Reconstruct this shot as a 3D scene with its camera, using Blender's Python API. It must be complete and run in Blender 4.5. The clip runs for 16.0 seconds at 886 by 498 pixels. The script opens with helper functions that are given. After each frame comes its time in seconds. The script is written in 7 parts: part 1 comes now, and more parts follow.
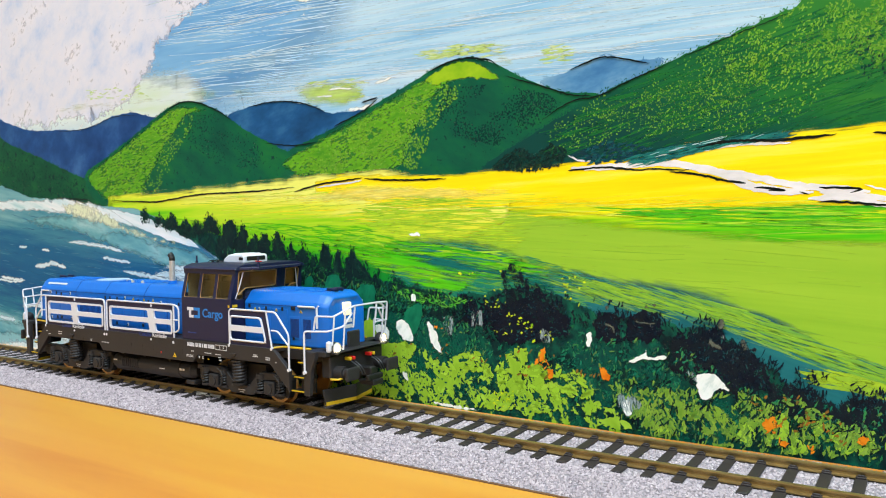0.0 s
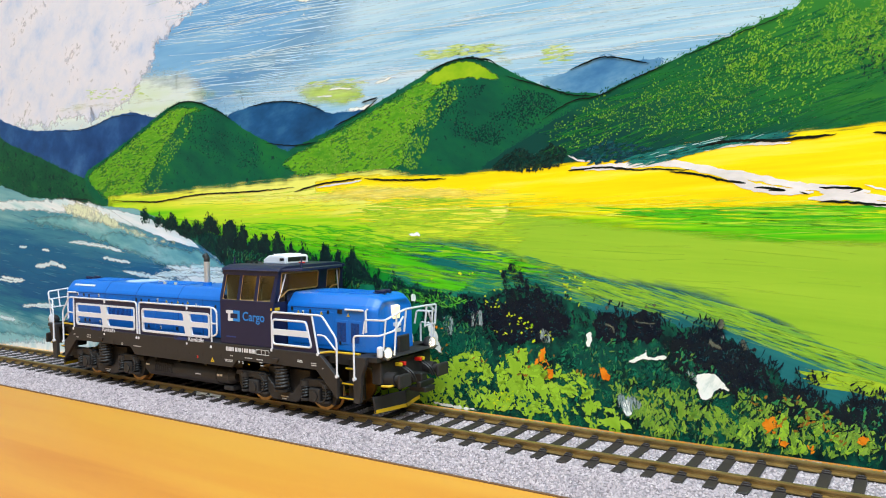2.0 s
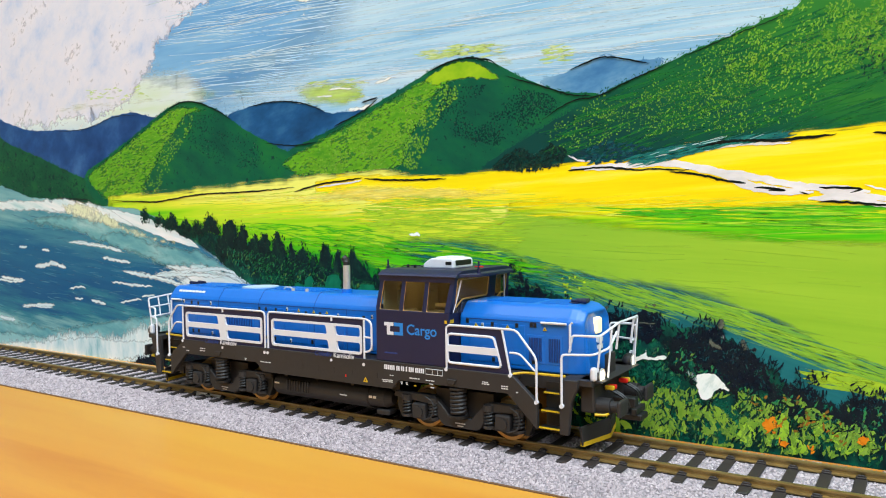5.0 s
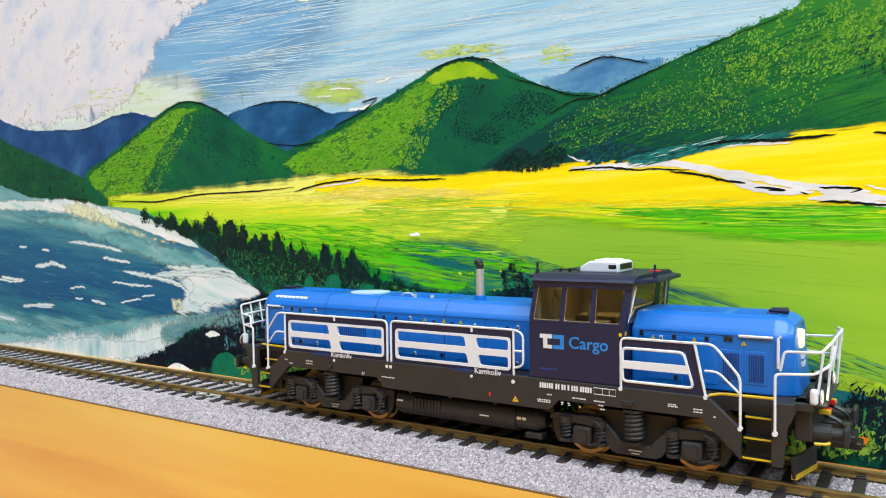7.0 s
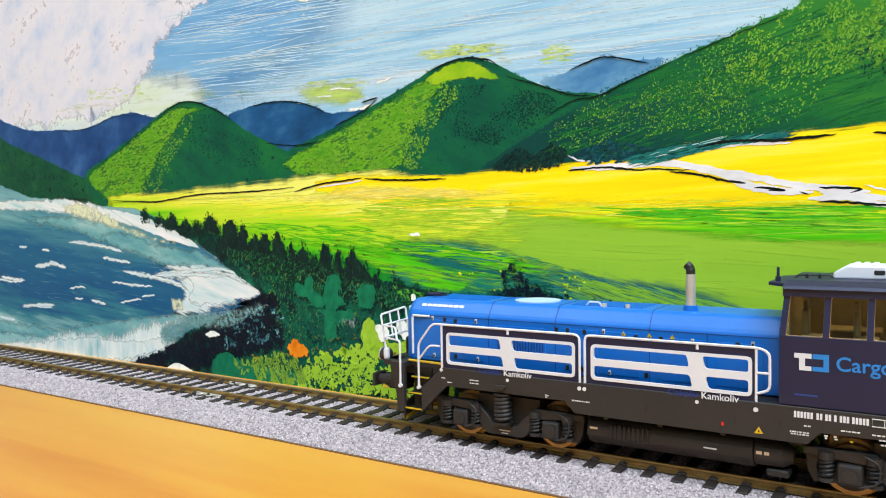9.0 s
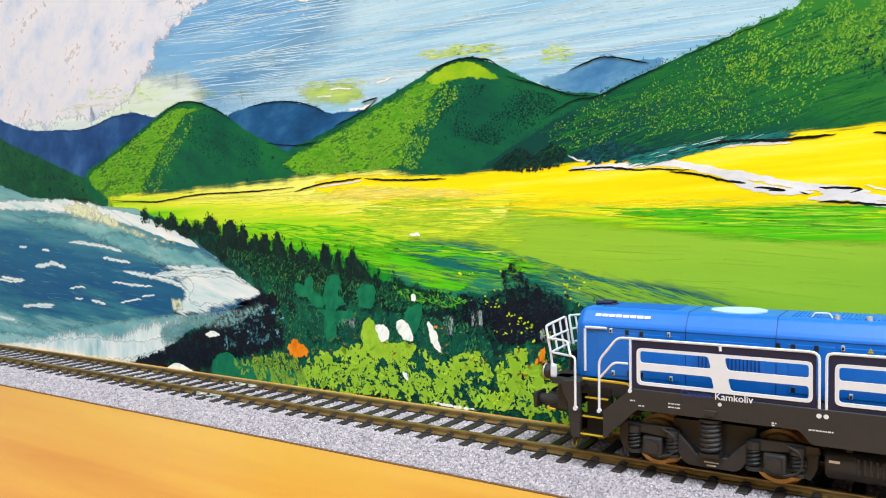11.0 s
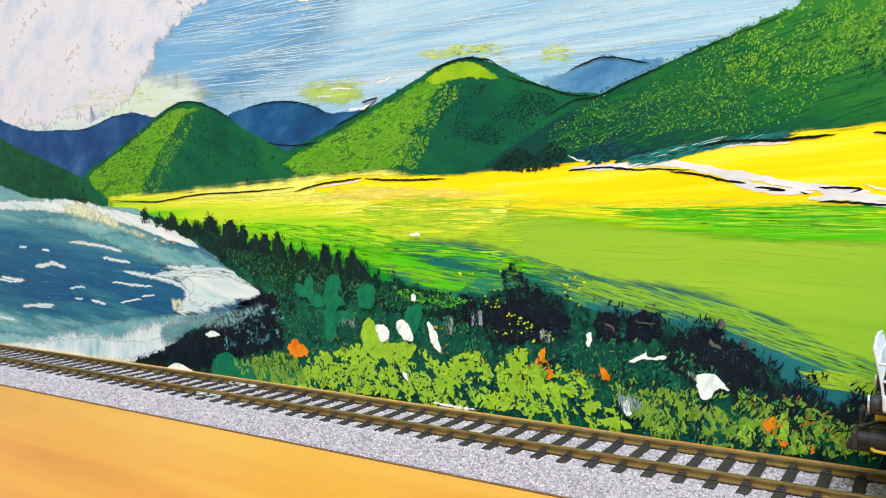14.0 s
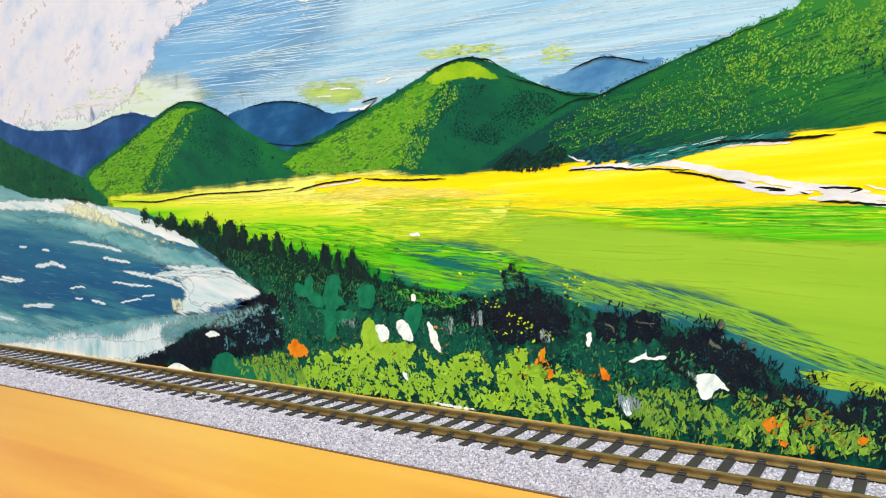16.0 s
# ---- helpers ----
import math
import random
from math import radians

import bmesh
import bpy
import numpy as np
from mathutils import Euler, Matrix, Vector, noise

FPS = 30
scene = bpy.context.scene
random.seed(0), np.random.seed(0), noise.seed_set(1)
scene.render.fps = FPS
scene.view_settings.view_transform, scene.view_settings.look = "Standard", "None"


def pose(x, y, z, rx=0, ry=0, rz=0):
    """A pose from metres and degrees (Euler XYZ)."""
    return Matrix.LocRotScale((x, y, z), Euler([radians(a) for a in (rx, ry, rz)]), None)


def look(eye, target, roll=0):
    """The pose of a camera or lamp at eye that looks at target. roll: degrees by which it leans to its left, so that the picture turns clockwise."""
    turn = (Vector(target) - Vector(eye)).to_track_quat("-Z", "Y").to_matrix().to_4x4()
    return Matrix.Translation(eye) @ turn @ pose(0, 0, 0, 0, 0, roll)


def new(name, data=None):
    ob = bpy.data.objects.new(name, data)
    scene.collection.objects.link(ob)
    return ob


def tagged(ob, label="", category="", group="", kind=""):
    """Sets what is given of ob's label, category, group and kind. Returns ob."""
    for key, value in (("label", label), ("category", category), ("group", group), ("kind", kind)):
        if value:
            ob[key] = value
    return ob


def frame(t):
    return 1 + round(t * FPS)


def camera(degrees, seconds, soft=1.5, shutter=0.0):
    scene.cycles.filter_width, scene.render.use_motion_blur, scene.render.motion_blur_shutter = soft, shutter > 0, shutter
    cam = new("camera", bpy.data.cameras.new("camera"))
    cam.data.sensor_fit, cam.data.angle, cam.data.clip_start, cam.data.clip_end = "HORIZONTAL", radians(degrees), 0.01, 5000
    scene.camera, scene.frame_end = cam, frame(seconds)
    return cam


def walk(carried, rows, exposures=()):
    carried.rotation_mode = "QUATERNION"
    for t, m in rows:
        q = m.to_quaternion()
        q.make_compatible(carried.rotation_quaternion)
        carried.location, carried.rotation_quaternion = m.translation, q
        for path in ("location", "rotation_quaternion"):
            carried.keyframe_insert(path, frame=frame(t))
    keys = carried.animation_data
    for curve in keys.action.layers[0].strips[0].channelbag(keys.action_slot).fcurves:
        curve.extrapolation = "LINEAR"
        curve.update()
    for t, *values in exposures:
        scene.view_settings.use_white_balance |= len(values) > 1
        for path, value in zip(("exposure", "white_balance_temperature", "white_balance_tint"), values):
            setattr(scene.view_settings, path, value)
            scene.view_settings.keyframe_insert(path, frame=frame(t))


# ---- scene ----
# Lengths are written in millimetres and scaled by MM; the top of the rails is z = 0.
MM = 0.001

cam = camera(60.5, 16.0, soft=1.05)
EYE = Vector((0.0, -0.18634, 0.05803))
SPOT = look(EYE, EYE + Vector((-0.54102, 0.84020, -0.03707)), -0.794)
walk(cam, [(0.0, SPOT), (16.0, SPOT)], [(0.0, -0.08), (3.5, -0.1), (6.5, -0.14), (9.0, -0.08), (12.5, -0.04), (16.0, 0.0)])

# ---- light: a bright white room with ceiling panels ----
world = bpy.data.worlds.new("room_light")
world.use_nodes = True
scene.world = world
world.node_tree.nodes["Background"].inputs[0].default_value = (0.85, 0.94, 1.0, 1)
world.node_tree.nodes["Background"].inputs[1].default_value = 0.16
scene.view_settings.exposure = 0.0


def area_lamp(name, at, to, size, watts, colour):
    data = bpy.data.lights.new(name, "AREA")
    data.shape, data.size, data.size_y = "RECTANGLE", size[0], size[1]
    data.energy, data.color = watts, colour
    ob = new(name, data)
    ob.matrix_world = look(at, to)
    return ob


area_lamp("ceiling_panel_lamp", (0.58, -0.6, 1.5), (-0.1, 0.0, 0.03), (1.7, 1.2), 73, (0.805, 0.955, 1.05))
area_lamp("ceiling_panel_lamp", (-0.9, -0.75, 1.5), (-0.2, 0.0, 0.03), (0.9, 0.5), 9, (0.82, 0.96, 1.0))

# ---- materials ----
def srgb(r, g, b):
    return tuple(((c / 255 + 0.055) / 1.055) ** 2.4 if c > 10 else c / 255 / 12.92 for c in (r, g, b)) + (1,)


def nodes_of(name):
    m = bpy.data.materials.new(name)
    m.use_nodes = True
    return m, m.node_tree.nodes, m.node_tree.links, m.node_tree.nodes["Principled BSDF"]


def plain(name, colour, rough=0.45, metal=0.0, vary=0.08, grain=900, bump=0.05, coat=0.0, glow=None, glow_power=0.0):
    """A moulded or painted surface with a faint two-scale mottling."""
    m, n, l, b = nodes_of(name)
    co = n.new("ShaderNodeTexCoord")
    fine, broad = n.new("ShaderNodeTexNoise"), n.new("ShaderNodeTexNoise")
    fine.inputs["Scale"].default_value, broad.inputs["Scale"].default_value = grain, grain / 12
    fine.inputs["Detail"].default_value = 3
    add = n.new("ShaderNodeMath")
    add.operation = "ADD"
    l.new(co.outputs["Object"], fine.inputs["Vector"])
    l.new(co.outputs["Object"], broad.inputs["Vector"])
    l.new(fine.outputs["Fac"], add.inputs[0])
    l.new(broad.outputs["Fac"], add.inputs[1])
    mr = n.new("ShaderNodeMapRange")
    mr.inputs[1].default_value, mr.inputs[2].default_value = 0.6, 1.4
    mr.inputs[3].default_value, mr.inputs[4].default_value = 1 - vary, 1 + vary
    l.new(add.outputs[0], mr.inputs[0])
    mix = n.new("ShaderNodeVectorMath")
    mix.operation = "SCALE"
    mix.inputs[0].default_value = colour[:3]
    l.new(mr.outputs[0], mix.inputs["Scale"])
    l.new(mix.outputs[0], b.inputs["Base Color"])
    b.inputs["Roughness"].default_value, b.inputs["Metallic"].default_value = rough, metal
    b.inputs["Coat Weight"].default_value = coat
    if bump:
        bp = n.new("ShaderNodeBump")
        bp.inputs["Strength"].default_value, bp.inputs["Distance"].default_value = bump, 0.0002
        l.new(fine.outputs["Fac"], bp.inputs["Height"])
        l.new(bp.outputs[0], b.inputs["Normal"])
    if glow:
        b.inputs["Emission Color"].default_value, b.inputs["Emission Strength"].default_value = glow, glow_power
    return m


def paint(name, stops, stretch=(60, 260), angle=0.0, lo=0.35, hi=0.65, along=None, wobble=0.25, second=None, rough=0.55, detail=4.0, relief=0.08, distort=0.0, soft=None, breakup=5.0):
    """Brushed artist's paint on the backdrop. stops: (position, colour) pairs over a streaky noise, or, where along=(u0, v0, u1, v1) in mm is given,
    over the way from the one point to the other, ragged by the noise. second=(colour, scale, from, to): a broken second coat.
    soft: how gently the coat thins out at its feathered edge, where the brush ran dry."""
    m, n, l, b = nodes_of(name)
    co = n.new("ShaderNodeTexCoord")
    mp = n.new("ShaderNodeMapping")
    mp.inputs["Rotation"].default_value = (0, radians(angle), 0)
    mp2 = n.new("ShaderNodeMapping")
    mp2.inputs["Scale"].default_value = (stretch[0], 1, stretch[1])
    l.new(co.outputs["Object"], mp.inputs["Vector"])
    l.new(mp.outputs[0], mp2.inputs["Vector"])
    tx = n.new("ShaderNodeTexNoise")
    tx.inputs["Scale"].default_value, tx.inputs["Detail"].default_value = 1.0, detail
    tx.inputs["Roughness"].default_value, tx.inputs["Distortion"].default_value = 0.62, distort
    l.new(mp2.outputs[0], tx.inputs["Vector"])
    mr = n.new("ShaderNodeMapRange")
    mr.inputs[1].default_value, mr.inputs[2].default_value = lo, hi
    l.new(tx.outputs["Fac"], mr.inputs[0])
    fac = mr.outputs[0]
    if along:
        u0, v0, u1, v1 = along
        du, dv = u1 - u0, v1 - v0
        ll = du * du + dv * dv
        dot = n.new("ShaderNodeVectorMath")
        dot.operation = "DOT_PRODUCT"
        dot.inputs[1].default_value = (du / ll / MM, 0, dv / ll / MM)
        l.new(co.outputs["Object"], dot.inputs[0])
        ma = n.new("ShaderNodeMath")
        ma.operation = "MULTIPLY_ADD"
        ma.inputs[1].default_value, ma.inputs[2].default_value = wobble, -(u0 * du + v0 * dv) / ll - wobble / 2
        l.new(fac, ma.inputs[0])
        ad = n.new("ShaderNodeMath")
        ad.operation = "ADD"
        l.new(dot.outputs["Value"], ad.inputs[0])
        l.new(ma.outputs[0], ad.inputs[1])
        fac = ad.outputs[0]
    ramp = n.new("ShaderNodeValToRGB")
    e = ramp.color_ramp.elements
    e[0].position, e[0].color = stops[0]
    e[1].position, e[1].color = stops[-1]
    for p, c in stops[1:-1]:
        e.new(p).color = c
    l.new(fac, ramp.inputs[0])
    colour = ramp.outputs[0]
    if second:
        c2, sc, f0, f1 = second
        t2 = n.new("ShaderNodeTexNoise")
        t2.inputs["Scale"].default_value, t2.inputs["Detail"].default_value = sc, 3
        t2.inputs["Roughness"].default_value = 0.7
        l.new(co.outputs["Object"], t2.inputs["Vector"])
        m2 = n.new("ShaderNodeMapRange")
        m2.inputs[1].default_value, m2.inputs[2].default_value = f0, f1
        l.new(t2.outputs["Fac"], m2.inputs[0])
        mx = n.new("ShaderNodeMix")
        mx.data_type = "RGBA"
        l.new(m2.outputs[0], mx.inputs[0])
        l.new(colour, mx.inputs[6])
        mx.inputs[7].default_value = c2
        colour = mx.outputs[2]
    l.new(colour, b.inputs["Base Color"])
    b.inputs["Roughness"].default_value = rough
    b.inputs["Specular IOR Level"].default_value = 0.16
    bp = n.new("ShaderNodeBump")
    bp.inputs["Strength"].default_value, bp.inputs["Distance"].default_value = relief, 0.0003
    l.new(tx.outputs["Fac"], bp.inputs["Height"])
    l.new(bp.outputs[0], b.inputs["Normal"])
    if soft is not None:
        at = n.new("ShaderNodeAttribute")
        at.attribute_name = "cover"
        fine = n.new("ShaderNodeTexNoise")
        fine.inputs["Scale"].default_value, fine.inputs["Detail"].default_value = breakup, 5
        fine.inputs["Roughness"].default_value = 0.7
        l.new(mp2.outputs[0], fine.inputs["Vector"])
        both = n.new("ShaderNodeMath")
        both.operation = "ADD"
        l.new(tx.outputs["Fac"], both.inputs[0])
        l.new(fine.outputs["Fac"], both.inputs[1])
        full = n.new("ShaderNodeMapRange")
        full.inputs[1].default_value, full.inputs[2].default_value = 0.72, 1.28
        full.inputs[3].default_value, full.inputs[4].default_value = 0.0, 1 - soft
        l.new(both.outputs[0], full.inputs[0])
        top = n.new("ShaderNodeMath")
        top.operation = "ADD"
        top.inputs[1].default_value = soft
        l.new(full.outputs[0], top.inputs[0])
        al = n.new("ShaderNodeMapRange")
        l.new(at.outputs["Fac"], al.inputs[0])
        l.new(full.outputs[0], al.inputs[1])
        l.new(top.outputs[0], al.inputs[2])
        l.new(al.outputs[0], b.inputs["Alpha"])
    return m


def daub_paint(name, colours, rough=0.55, grain=(1500, 1500), angle=0.0, full=0.62):
    """Paint whose tone changes from daub to daub and that breaks up where the brush ran dry; grain: how fine the bristle marks are along and across."""
    m, n, l, b = nodes_of(name)
    g = n.new("ShaderNodeNewGeometry")
    ramp = n.new("ShaderNodeValToRGB")
    e = ramp.color_ramp.elements
    k = len(colours) - 1
    e[0].position, e[0].color = 0.0, colours[0]
    e[1].position, e[1].color = 1.0, colours[-1]
    for i in range(1, k):
        e.new(i / k).color = colours[i]
    l.new(g.outputs["Random Per Island"], ramp.inputs[0])
    co = n.new("ShaderNodeTexCoord")
    tx = n.new("ShaderNodeTexNoise")
    tx.inputs["Scale"].default_value, tx.inputs["Detail"].default_value = 500, 4
    l.new(co.outputs["Object"], tx.inputs["Vector"])
    mr = n.new("ShaderNodeMapRange")
    mr.inputs[3].default_value, mr.inputs[4].default_value = 0.8, 1.2
    l.new(tx.outputs["Fac"], mr.inputs[0])
    sc = n.new("ShaderNodeVectorMath")
    sc.operation = "SCALE"
    l.new(ramp.outputs[0], sc.inputs[0])
    l.new(mr.outputs[0], sc.inputs["Scale"])
    l.new(sc.outputs[0], b.inputs["Base Color"])
    b.inputs["Roughness"].default_value = rough
    b.inputs["Specular IOR Level"].default_value = 0.16
    bp = n.new("ShaderNodeBump")
    bp.inputs["Strength"].default_value, bp.inputs["Distance"].default_value = 0.12, 0.0003
    l.new(tx.outputs["Fac"], bp.inputs["Height"])
    l.new(bp.outputs[0], b.inputs["Normal"])
    mp = n.new("ShaderNodeMapping")
    mp.inputs["Rotation"].default_value = (0, radians(angle), 0)
    mp2 = n.new("ShaderNodeMapping")
    mp2.inputs["Scale"].default_value = (grain[0], 1, grain[1])
    l.new(co.outputs["Object"], mp.inputs["Vector"])
    l.new(mp.outputs[0], mp2.inputs["Vector"])
    bristle = n.new("ShaderNodeTexNoise")
    bristle.inputs["Scale"].default_value, bristle.inputs["Detail"].default_value = 1.0, 3
    l.new(mp2.outputs[0], bristle.inputs["Vector"])
    lo = n.new("ShaderNodeMapRange")
    lo.inputs[1].default_value, lo.inputs[2].default_value = 0.32, 0.68
    lo.inputs[3].default_value, lo.inputs[4].default_value = 0.0, full
    l.new(bristle.outputs["Fac"], lo.inputs[0])
    hi = n.new("ShaderNodeMath")
    hi.operation = "ADD"
    hi.inputs[1].default_value = 0.14
    l.new(lo.outputs[0], hi.inputs[0])
    at = n.new("ShaderNodeAttribute")
    at.attribute_name = "cover"
    al = n.new("ShaderNodeMapRange")
    l.new(at.outputs["Fac"], al.inputs[0])
    l.new(lo.outputs[0], al.inputs[1])
    l.new(hi.outputs[0], al.inputs[2])
    l.new(al.outputs[0], b.inputs["Alpha"])
    return m


def wood(name, dark, mid, light, rough=0.35):
    """Lacquered board with long grain along x."""
    m, n, l, b = nodes_of(name)
    co = n.new("ShaderNodeTexCoord")
    outs = []
    for s, d in (((6, 60, 60), 5.0), ((2, 14, 14), 2.0)):
        mp = n.new("ShaderNodeMapping")
        mp.inputs["Scale"].default_value = s
        mp.inputs["Rotation"].default_value = (0, 0, radians(-3))
        tx = n.new("ShaderNodeTexNoise")
        tx.inputs["Scale"].default_value, tx.inputs["Detail"].default_value = 1, d
        tx.inputs["Distortion"].default_value = 0.6
        l.new(co.outputs["Object"], mp.inputs["Vector"])
        l.new(mp.outputs[0], tx.inputs["Vector"])
        outs.append(tx.outputs["Fac"])
    ad = n.new("ShaderNodeMath")
    ad.operation = "MULTIPLY_ADD"
    ad.inputs[1].default_value = 0.45
    l.new(outs[0], ad.inputs[0])
    l.new(outs[1], ad.inputs[2])
    ramp = n.new("ShaderNodeValToRGB")
    e = ramp.color_ramp.elements
    e[0].position, e[0].color = 0.46, dark
    e[1].position, e[1].color = 0.9, light
    e.new(0.66).color = mid
    l.new(ad.outputs[0], ramp.inputs[0])
    l.new(ramp.outputs[0], b.inputs["Base Color"])
    b.inputs["Roughness"].default_value = rough
    return m


def stones(name):
    m, n, l, b = nodes_of(name)
    g = n.new("ShaderNodeNewGeometry")
    ramp = n.new("ShaderNodeValToRGB")
    ramp.color_ramp.interpolation = "CONSTANT"
    e = ramp.color_ramp.elements
    e[0].position, e[0].color = 0.0, srgb(124, 112, 116)
    e[1].position, e[1].color = 0.84, srgb(192, 177, 179)
    for p, c in ((0.07, srgb(142, 130, 134)), (0.18, srgb(157, 144, 148)), (0.36, srgb(167, 153, 156)), (0.6, srgb(177, 162, 164))):
        e.new(p).color = c
    l.new(g.outputs["Random Per Island"], ramp.inputs[0])
    l.new(ramp.outputs[0], b.inputs["Base Color"])
    b.inputs["Roughness"].default_value = 0.75
    return m


MAT = dict(
    table=wood("lacquered_wood", srgb(178, 92, 24), srgb(203, 134, 46), srgb(212, 156, 58), 0.4),
    edge=wood("wood_strip", srgb(150, 85, 20), srgb(205, 130, 40), srgb(235, 165, 60), 0.4),
    stones=stones("ballast_grit"),
    bed=plain("ballast_base", srgb(138, 129, 132), 0.9, 0, 0.3, 1500, 0.4),
    foot_brown=plain("dark_brown_strip", srgb(104, 74, 48), 0.9, 0, 0.25, 900, 0.2),
    sleeper=plain("sleeper_plastic", srgb(46, 38, 36), 0.6, 0, 0.2, 1200, 0.2),
    rail=plain("rail_brass", srgb(168, 140, 88), 0.38, 0.75, 0.2, 700, 0.1),
    steel=plain("joiner_steel", srgb(220, 215, 205), 0.3, 0.6),
    room=plain("white_plaster", srgb(225, 224, 220), 0.9, 0, 0.04, 60, 0.1),
    board=plain("painted_board", srgb(200, 225, 240), 0.6, 0, 0.05, 300),
)


# ---- mesh helpers, in millimetres ----
def link(name, bm, material, parent=None, label="", smooth=False):
    me = bpy.data.meshes.new(name)
    bm.to_mesh(me)
    bm.free()
    me.materials.append(material)
    if smooth:
        me.shade_smooth()
    ob = new(name, me)
    if parent:
        ob.parent = parent
    if label:
        tagged(ob, label)
    return ob


def part(name, bm, material, parent, label="", smooth=False):
    return link(name, bm, material, parent, label, smooth)


def from_lists(name, verts, faces, material, parent=None):
    me = bpy.data.meshes.new(name)
    me.from_pydata(verts, [], faces)
    me.materials.append(material)
    ob = new(name, me)
    if parent:
        ob.parent = parent
    return ob


def box(bm, x0, x1, y0, y1, z0, z1, bevel=0.0, segments=2):
    tmp = bmesh.new()
    bmesh.ops.create_cube(tmp, size=1)
    for v in tmp.verts:
        v.co = (MM * (x0 + (v.co.x + 0.5) * (x1 - x0)), MM * (y0 + (v.co.y + 0.5) * (y1 - y0)), MM * (z0 + (v.co.z + 0.5) * (z1 - z0)))
    if bevel:
        bmesh.ops.bevel(tmp, geom=tmp.edges[:], offset=bevel * MM, segments=segments, profile=0.5, affect="EDGES")
    merge(bm, tmp)
    return bm


def merge(bm, tmp, m=None):
    if m is not None:
        bmesh.ops.transform(tmp, matrix=m, verts=tmp.verts)
    me = bpy.data.meshes.new("tmp")
    tmp.to_mesh(me)
    tmp.free()
    bm.from_mesh(me)
    bpy.data.meshes.remove(me)


def prism(bm, profile, a0, a1, axis="y", bevel=0.0, segments=2):
    """Extrudes a profile: (x, z) pairs along y, (y, z) pairs along x, or (x, y) pairs along z."""
    tmp = bmesh.new()

    def at(p, a):
        return {"y": (p[0], a, p[1]), "x": (a, p[0], p[1]), "z": (p[0], p[1], a)}[axis]
    rings = [[tmp.verts.new(Vector(at(p, a)) * MM) for p in profile] for a in (a0, a1)]
    k = len(profile)
    for i in range(k):
        tmp.faces.new((rings[0][i], rings[0][(i + 1) % k], rings[1][(i + 1) % k], rings[1][i]))
    tmp.faces.new(rings[0][::-1])
    tmp.faces.new(rings[1])
    bmesh.ops.recalc_face_normals(tmp, faces=tmp.faces[:])
    if bevel:
        bmesh.ops.bevel(tmp, geom=tmp.edges[:], offset=bevel * MM, segments=segments, profile=0.5, affect="EDGES", clamp_overlap=True)
    merge(bm, tmp)
    return bm


def cyl(bm, a, b, r, r2=None, n=16):
    """A round bar from a to b."""
    a, b = Vector(a) * MM, Vector(b) * MM
    tmp = bmesh.new()
    bmesh.ops.create_cone(tmp, cap_ends=True, segments=n, radius1=r * MM, radius2=(r if r2 is None else r2) * MM, depth=(b - a).length)
    q = (b - a).to_track_quat("Z", "Y").to_matrix().to_4x4()
    merge(bm, tmp, Matrix.Translation((a + b) / 2) @ q)
    return bm


def tube(bm, pts, r, n=6, closed=False):
    """A bent round wire through pts."""
    pts = [Vector(p) * MM for p in pts]
    k = len(pts)
    rings = []
    for i, p in enumerate(pts):
        before = pts[i - 1] if i or closed else p
        after = pts[(i + 1) % k] if i < k - 1 or closed else p
        d = (after - before).normalized()
        side = d.cross(Vector((0.13, 0.31, 0.94)))
        if side.length < 0.2:
            side = d.cross(Vector((0, 1, 0)))
        side.normalize()
        up = side.cross(d)
        rings.append([bm.verts.new(p + r * MM * (math.cos(a) * side + math.sin(a) * up)) for a in (2 * math.pi * j / n for j in range(n))])
    for i in range(k if closed else k - 1):
        r0, r1 = rings[i], rings[(i + 1) % k]
        for j in range(n):
            bm.faces.new((r0[j], r0[(j + 1) % n], r1[(j + 1) % n], r1[j]))
    if not closed:
        bm.faces.new(rings[0][::-1])
        bm.faces.new(rings[-1])
    return bm


def rounded(pts, r=1.0, steps=3, closed=False):
    """Rounds the corners of a path."""
    pts = [Vector(p) for p in pts]
    out = []
    k = len(pts)
    for i, p in enumerate(pts):
        if not closed and i in (0, k - 1):
            out.append(p)
            continue
        a, b = pts[i - 1], pts[(i + 1) % k]
        ra = min(r, (a - p).length * 0.45)
        rb = min(r, (b - p).length * 0.45)
        p0, p1 = p + (a - p).normalized() * ra, p + (b - p).normalized() * rb
        for s in range(steps + 1):
            t = s / steps
            out.append(p0 * (1 - t) ** 2 + p * 2 * t * (1 - t) + p1 * t * t)
    return out


def thing(name, at, label, category, group=""):
    ob = new(name)
    ob.matrix_world = at
    return tagged(ob, label, category, group)


# ---- table, room ----
def build_room():
    bm = box(bmesh.new(), -1100, 700, -900, 500, -36.2, -6.2, 2)
    ob = link("table", bm, MAT["table"])
    tagged(ob, "orange lacquered wooden tabletop with straight grain under the track", "table")
    for x in (-1020, 620):
        for y in (-820, 420):
            part("leg", box(bmesh.new(), x - 30, x + 30, y - 30, y + 30, -750, -36.2, 2), MAT["table"], ob)
    tagged(link("floor", box(bmesh.new(), -3000, 2600, -3000, 1600, -800, -750), MAT["room"]), "plain pale floor of the room", "floor", kind="structure")
    tagged(link("ceiling", box(bmesh.new(), -3000, 2600, -3000, 1600, 1750, 1800), MAT["room"]), "plain white ceiling of the room", "ceiling", kind="structure")
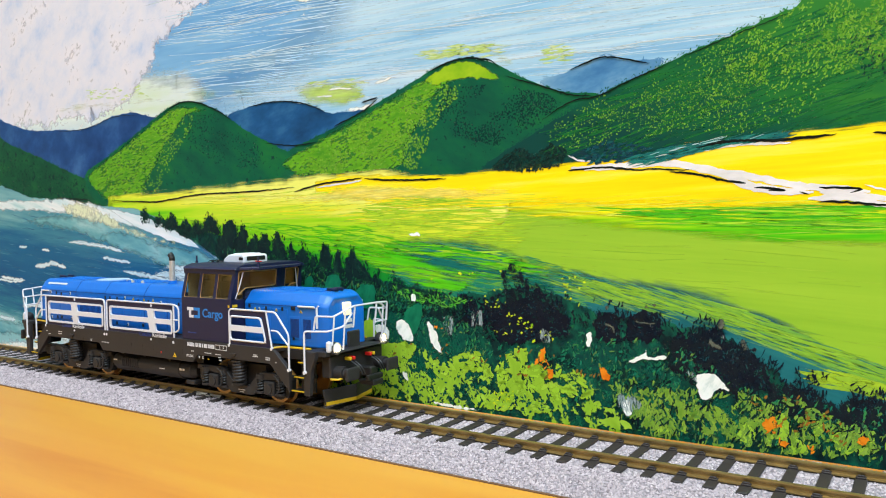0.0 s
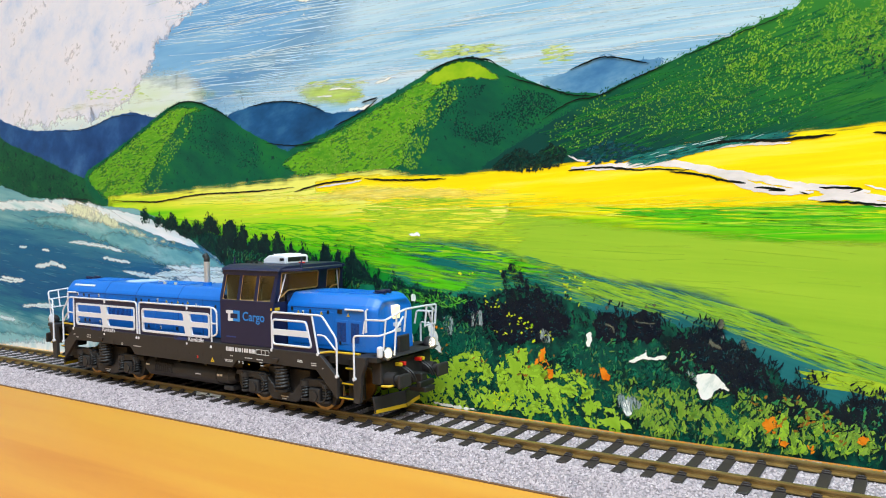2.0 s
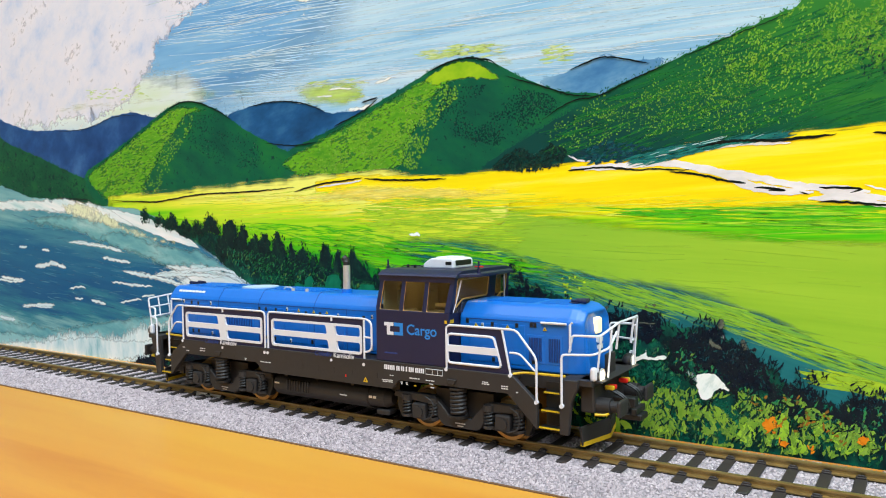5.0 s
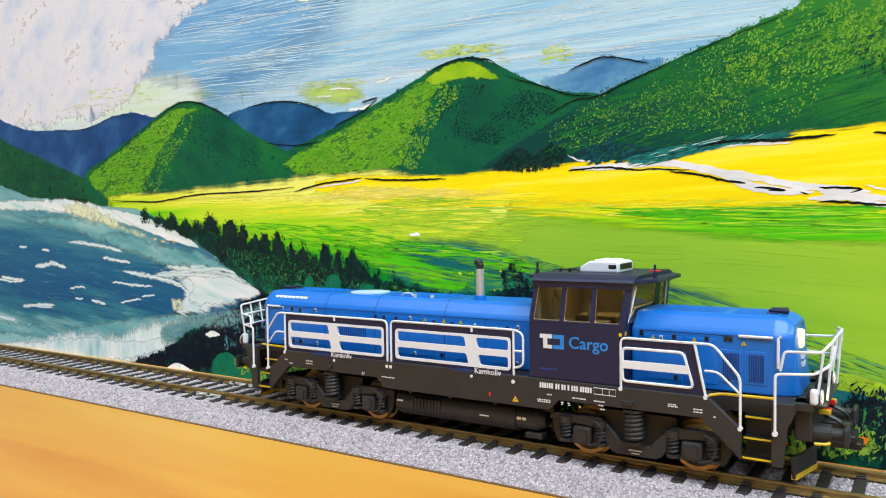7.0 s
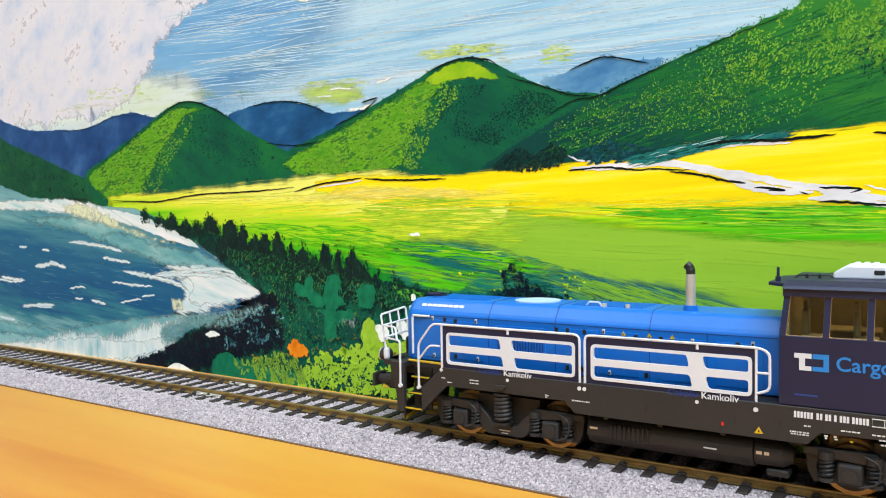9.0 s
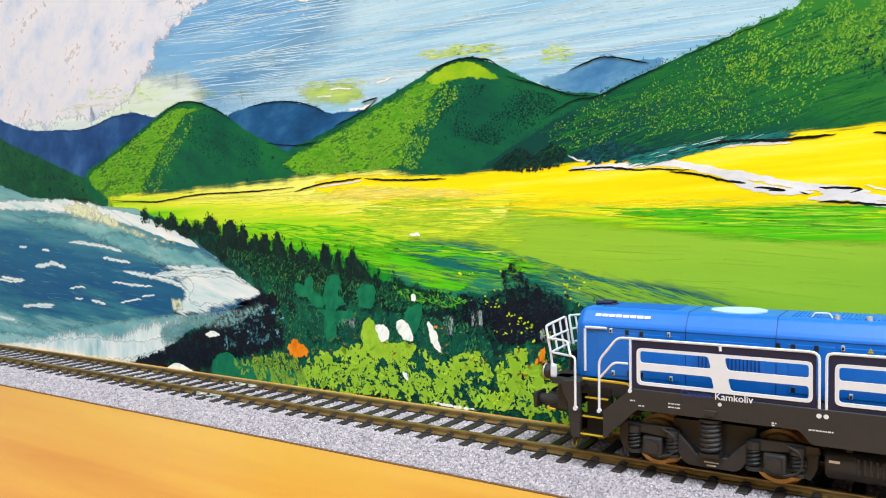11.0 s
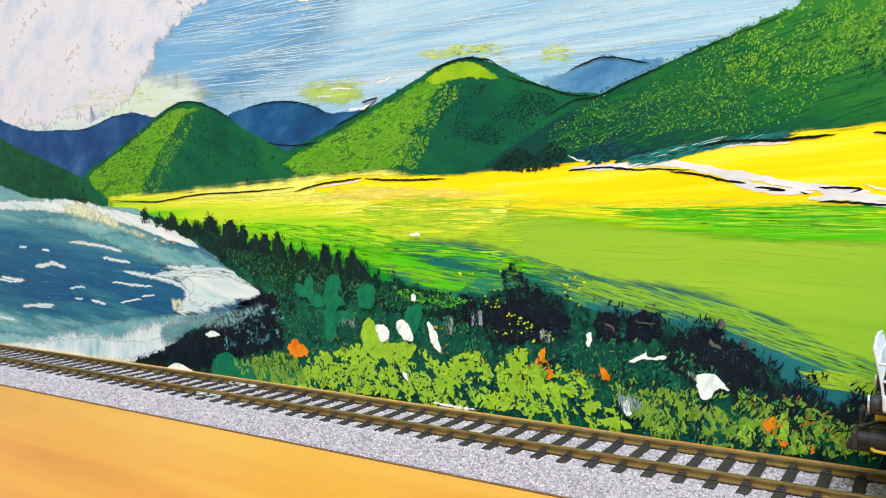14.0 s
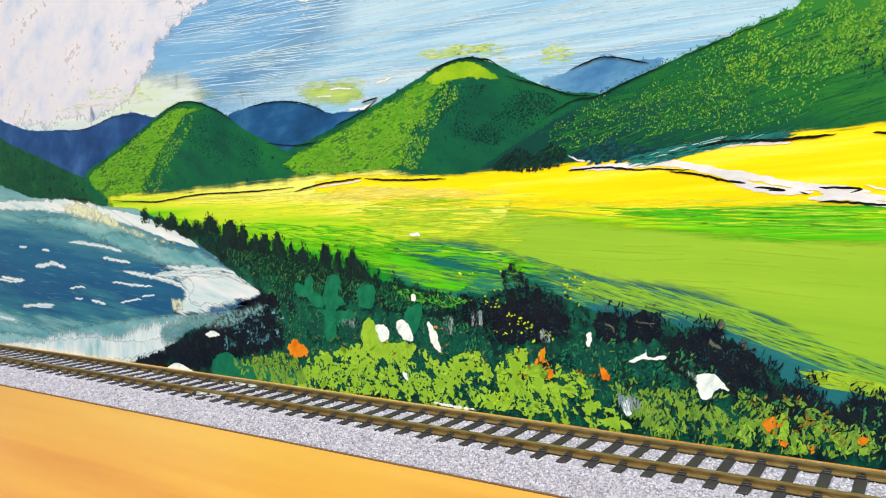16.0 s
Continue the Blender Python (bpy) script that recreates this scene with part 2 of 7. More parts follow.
    for nm, b in (("wall_north", (-3000, 2600, 1600, 1650)), ("wall_south", (-3000, 2600, -3050, -3000)), ("wall_west", (-3050, -3000, -3000, 1600)), ("wall_east", (2600, 2650, -3000, 1600))):
        tagged(link(nm, box(bmesh.new(), *b, -750, 1750), MAT["room"]), "plain white plaster wall of the room", "wall", kind="structure")


build_room()

# ---- track ----
X0, X1 = -520, 330
PITCH = 7.095


def build_track():
    bed = [(-26.6, -6.2), (-25.6, -5.6), (-17.2, -2.5), (-16, -2.3), (16, -2.3), (17.4, -2.6), (19, -3.2), (19, -6.2)]
    ob = link("ballast_bed", prism(bmesh.new(), bed, X0, X1, "x"), MAT["bed"])
    tagged(ob, "grey granite ballast bed with sloping shoulder on the table", "ballast")
    # thin dark brown strip along the near foot of the bed
    part("bed_foot_strip", prism(bmesh.new(), [(-26.85, -6.2), (-26.85, -5.95), (-26.5, -5.75), (-26.2, -6.2)], X0, X1, "x"), MAT["foot_brown"], ob, "dark brown strip along the foot of the bed")
    track = thing("railway_track", Matrix.Identity(4), "straight model railway track with weathered brass-coloured rails", "track")
    head = [(-0.55, 0), (0.55, 0), (0.6, -0.25), (0.5, -0.65), (0.22, -0.8), (0.22, -1.45), (1.1, -1.65), (1.1, -1.9), (-1.1, -1.9), (-1.1, -1.65), (-0.22, -1.45), (-0.22, -0.8), (-0.5, -0.65), (-0.6, -0.25)]
    for y in (-8.85, 8.85):
        part("rail", prism(bmesh.new(), [(p[0] + y, p[1]) for p in head], X0, X1, "x"), MAT["rail"], track)
    sl = bmesh.new()
    box(sl, -1.25, 1.25, -15, 15, -3.4, -1.75, 0.15, 1)
    me = bpy.data.meshes.new("sleeper")
    sl.to_mesh(me)
    sl.free()
    me.materials.append(MAT["sleeper"])
    ch = bmesh.new()
    for s in (-1, 1):
        box(ch, -1.05, 1.05, 0.85 * s - 0.75, 0.85 * s + 0.75, -1.75, -1.35, 0.1, 1)
        box(ch, -0.7, 0.7, 0.95 * s - 0.35, 0.95 * s + 0.35, -1.6, -0.95, 0.1, 1)
    mc = bpy.data.meshes.new("rail_chair")
    ch.to_mesh(mc)
    ch.free()
    mc.materials.append(MAT["sleeper"])
    first = -205.8 + 1.25
    for i in range(-44, 76):
        x = first + PITCH * i
        if not X0 + 3 < x < X1 - 3:
            continue
        ob = new("sleeper", me)
        ob.location = (x * MM, 0, 0)
        ob.parent = track
        for y in (-8.85, 8.85):
            c = new("rail_chair", mc)
            c.location = (0, y * MM, 0)
            c.parent = ob
    # pale fishplates where two lengths of rail meet
    for y, x in ((-8.85, -211.0), (8.85, -214.0)):
        bm = bmesh.new()
        for s in (-1, 1):
            box(bm, x - 7, x + 7, y + 0.85 * s - 0.35, y + 0.85 * s + 0.35, -1.75, -0.95, 0.12, 1)
            for k in (-5, 0, 5):
                box(bm, x + k - 0.9, x + k + 0.9, y + 1.5 * s - 0.8, y + 1.5 * s + 0.8, -1.75, -1.35, 0.12, 1)
        part("rail_joiner", bm, MAT["steel"], track, "pale metal rail joiner")
    # loose grit on the bed
    rng = np.random.default_rng(7)
    octa = np.array([(1, 0, 0), (-1, 0, 0), (0, 1, 0), (0, -1, 0), (0, 0, 1), (0, 0, -1)], float)
    tri = np.array([(0, 2, 4), (2, 1, 4), (1, 3, 4), (3, 0, 4), (2, 0, 5), (1, 2, 5), (3, 1, 5), (0, 3, 5)])
    ys, zs = [p[0] for p in bed[:-1]], [p[1] for p in bed[:-1]]
    count = 84000
    x = rng.uniform(-440, 60, count)
    y = np.where(rng.random(count) < 0.42, rng.uniform(-26.3, -15, count), rng.uniform(-16, 18.5, count))
    z = np.interp(y, ys, zs)
    size = rng.uniform(0.26, 0.52, count)
    # no grit on sleepers or rails
    on = (np.abs((x - first + PITCH / 2) % PITCH - PITCH / 2) < 1.5) & (np.abs(y) < 15.2)
    on |= np.abs(np.abs(y) - 8.85) < 1.5
    x, y, z, size = (a[~on] for a in (x, y, z, size))
    k = len(x)
    v = octa[None] * (1 + rng.uniform(-0.35, 0.35, (k, 6, 1))) * size[:, None, None]
    ang = rng.uniform(0, 6.283, k)
    c, s = np.cos(ang)[:, None], np.sin(ang)[:, None]
    v = np.stack([v[..., 0] * c - v[..., 1] * s, v[..., 0] * s + v[..., 1] * c, v[..., 2] * 0.8], -1)
    v += np.stack([x, y, z + size * 0.15], -1)[:, None]
    f = (tri[None] + 6 * np.arange(k)[:, None, None]).reshape(-1, 3)
    ob = from_lists("ballast_grit", (v.reshape(-1, 3) * MM).tolist(), f.tolist(), MAT["stones"])
    tagged(ob, "speckled grey and white granite grit along the track", "gravel", kind="stuff")


build_track()

# ---- painted backdrop: layers of paint on a board, u along the board and v up, in mm ----
LAYER = 0.002
BACKDROP = thing("backdrop_painting", pose(-0.1, 0.0209, 0, 0, 0, 0.458), "hand-painted landscape of green hills, yellow field, lake and bushes", "painting")
depth_now = [0.0]


def spline(pts, closed, step=1.2):
    pts = [Vector(p) for p in pts]
    k = len(pts)
    out = []
    for i in range(k if closed else k - 1):
        if closed:
            a, b, c, d = (pts[(i + j - 1) % k] for j in range(4))
        else:
            a, b, c, d = pts[max(i - 1, 0)], pts[i], pts[i + 1], pts[min(i + 2, k - 1)]
        m = max(2, int((c - b).length / step))
        for s in range(m):
            t = s / m
            out.append(0.5 * (2 * b + (c - a) * t + (2 * a - 5 * b + 4 * c - d) * t * t + (3 * b - a - 3 * c + d) * t ** 3))
    if not closed:
        out.append(pts[-1])
    return out


def ragged(path, amount, size=3.0, seed=0.0, closed=True):
    """Pushes a path in and out along its normal, as a loaded brush does."""
    k = len(path)
    out = []
    for i, p in enumerate(path):
        a = path[i - 1] if i or closed else p
        b = path[(i + 1) % k] if i < k - 1 or closed else p
        d = (b - a).normalized() if (b - a).length else Vector((1, 0))
        w = noise.noise((p.x / size, p.y / size, seed)) + 0.6 * noise.noise((p.x / size * 3.1, p.y / size * 3.1, seed + 9))
        out.append(p + Vector((-d.y, d.x)) * amount * w)
    return out


def up():
    depth_now[0] -= LAYER
    return depth_now[0]


def fringe(path, y, count, reach, length, width, material, angle=None, seed=1):
    """Broken dabs along the edge of a patch, where the brush ran dry."""
    rng = random.Random(seed)
    k = len(path)
    verts, faces = [], []
    for i in range(count):
        j = rng.randrange(k)
        p = path[j]
        d = path[(j + 1) % k] - path[j - 1]
        a = (math.atan2(d.y, d.x) if angle is None else radians(angle)) + rng.gauss(0, 0.5 if length < 4 else 0.05)
        n = Vector((-d.y, d.x)).normalized() if d.length else Vector((0, 1))
        p = p + n * rng.gauss(0, reach) + d * rng.uniform(-0.5, 0.5)
        ca, sa = math.cos(a), math.sin(a)
        ln, wd = length * rng.uniform(0.3, 1.4), width * rng.uniform(0.4, 1.3)
        base = len(verts)
        for q in range(6):
            t = math.pi * (q + rng.uniform(-0.3, 0.3)) / 3
            x_, z_ = math.cos(t) * ln / 2, math.sin(t) * wd / 2
            verts.append(((p.x + x_ * ca - z_ * sa) * MM, (y - LAYER * 0.8 * (i + 1) / count) * MM, (p.y + x_ * sa + z_ * ca) * MM))
        faces.append(list(range(base, base + 6)))
    ob = from_lists("brush_edge", verts, faces, material, BACKDROP)
    cover = ob.data.attributes.new("cover", "FLOAT", "POINT")
    cover.data.foreach_set("value", [0.6] * len(verts))
    return tagged(ob, kind="stuff")


def dry_faces(name, verts, faces, material, core=1.0):
    """Dabs as fans: full paint in the middle of each, thin at its rim."""
    vs, fs, cover = list(verts), [], [0.0] * len(verts)
    for f in faces:
        mid = len(vs)
        vs.append([sum(verts[i][k] for i in f) / len(f) for k in range(3)])
        cover.append(core)
        fs += [(f[i - 1], f[i], mid) for i in range(len(f))]
    ob = from_lists(name, vs, fs, material, BACKDROP)
    ob.data.attributes.new("cover", "FLOAT", "POINT").data.foreach_set("value", cover)
    return ob


def wash(name, path, material, fade, core):
    """A coat that thins out towards its edge: a fine net over the outline, its cover growing inwards over the width of fade."""
    out = np.array([(p[0], p[1]) for p in path])
    lo, hi = out.min(0), out.max(0)
    step = max(0.35, min(1.4, fade / 3, (hi - lo).max() / 25))
    us, vs = np.arange(lo[0], hi[0] + step, step), np.arange(lo[1], hi[1] + step, step)
    gu, gv = (g.ravel() for g in np.meshgrid(us, vs))
    far, hit = np.full(len(gu), 1e9), np.zeros(len(gu), bool)
    for (x0, z0), (x1, z1) in zip(out, np.roll(out, -1, 0)):
        dx, dz = x1 - x0, z1 - z0
        t = np.clip(((gu - x0) * dx + (gv - z0) * dz) / max(dx * dx + dz * dz, 1e-9), 0, 1)
        far = np.minimum(far, np.hypot(gu - x0 - t * dx, gv - z0 - t * dz))
        if z0 != z1:
            hit ^= ((z0 > gv) != (z1 > gv)) & (gu < (gv - z0) * dx / dz + x0)
    cover = core * np.clip(np.where(hit, far, 0) / fade, 0, 1)
    n, y = len(us), up()
    a = (np.arange(len(vs) - 1)[:, None] * n + np.arange(n - 1)[None]).ravel()
    quad = np.stack([a, a + 1, a + n + 1, a + n], 1)
    quad = quad[(cover[quad] > 0).any(1)]
    used, index = np.unique(quad, return_inverse=True)
    verts = np.stack([gu[used], np.full(len(used), y), gv[used]], 1) * MM
    ob = from_lists(name, verts.tolist(), index.reshape(-1, 4).tolist(), material, BACKDROP)
    ob.data.attributes.new("cover", "FLOAT", "POINT").data.foreach_set("value", cover[used].tolist())
    return ob


def patch(name, pts, material, rough=0.4, size=3.0, step=1.2, sharp=False, edge=None, feather=0.0, core=1.0):
    path = [Vector(p) for p in pts] if sharp else spline(pts, True, step)
    if rough:
        path = ragged(path, rough, size, len(name) + pts[0][0])
    if feather < 0:
        return wash(name, path, material, -feather, core)
    y = up()
    bm = bmesh.new()
    if feather:
        k = len(path)
        turn = sum(path[i - 1].x * path[i].y - path[i].x * path[i - 1].y for i in range(k))
        s = 1 if turn > 0 else -1
        cover = bm.verts.layers.float.new("cover")
        rings = ([], [])
        for i, p in enumerate(path):
            d = path[(i + 2) % k] - path[i - 2]
            n = Vector((d.y, -d.x)).normalized() * s
            for ring, far, c in ((rings[0], feather * 1.3, 0.0), (rings[1], 0.0, core)):
                q = p + n * far
                v = bm.verts.new((q.x * MM, y * MM, q.y * MM))
                v[cover] = c
                ring.append(v)
        for i in range(k):
            bm.faces.new((rings[0][i - 1], rings[0][i], rings[1][i], rings[1][i - 1]))
        bm.faces.new(rings[1])
    else:
        bm.faces.new([bm.verts.new((p.x * MM, y * MM, p.y * MM)) for p in path])
    bmesh.ops.recalc_face_normals(bm, faces=bm.faces[:])
    bmesh.ops.triangulate(bm, faces=bm.faces[:], ngon_method="EAR_CLIP")
    ob = part(name, bm, material, BACKDROP)
    if edge:
        fringe(path, y, *edge[:4], material, *edge[4:], seed=int(abs(pts[0][0]) * 7) + len(pts))
    return ob


def stroke(name, pts, width, material, rough=0.25, taper=True, dry=0.0):
    """A brush or pen line; dry: how much wider the thin, broken edge of the paint runs."""
    path = spline(pts, False, 0.8)
    y = up()
    k = len(path)
    bm = bmesh.new()
    left, core, right = [], [], []
    cover = bm.verts.layers.float.new("cover") if dry else None
    for i, p in enumerate(path):
        d = (path[min(i + 1, k - 1)] - path[max(i - 1, 0)]).normalized()
        t = i / (k - 1)
        w = width * (min(1, 0.25 + 4 * t, 0.25 + 4 * (1 - t)) if taper else 1) * 0.5
        w *= 1 + 0.35 * noise.noise((p.x * 0.5, p.y * 0.5, 3.3))
        q = Vector((-d.y, d.x))
        j = q * rough * noise.noise((p.x * 0.9, p.y * 0.9, 7.7))
        for side, row in ((1 + dry, left), (-1 - dry, right)):
            r = p + j + q * side * w * (1 + 0.15 * noise.noise((p.x * 2, p.y * 2, side)))
            row.append(bm.verts.new((r.x * MM, y * MM, r.y * MM)))
        if dry:
            r = p + j
            core.append(bm.verts.new((r.x * MM, y * MM, r.y * MM)))
            core[-1][cover] = min(1, 0.2 + 5 * t, 0.2 + 5 * (1 - t))
    for i in range(k - 1):
        for a, b in (((left, core), (core, right)) if dry else ((left, right),)):
            bm.faces.new((a[i], b[i], b[i + 1], a[i + 1]))
    return part(name, bm, material, BACKDROP)


def inside(p, poly):
    hit = False
    j = len(poly) - 1
    for i in range(len(poly)):
        (xi, yi), (xj, yj) = poly[i], poly[j]
        if (yi > p[1]) != (yj > p[1]) and p[0] < (xj - xi) * (p[1] - yi) / (yj - yi) + xi:
            hit = not hit
        j = i
    return hit


def daubs(name, region, count, length, width, material, angle=0.0, spread=20.0, seed=1, points=8, spiky=0.35, clump=0.0, clump_size=8.0):
    """Many dabs of a brush strewn over a region; clump > 0 gathers them into tufts."""
    rng = random.Random(seed)
    us, vs = [p[0] for p in region], [p[1] for p in region]
    y0 = up()
    depth_now[0] -= LAYER * 2
    verts, faces = [], []
    done = tries = 0
    while done < count and tries < count * 30:
        tries += 1
        p = (rng.uniform(min(us), max(us)), rng.uniform(min(vs), max(vs)))
        if not inside(p, region):
            continue
        if clump and noise.noise((p[0] / clump_size, p[1] / clump_size, seed * 1.7)) + rng.uniform(-0.25, 0.25) < clump - 0.5:
            continue
        near = 1 - 0.3 * min(1, max(0, -(p[0] + 60) / 240))
        a = radians(angle + rng.gauss(0, spread))
        ca, sa = math.cos(a), math.sin(a)
        ln, wd = length * near * rng.uniform(0.5, 1.5), width * near * rng.uniform(0.7, 1.8)
        y = y0 - LAYER * 2.6 * done / count
        base = len(verts)
        for i in range(points):
            t = 2 * math.pi * (i + rng.uniform(-0.25, 0.25)) / points
            r = 1 + rng.uniform(-spiky, spiky)
            x_, z_ = math.cos(t) * ln / 2 * r, math.sin(t) * wd / 2 * r
            verts.append(((p[0] + x_ * ca - z_ * sa) * MM, y * MM, (p[1] + x_ * sa + z_ * ca) * MM))
        faces.append(list(range(base, base + points)))
        done += 1
    ob = dry_faces(name, verts, faces, material, 1.15)
    return tagged(ob, kind="stuff")


def leaf_tufts(name, region, count, size, material, seed=1, clump=0.0, clump_size=8.0):
    """Tufts of several pointed dabs that grow from one spot."""
    rng = random.Random(seed)
    us, vs = [p[0] for p in region], [p[1] for p in region]
    y0 = up()
    depth_now[0] -= LAYER * 2
    verts, faces = [], []
    done = tries = 0
    while done < count and tries < count * 40:
        tries += 1
        p = (rng.uniform(min(us), max(us)), rng.uniform(min(vs), max(vs)))
        if not inside(p, region):
            continue
        if clump and noise.noise((p[0] / clump_size, p[1] / clump_size, seed * 1.7)) + rng.uniform(-0.2, 0.2) < clump - 0.5:
            continue
        y = y0 - LAYER * 2.6 * done / count
        s = size * rng.uniform(0.6, 1.25)
        for leaf in range(rng.randint(2, 4)):
            a = rng.choice((55, 75, 110, 135, 30, 150, -20, 200)) + rng.gauss(0, 14)
            ca, sa = math.cos(radians(a)), math.sin(radians(a))
            ln, wd = s * rng.uniform(0.7, 1.2), s * rng.uniform(0.34, 0.6)
            ou, ov = rng.gauss(0, s * 0.3), rng.gauss(0, s * 0.2)
            base = len(verts)
            bow = rng.uniform(-0.25, 0.25)
            shape = ((-0.5, 0.1), (-0.3, 0.36), (0.0, 0.5), (0.25, 0.4), (0.6, 0.0), (0.3, -0.3), (0.1, -0.42), (-0.1, -0.34), (-0.3, -0.42), (-0.48, -0.2))
            for x_, z_ in shape:
                x_ = x_ * ln * rng.uniform(0.85, 1.15)
                z_ = z_ * wd * rng.uniform(0.75, 1.25) + bow * x_
                verts.append(((p[0] + ou + x_ * ca - z_ * sa) * MM, (y - leaf * 1e-4 * LAYER) * MM, (p[1] + ov + x_ * sa + z_ * ca) * MM))
            faces.append(list(range(base, len(verts))))
        done += 1
    return tagged(dry_faces(name, verts, faces, material, 1.9), kind="stuff")


def paint_sky():
    blue = paint("sky_paint", [(0.0, srgb(110, 164, 208)), (0.35, srgb(145, 191, 221)), (0.65, srgb(182, 212, 229)), (1.0, srgb(206, 222, 234))], (5, 170), 1, 0.3, 0.72, detail=5, distort=0.3)
    deep = paint("deep_sky_paint", [(0.0, srgb(89, 147, 201)), (0.6, srgb(125, 175, 214)), (1.0, srgb(166, 199, 223))], (12, 120), 0, 0.3, 0.75, soft=0.8)
    pale = paint("pale_sky_paint", [(0.0, srgb(192, 210, 219)), (0.5, srgb(212, 222, 220)), (1.0, srgb(200, 216, 184))], (14, 90), 0, 0.3, 0.75, soft=0.5)
    cloud = paint("cloud_paint", [(0.0, srgb(170, 188, 218)), (0.3, srgb(200, 204, 222)), (0.6, srgb(214, 213, 225)), (1.0, srgb(222, 217, 225))], (55, 75), 30, 0.3, 0.62, detail=8, soft=0.25)
    bm = box(bmesh.new(), -480, 430, 0.0, 4.0, -6.2, 230)
    part("board", bm, MAT["board"], BACKDROP)
    patch("sky", [(-478, -6), (428, -6), (428, 228), (-478, 228)], blue, 0, sharp=True)
    patch("blue_sky", [(-174.8, 159.1), (-95.5, 145.1), (-101.4, 133.8), (-125.4, 126.7), (-155.0, 121.6), (-184.2, 117.9), (-203.6, 122.4)], deep, 1.2, 10, feather=24)
    patch("low_sky", [(-307.1, 131.0), (-237.8, 123.6), (-184.3, 114.3), (-155.5, 108.4), (-166.3, 103.2), (-204.5, 104.0), (-248.0, 103.5), (-308.6, 108.7)], pale, 1.5, 6, feather=13)
    patch("cloud", [(-308.8, 185.7), (-155.3, 157.9), (-160.2, 147.4), (-170.1, 140.9), (-179.0, 132.7), (-187.5, 127.9), (-197.6, 121.8), (-224.7, 119.7), (-251.9, 117.1), (-276.5, 114.0), (-313.8, 114.3)], cloud, 3.0, 7, feather=-14)
    patch("cloud", [(-326.4, 189.0), (-155.9, 154.7), (-165.2, 142.5), (-177.1, 136.1), (-179.7, 128.2), (-190.4, 121.0), (-198.5, 114.6), (-217.2, 111.4), (-253.0, 110.6), (-331.5, 118.8)], cloud, 3.0, 5, feather=7, core=0.8)
    wisps = daub_paint("sky_wisps", [srgb(194, 214, 231), srgb(176, 205, 228), srgb(196, 214, 222), srgb(154, 194, 225)], grain=(140, 1900), angle=-2)
    daubs("sky_brushwork", [(-161.0, 145.2), (-109.7, 145.5), (82.5, 112.2), (49.7, 103.2), (9.8, 97.2), (-8.5, 105.9), (-32.8, 111.6), (-65.3, 99.4), (-123.1, 103.8), (-152.0, 111.0), (-154.8, 126.1)], 340, 46, 0.3, wisps, -2, 2.2, 5, points=12)
    lime = daub_paint("sky_lime", [srgb(192, 212, 140), srgb(171, 199, 97), srgb(205, 219, 177)], grain=(140, 1900), angle=-2)
    for k, (reg, cnt) in enumerate((([(-91.0, 109.0), (-65.1, 107.5), (-60.3, 102.8), (-70.3, 98.9), (-89.8, 103.4)], 60), ([(-43.8, 113.0), (-28.6, 113.7), (-12.3, 111.9), (-8.5, 105.9), (-14.4, 104.9), (-18.3, 109.8), (-37.2, 110.4)], 55), ([(2.7, 109.2), (11.7, 108.7), (12.0, 102.6), (4.5, 104.0)], 16), ([(-224.7, 119.7), (-182.3, 117.7), (-180.7, 111.6), (-220.7, 112.9)], 26))):
        daubs("lime_haze", reg, cnt * 2, 6, 0.5, lime, -2, 6, 11 + k, clump=0.4, clump_size=5)
    lime_wash = paint("lime_wash", [(0.0, srgb(160, 198, 70)), (0.5, srgb(184, 210, 110)), (1.0, srgb(206, 221, 170))], (24, 200), -3, 0.3, 0.7, soft=0.6)
    for pts, c in (([(-98.3, 108.8), (-83.3, 109.6), (-65.4, 106.8), (-63.1, 102.1), (-68.1, 97.8), (-86.2, 98.4), (-95.7, 102.4)], 0.75), ([(-248.1, 114.2), (-225.6, 115.7), (-188.7, 114.1), (-163.0, 110.6), (-156.1, 106.9), (-189.0, 108.8), (-221.6, 109.2), (-246.0, 110.0)], 0.6), ([(-159.3, 115.3), (-139.0, 113.6), (-137.7, 105.2), (-156.0, 108.5)], 0.4), ([(-129.5, 112.1), (-117.2, 109.7), (-115.9, 104.3), (-128.1, 105.4)], 0.4),
                   ([(-44.1, 115.0), (-28.8, 114.2), (-12.6, 111.3), (-6.8, 106.7), (-12.6, 105.1), (-20.6, 109.6), (-37.5, 110.7)], 0.5), ([(-18.5, 111.6), (-8.7, 110.3), (-5.9, 103.2), (-11.7, 104.7)], 0.6), ([(7.1, 108.2), (13.2, 107.9), (11.4, 101.9), (7.0, 101.7)], 0.45), ([(23.4, 110.8), (27.5, 110.2), (26.7, 107.2), (23.7, 107.6)], 0.4)):
        patch("lime_wash", pts, lime_wash, 0.8, 3, feather=-5, core=c)
    cream = paint("cream_streak", [(0.0, srgb(190, 210, 222)), (1.0, srgb(214, 222, 222))], (30, 500), 0, soft=0.5)
    for k in range(17):
        a, b = -182 + 13.6 * (k * 7 % 17), 150.5 - 2.5 * k - 0.18 * (k * 7 % 17) * 10
        stroke("cream_streak", [(a, b), (a + 16, b + 0.3 + 0.1 * (k % 3)), (a + 34, b - 0.6), (a + 52, b - 0.9 - 0.3 * (k % 4))], 0.26, cream, 0.3, dry=1.2)
    fleck = paint("white_fleck", [(0.0, srgb(226, 230, 226)), (1.0, srgb(240, 238, 232))], (200, 200), soft=0.3)
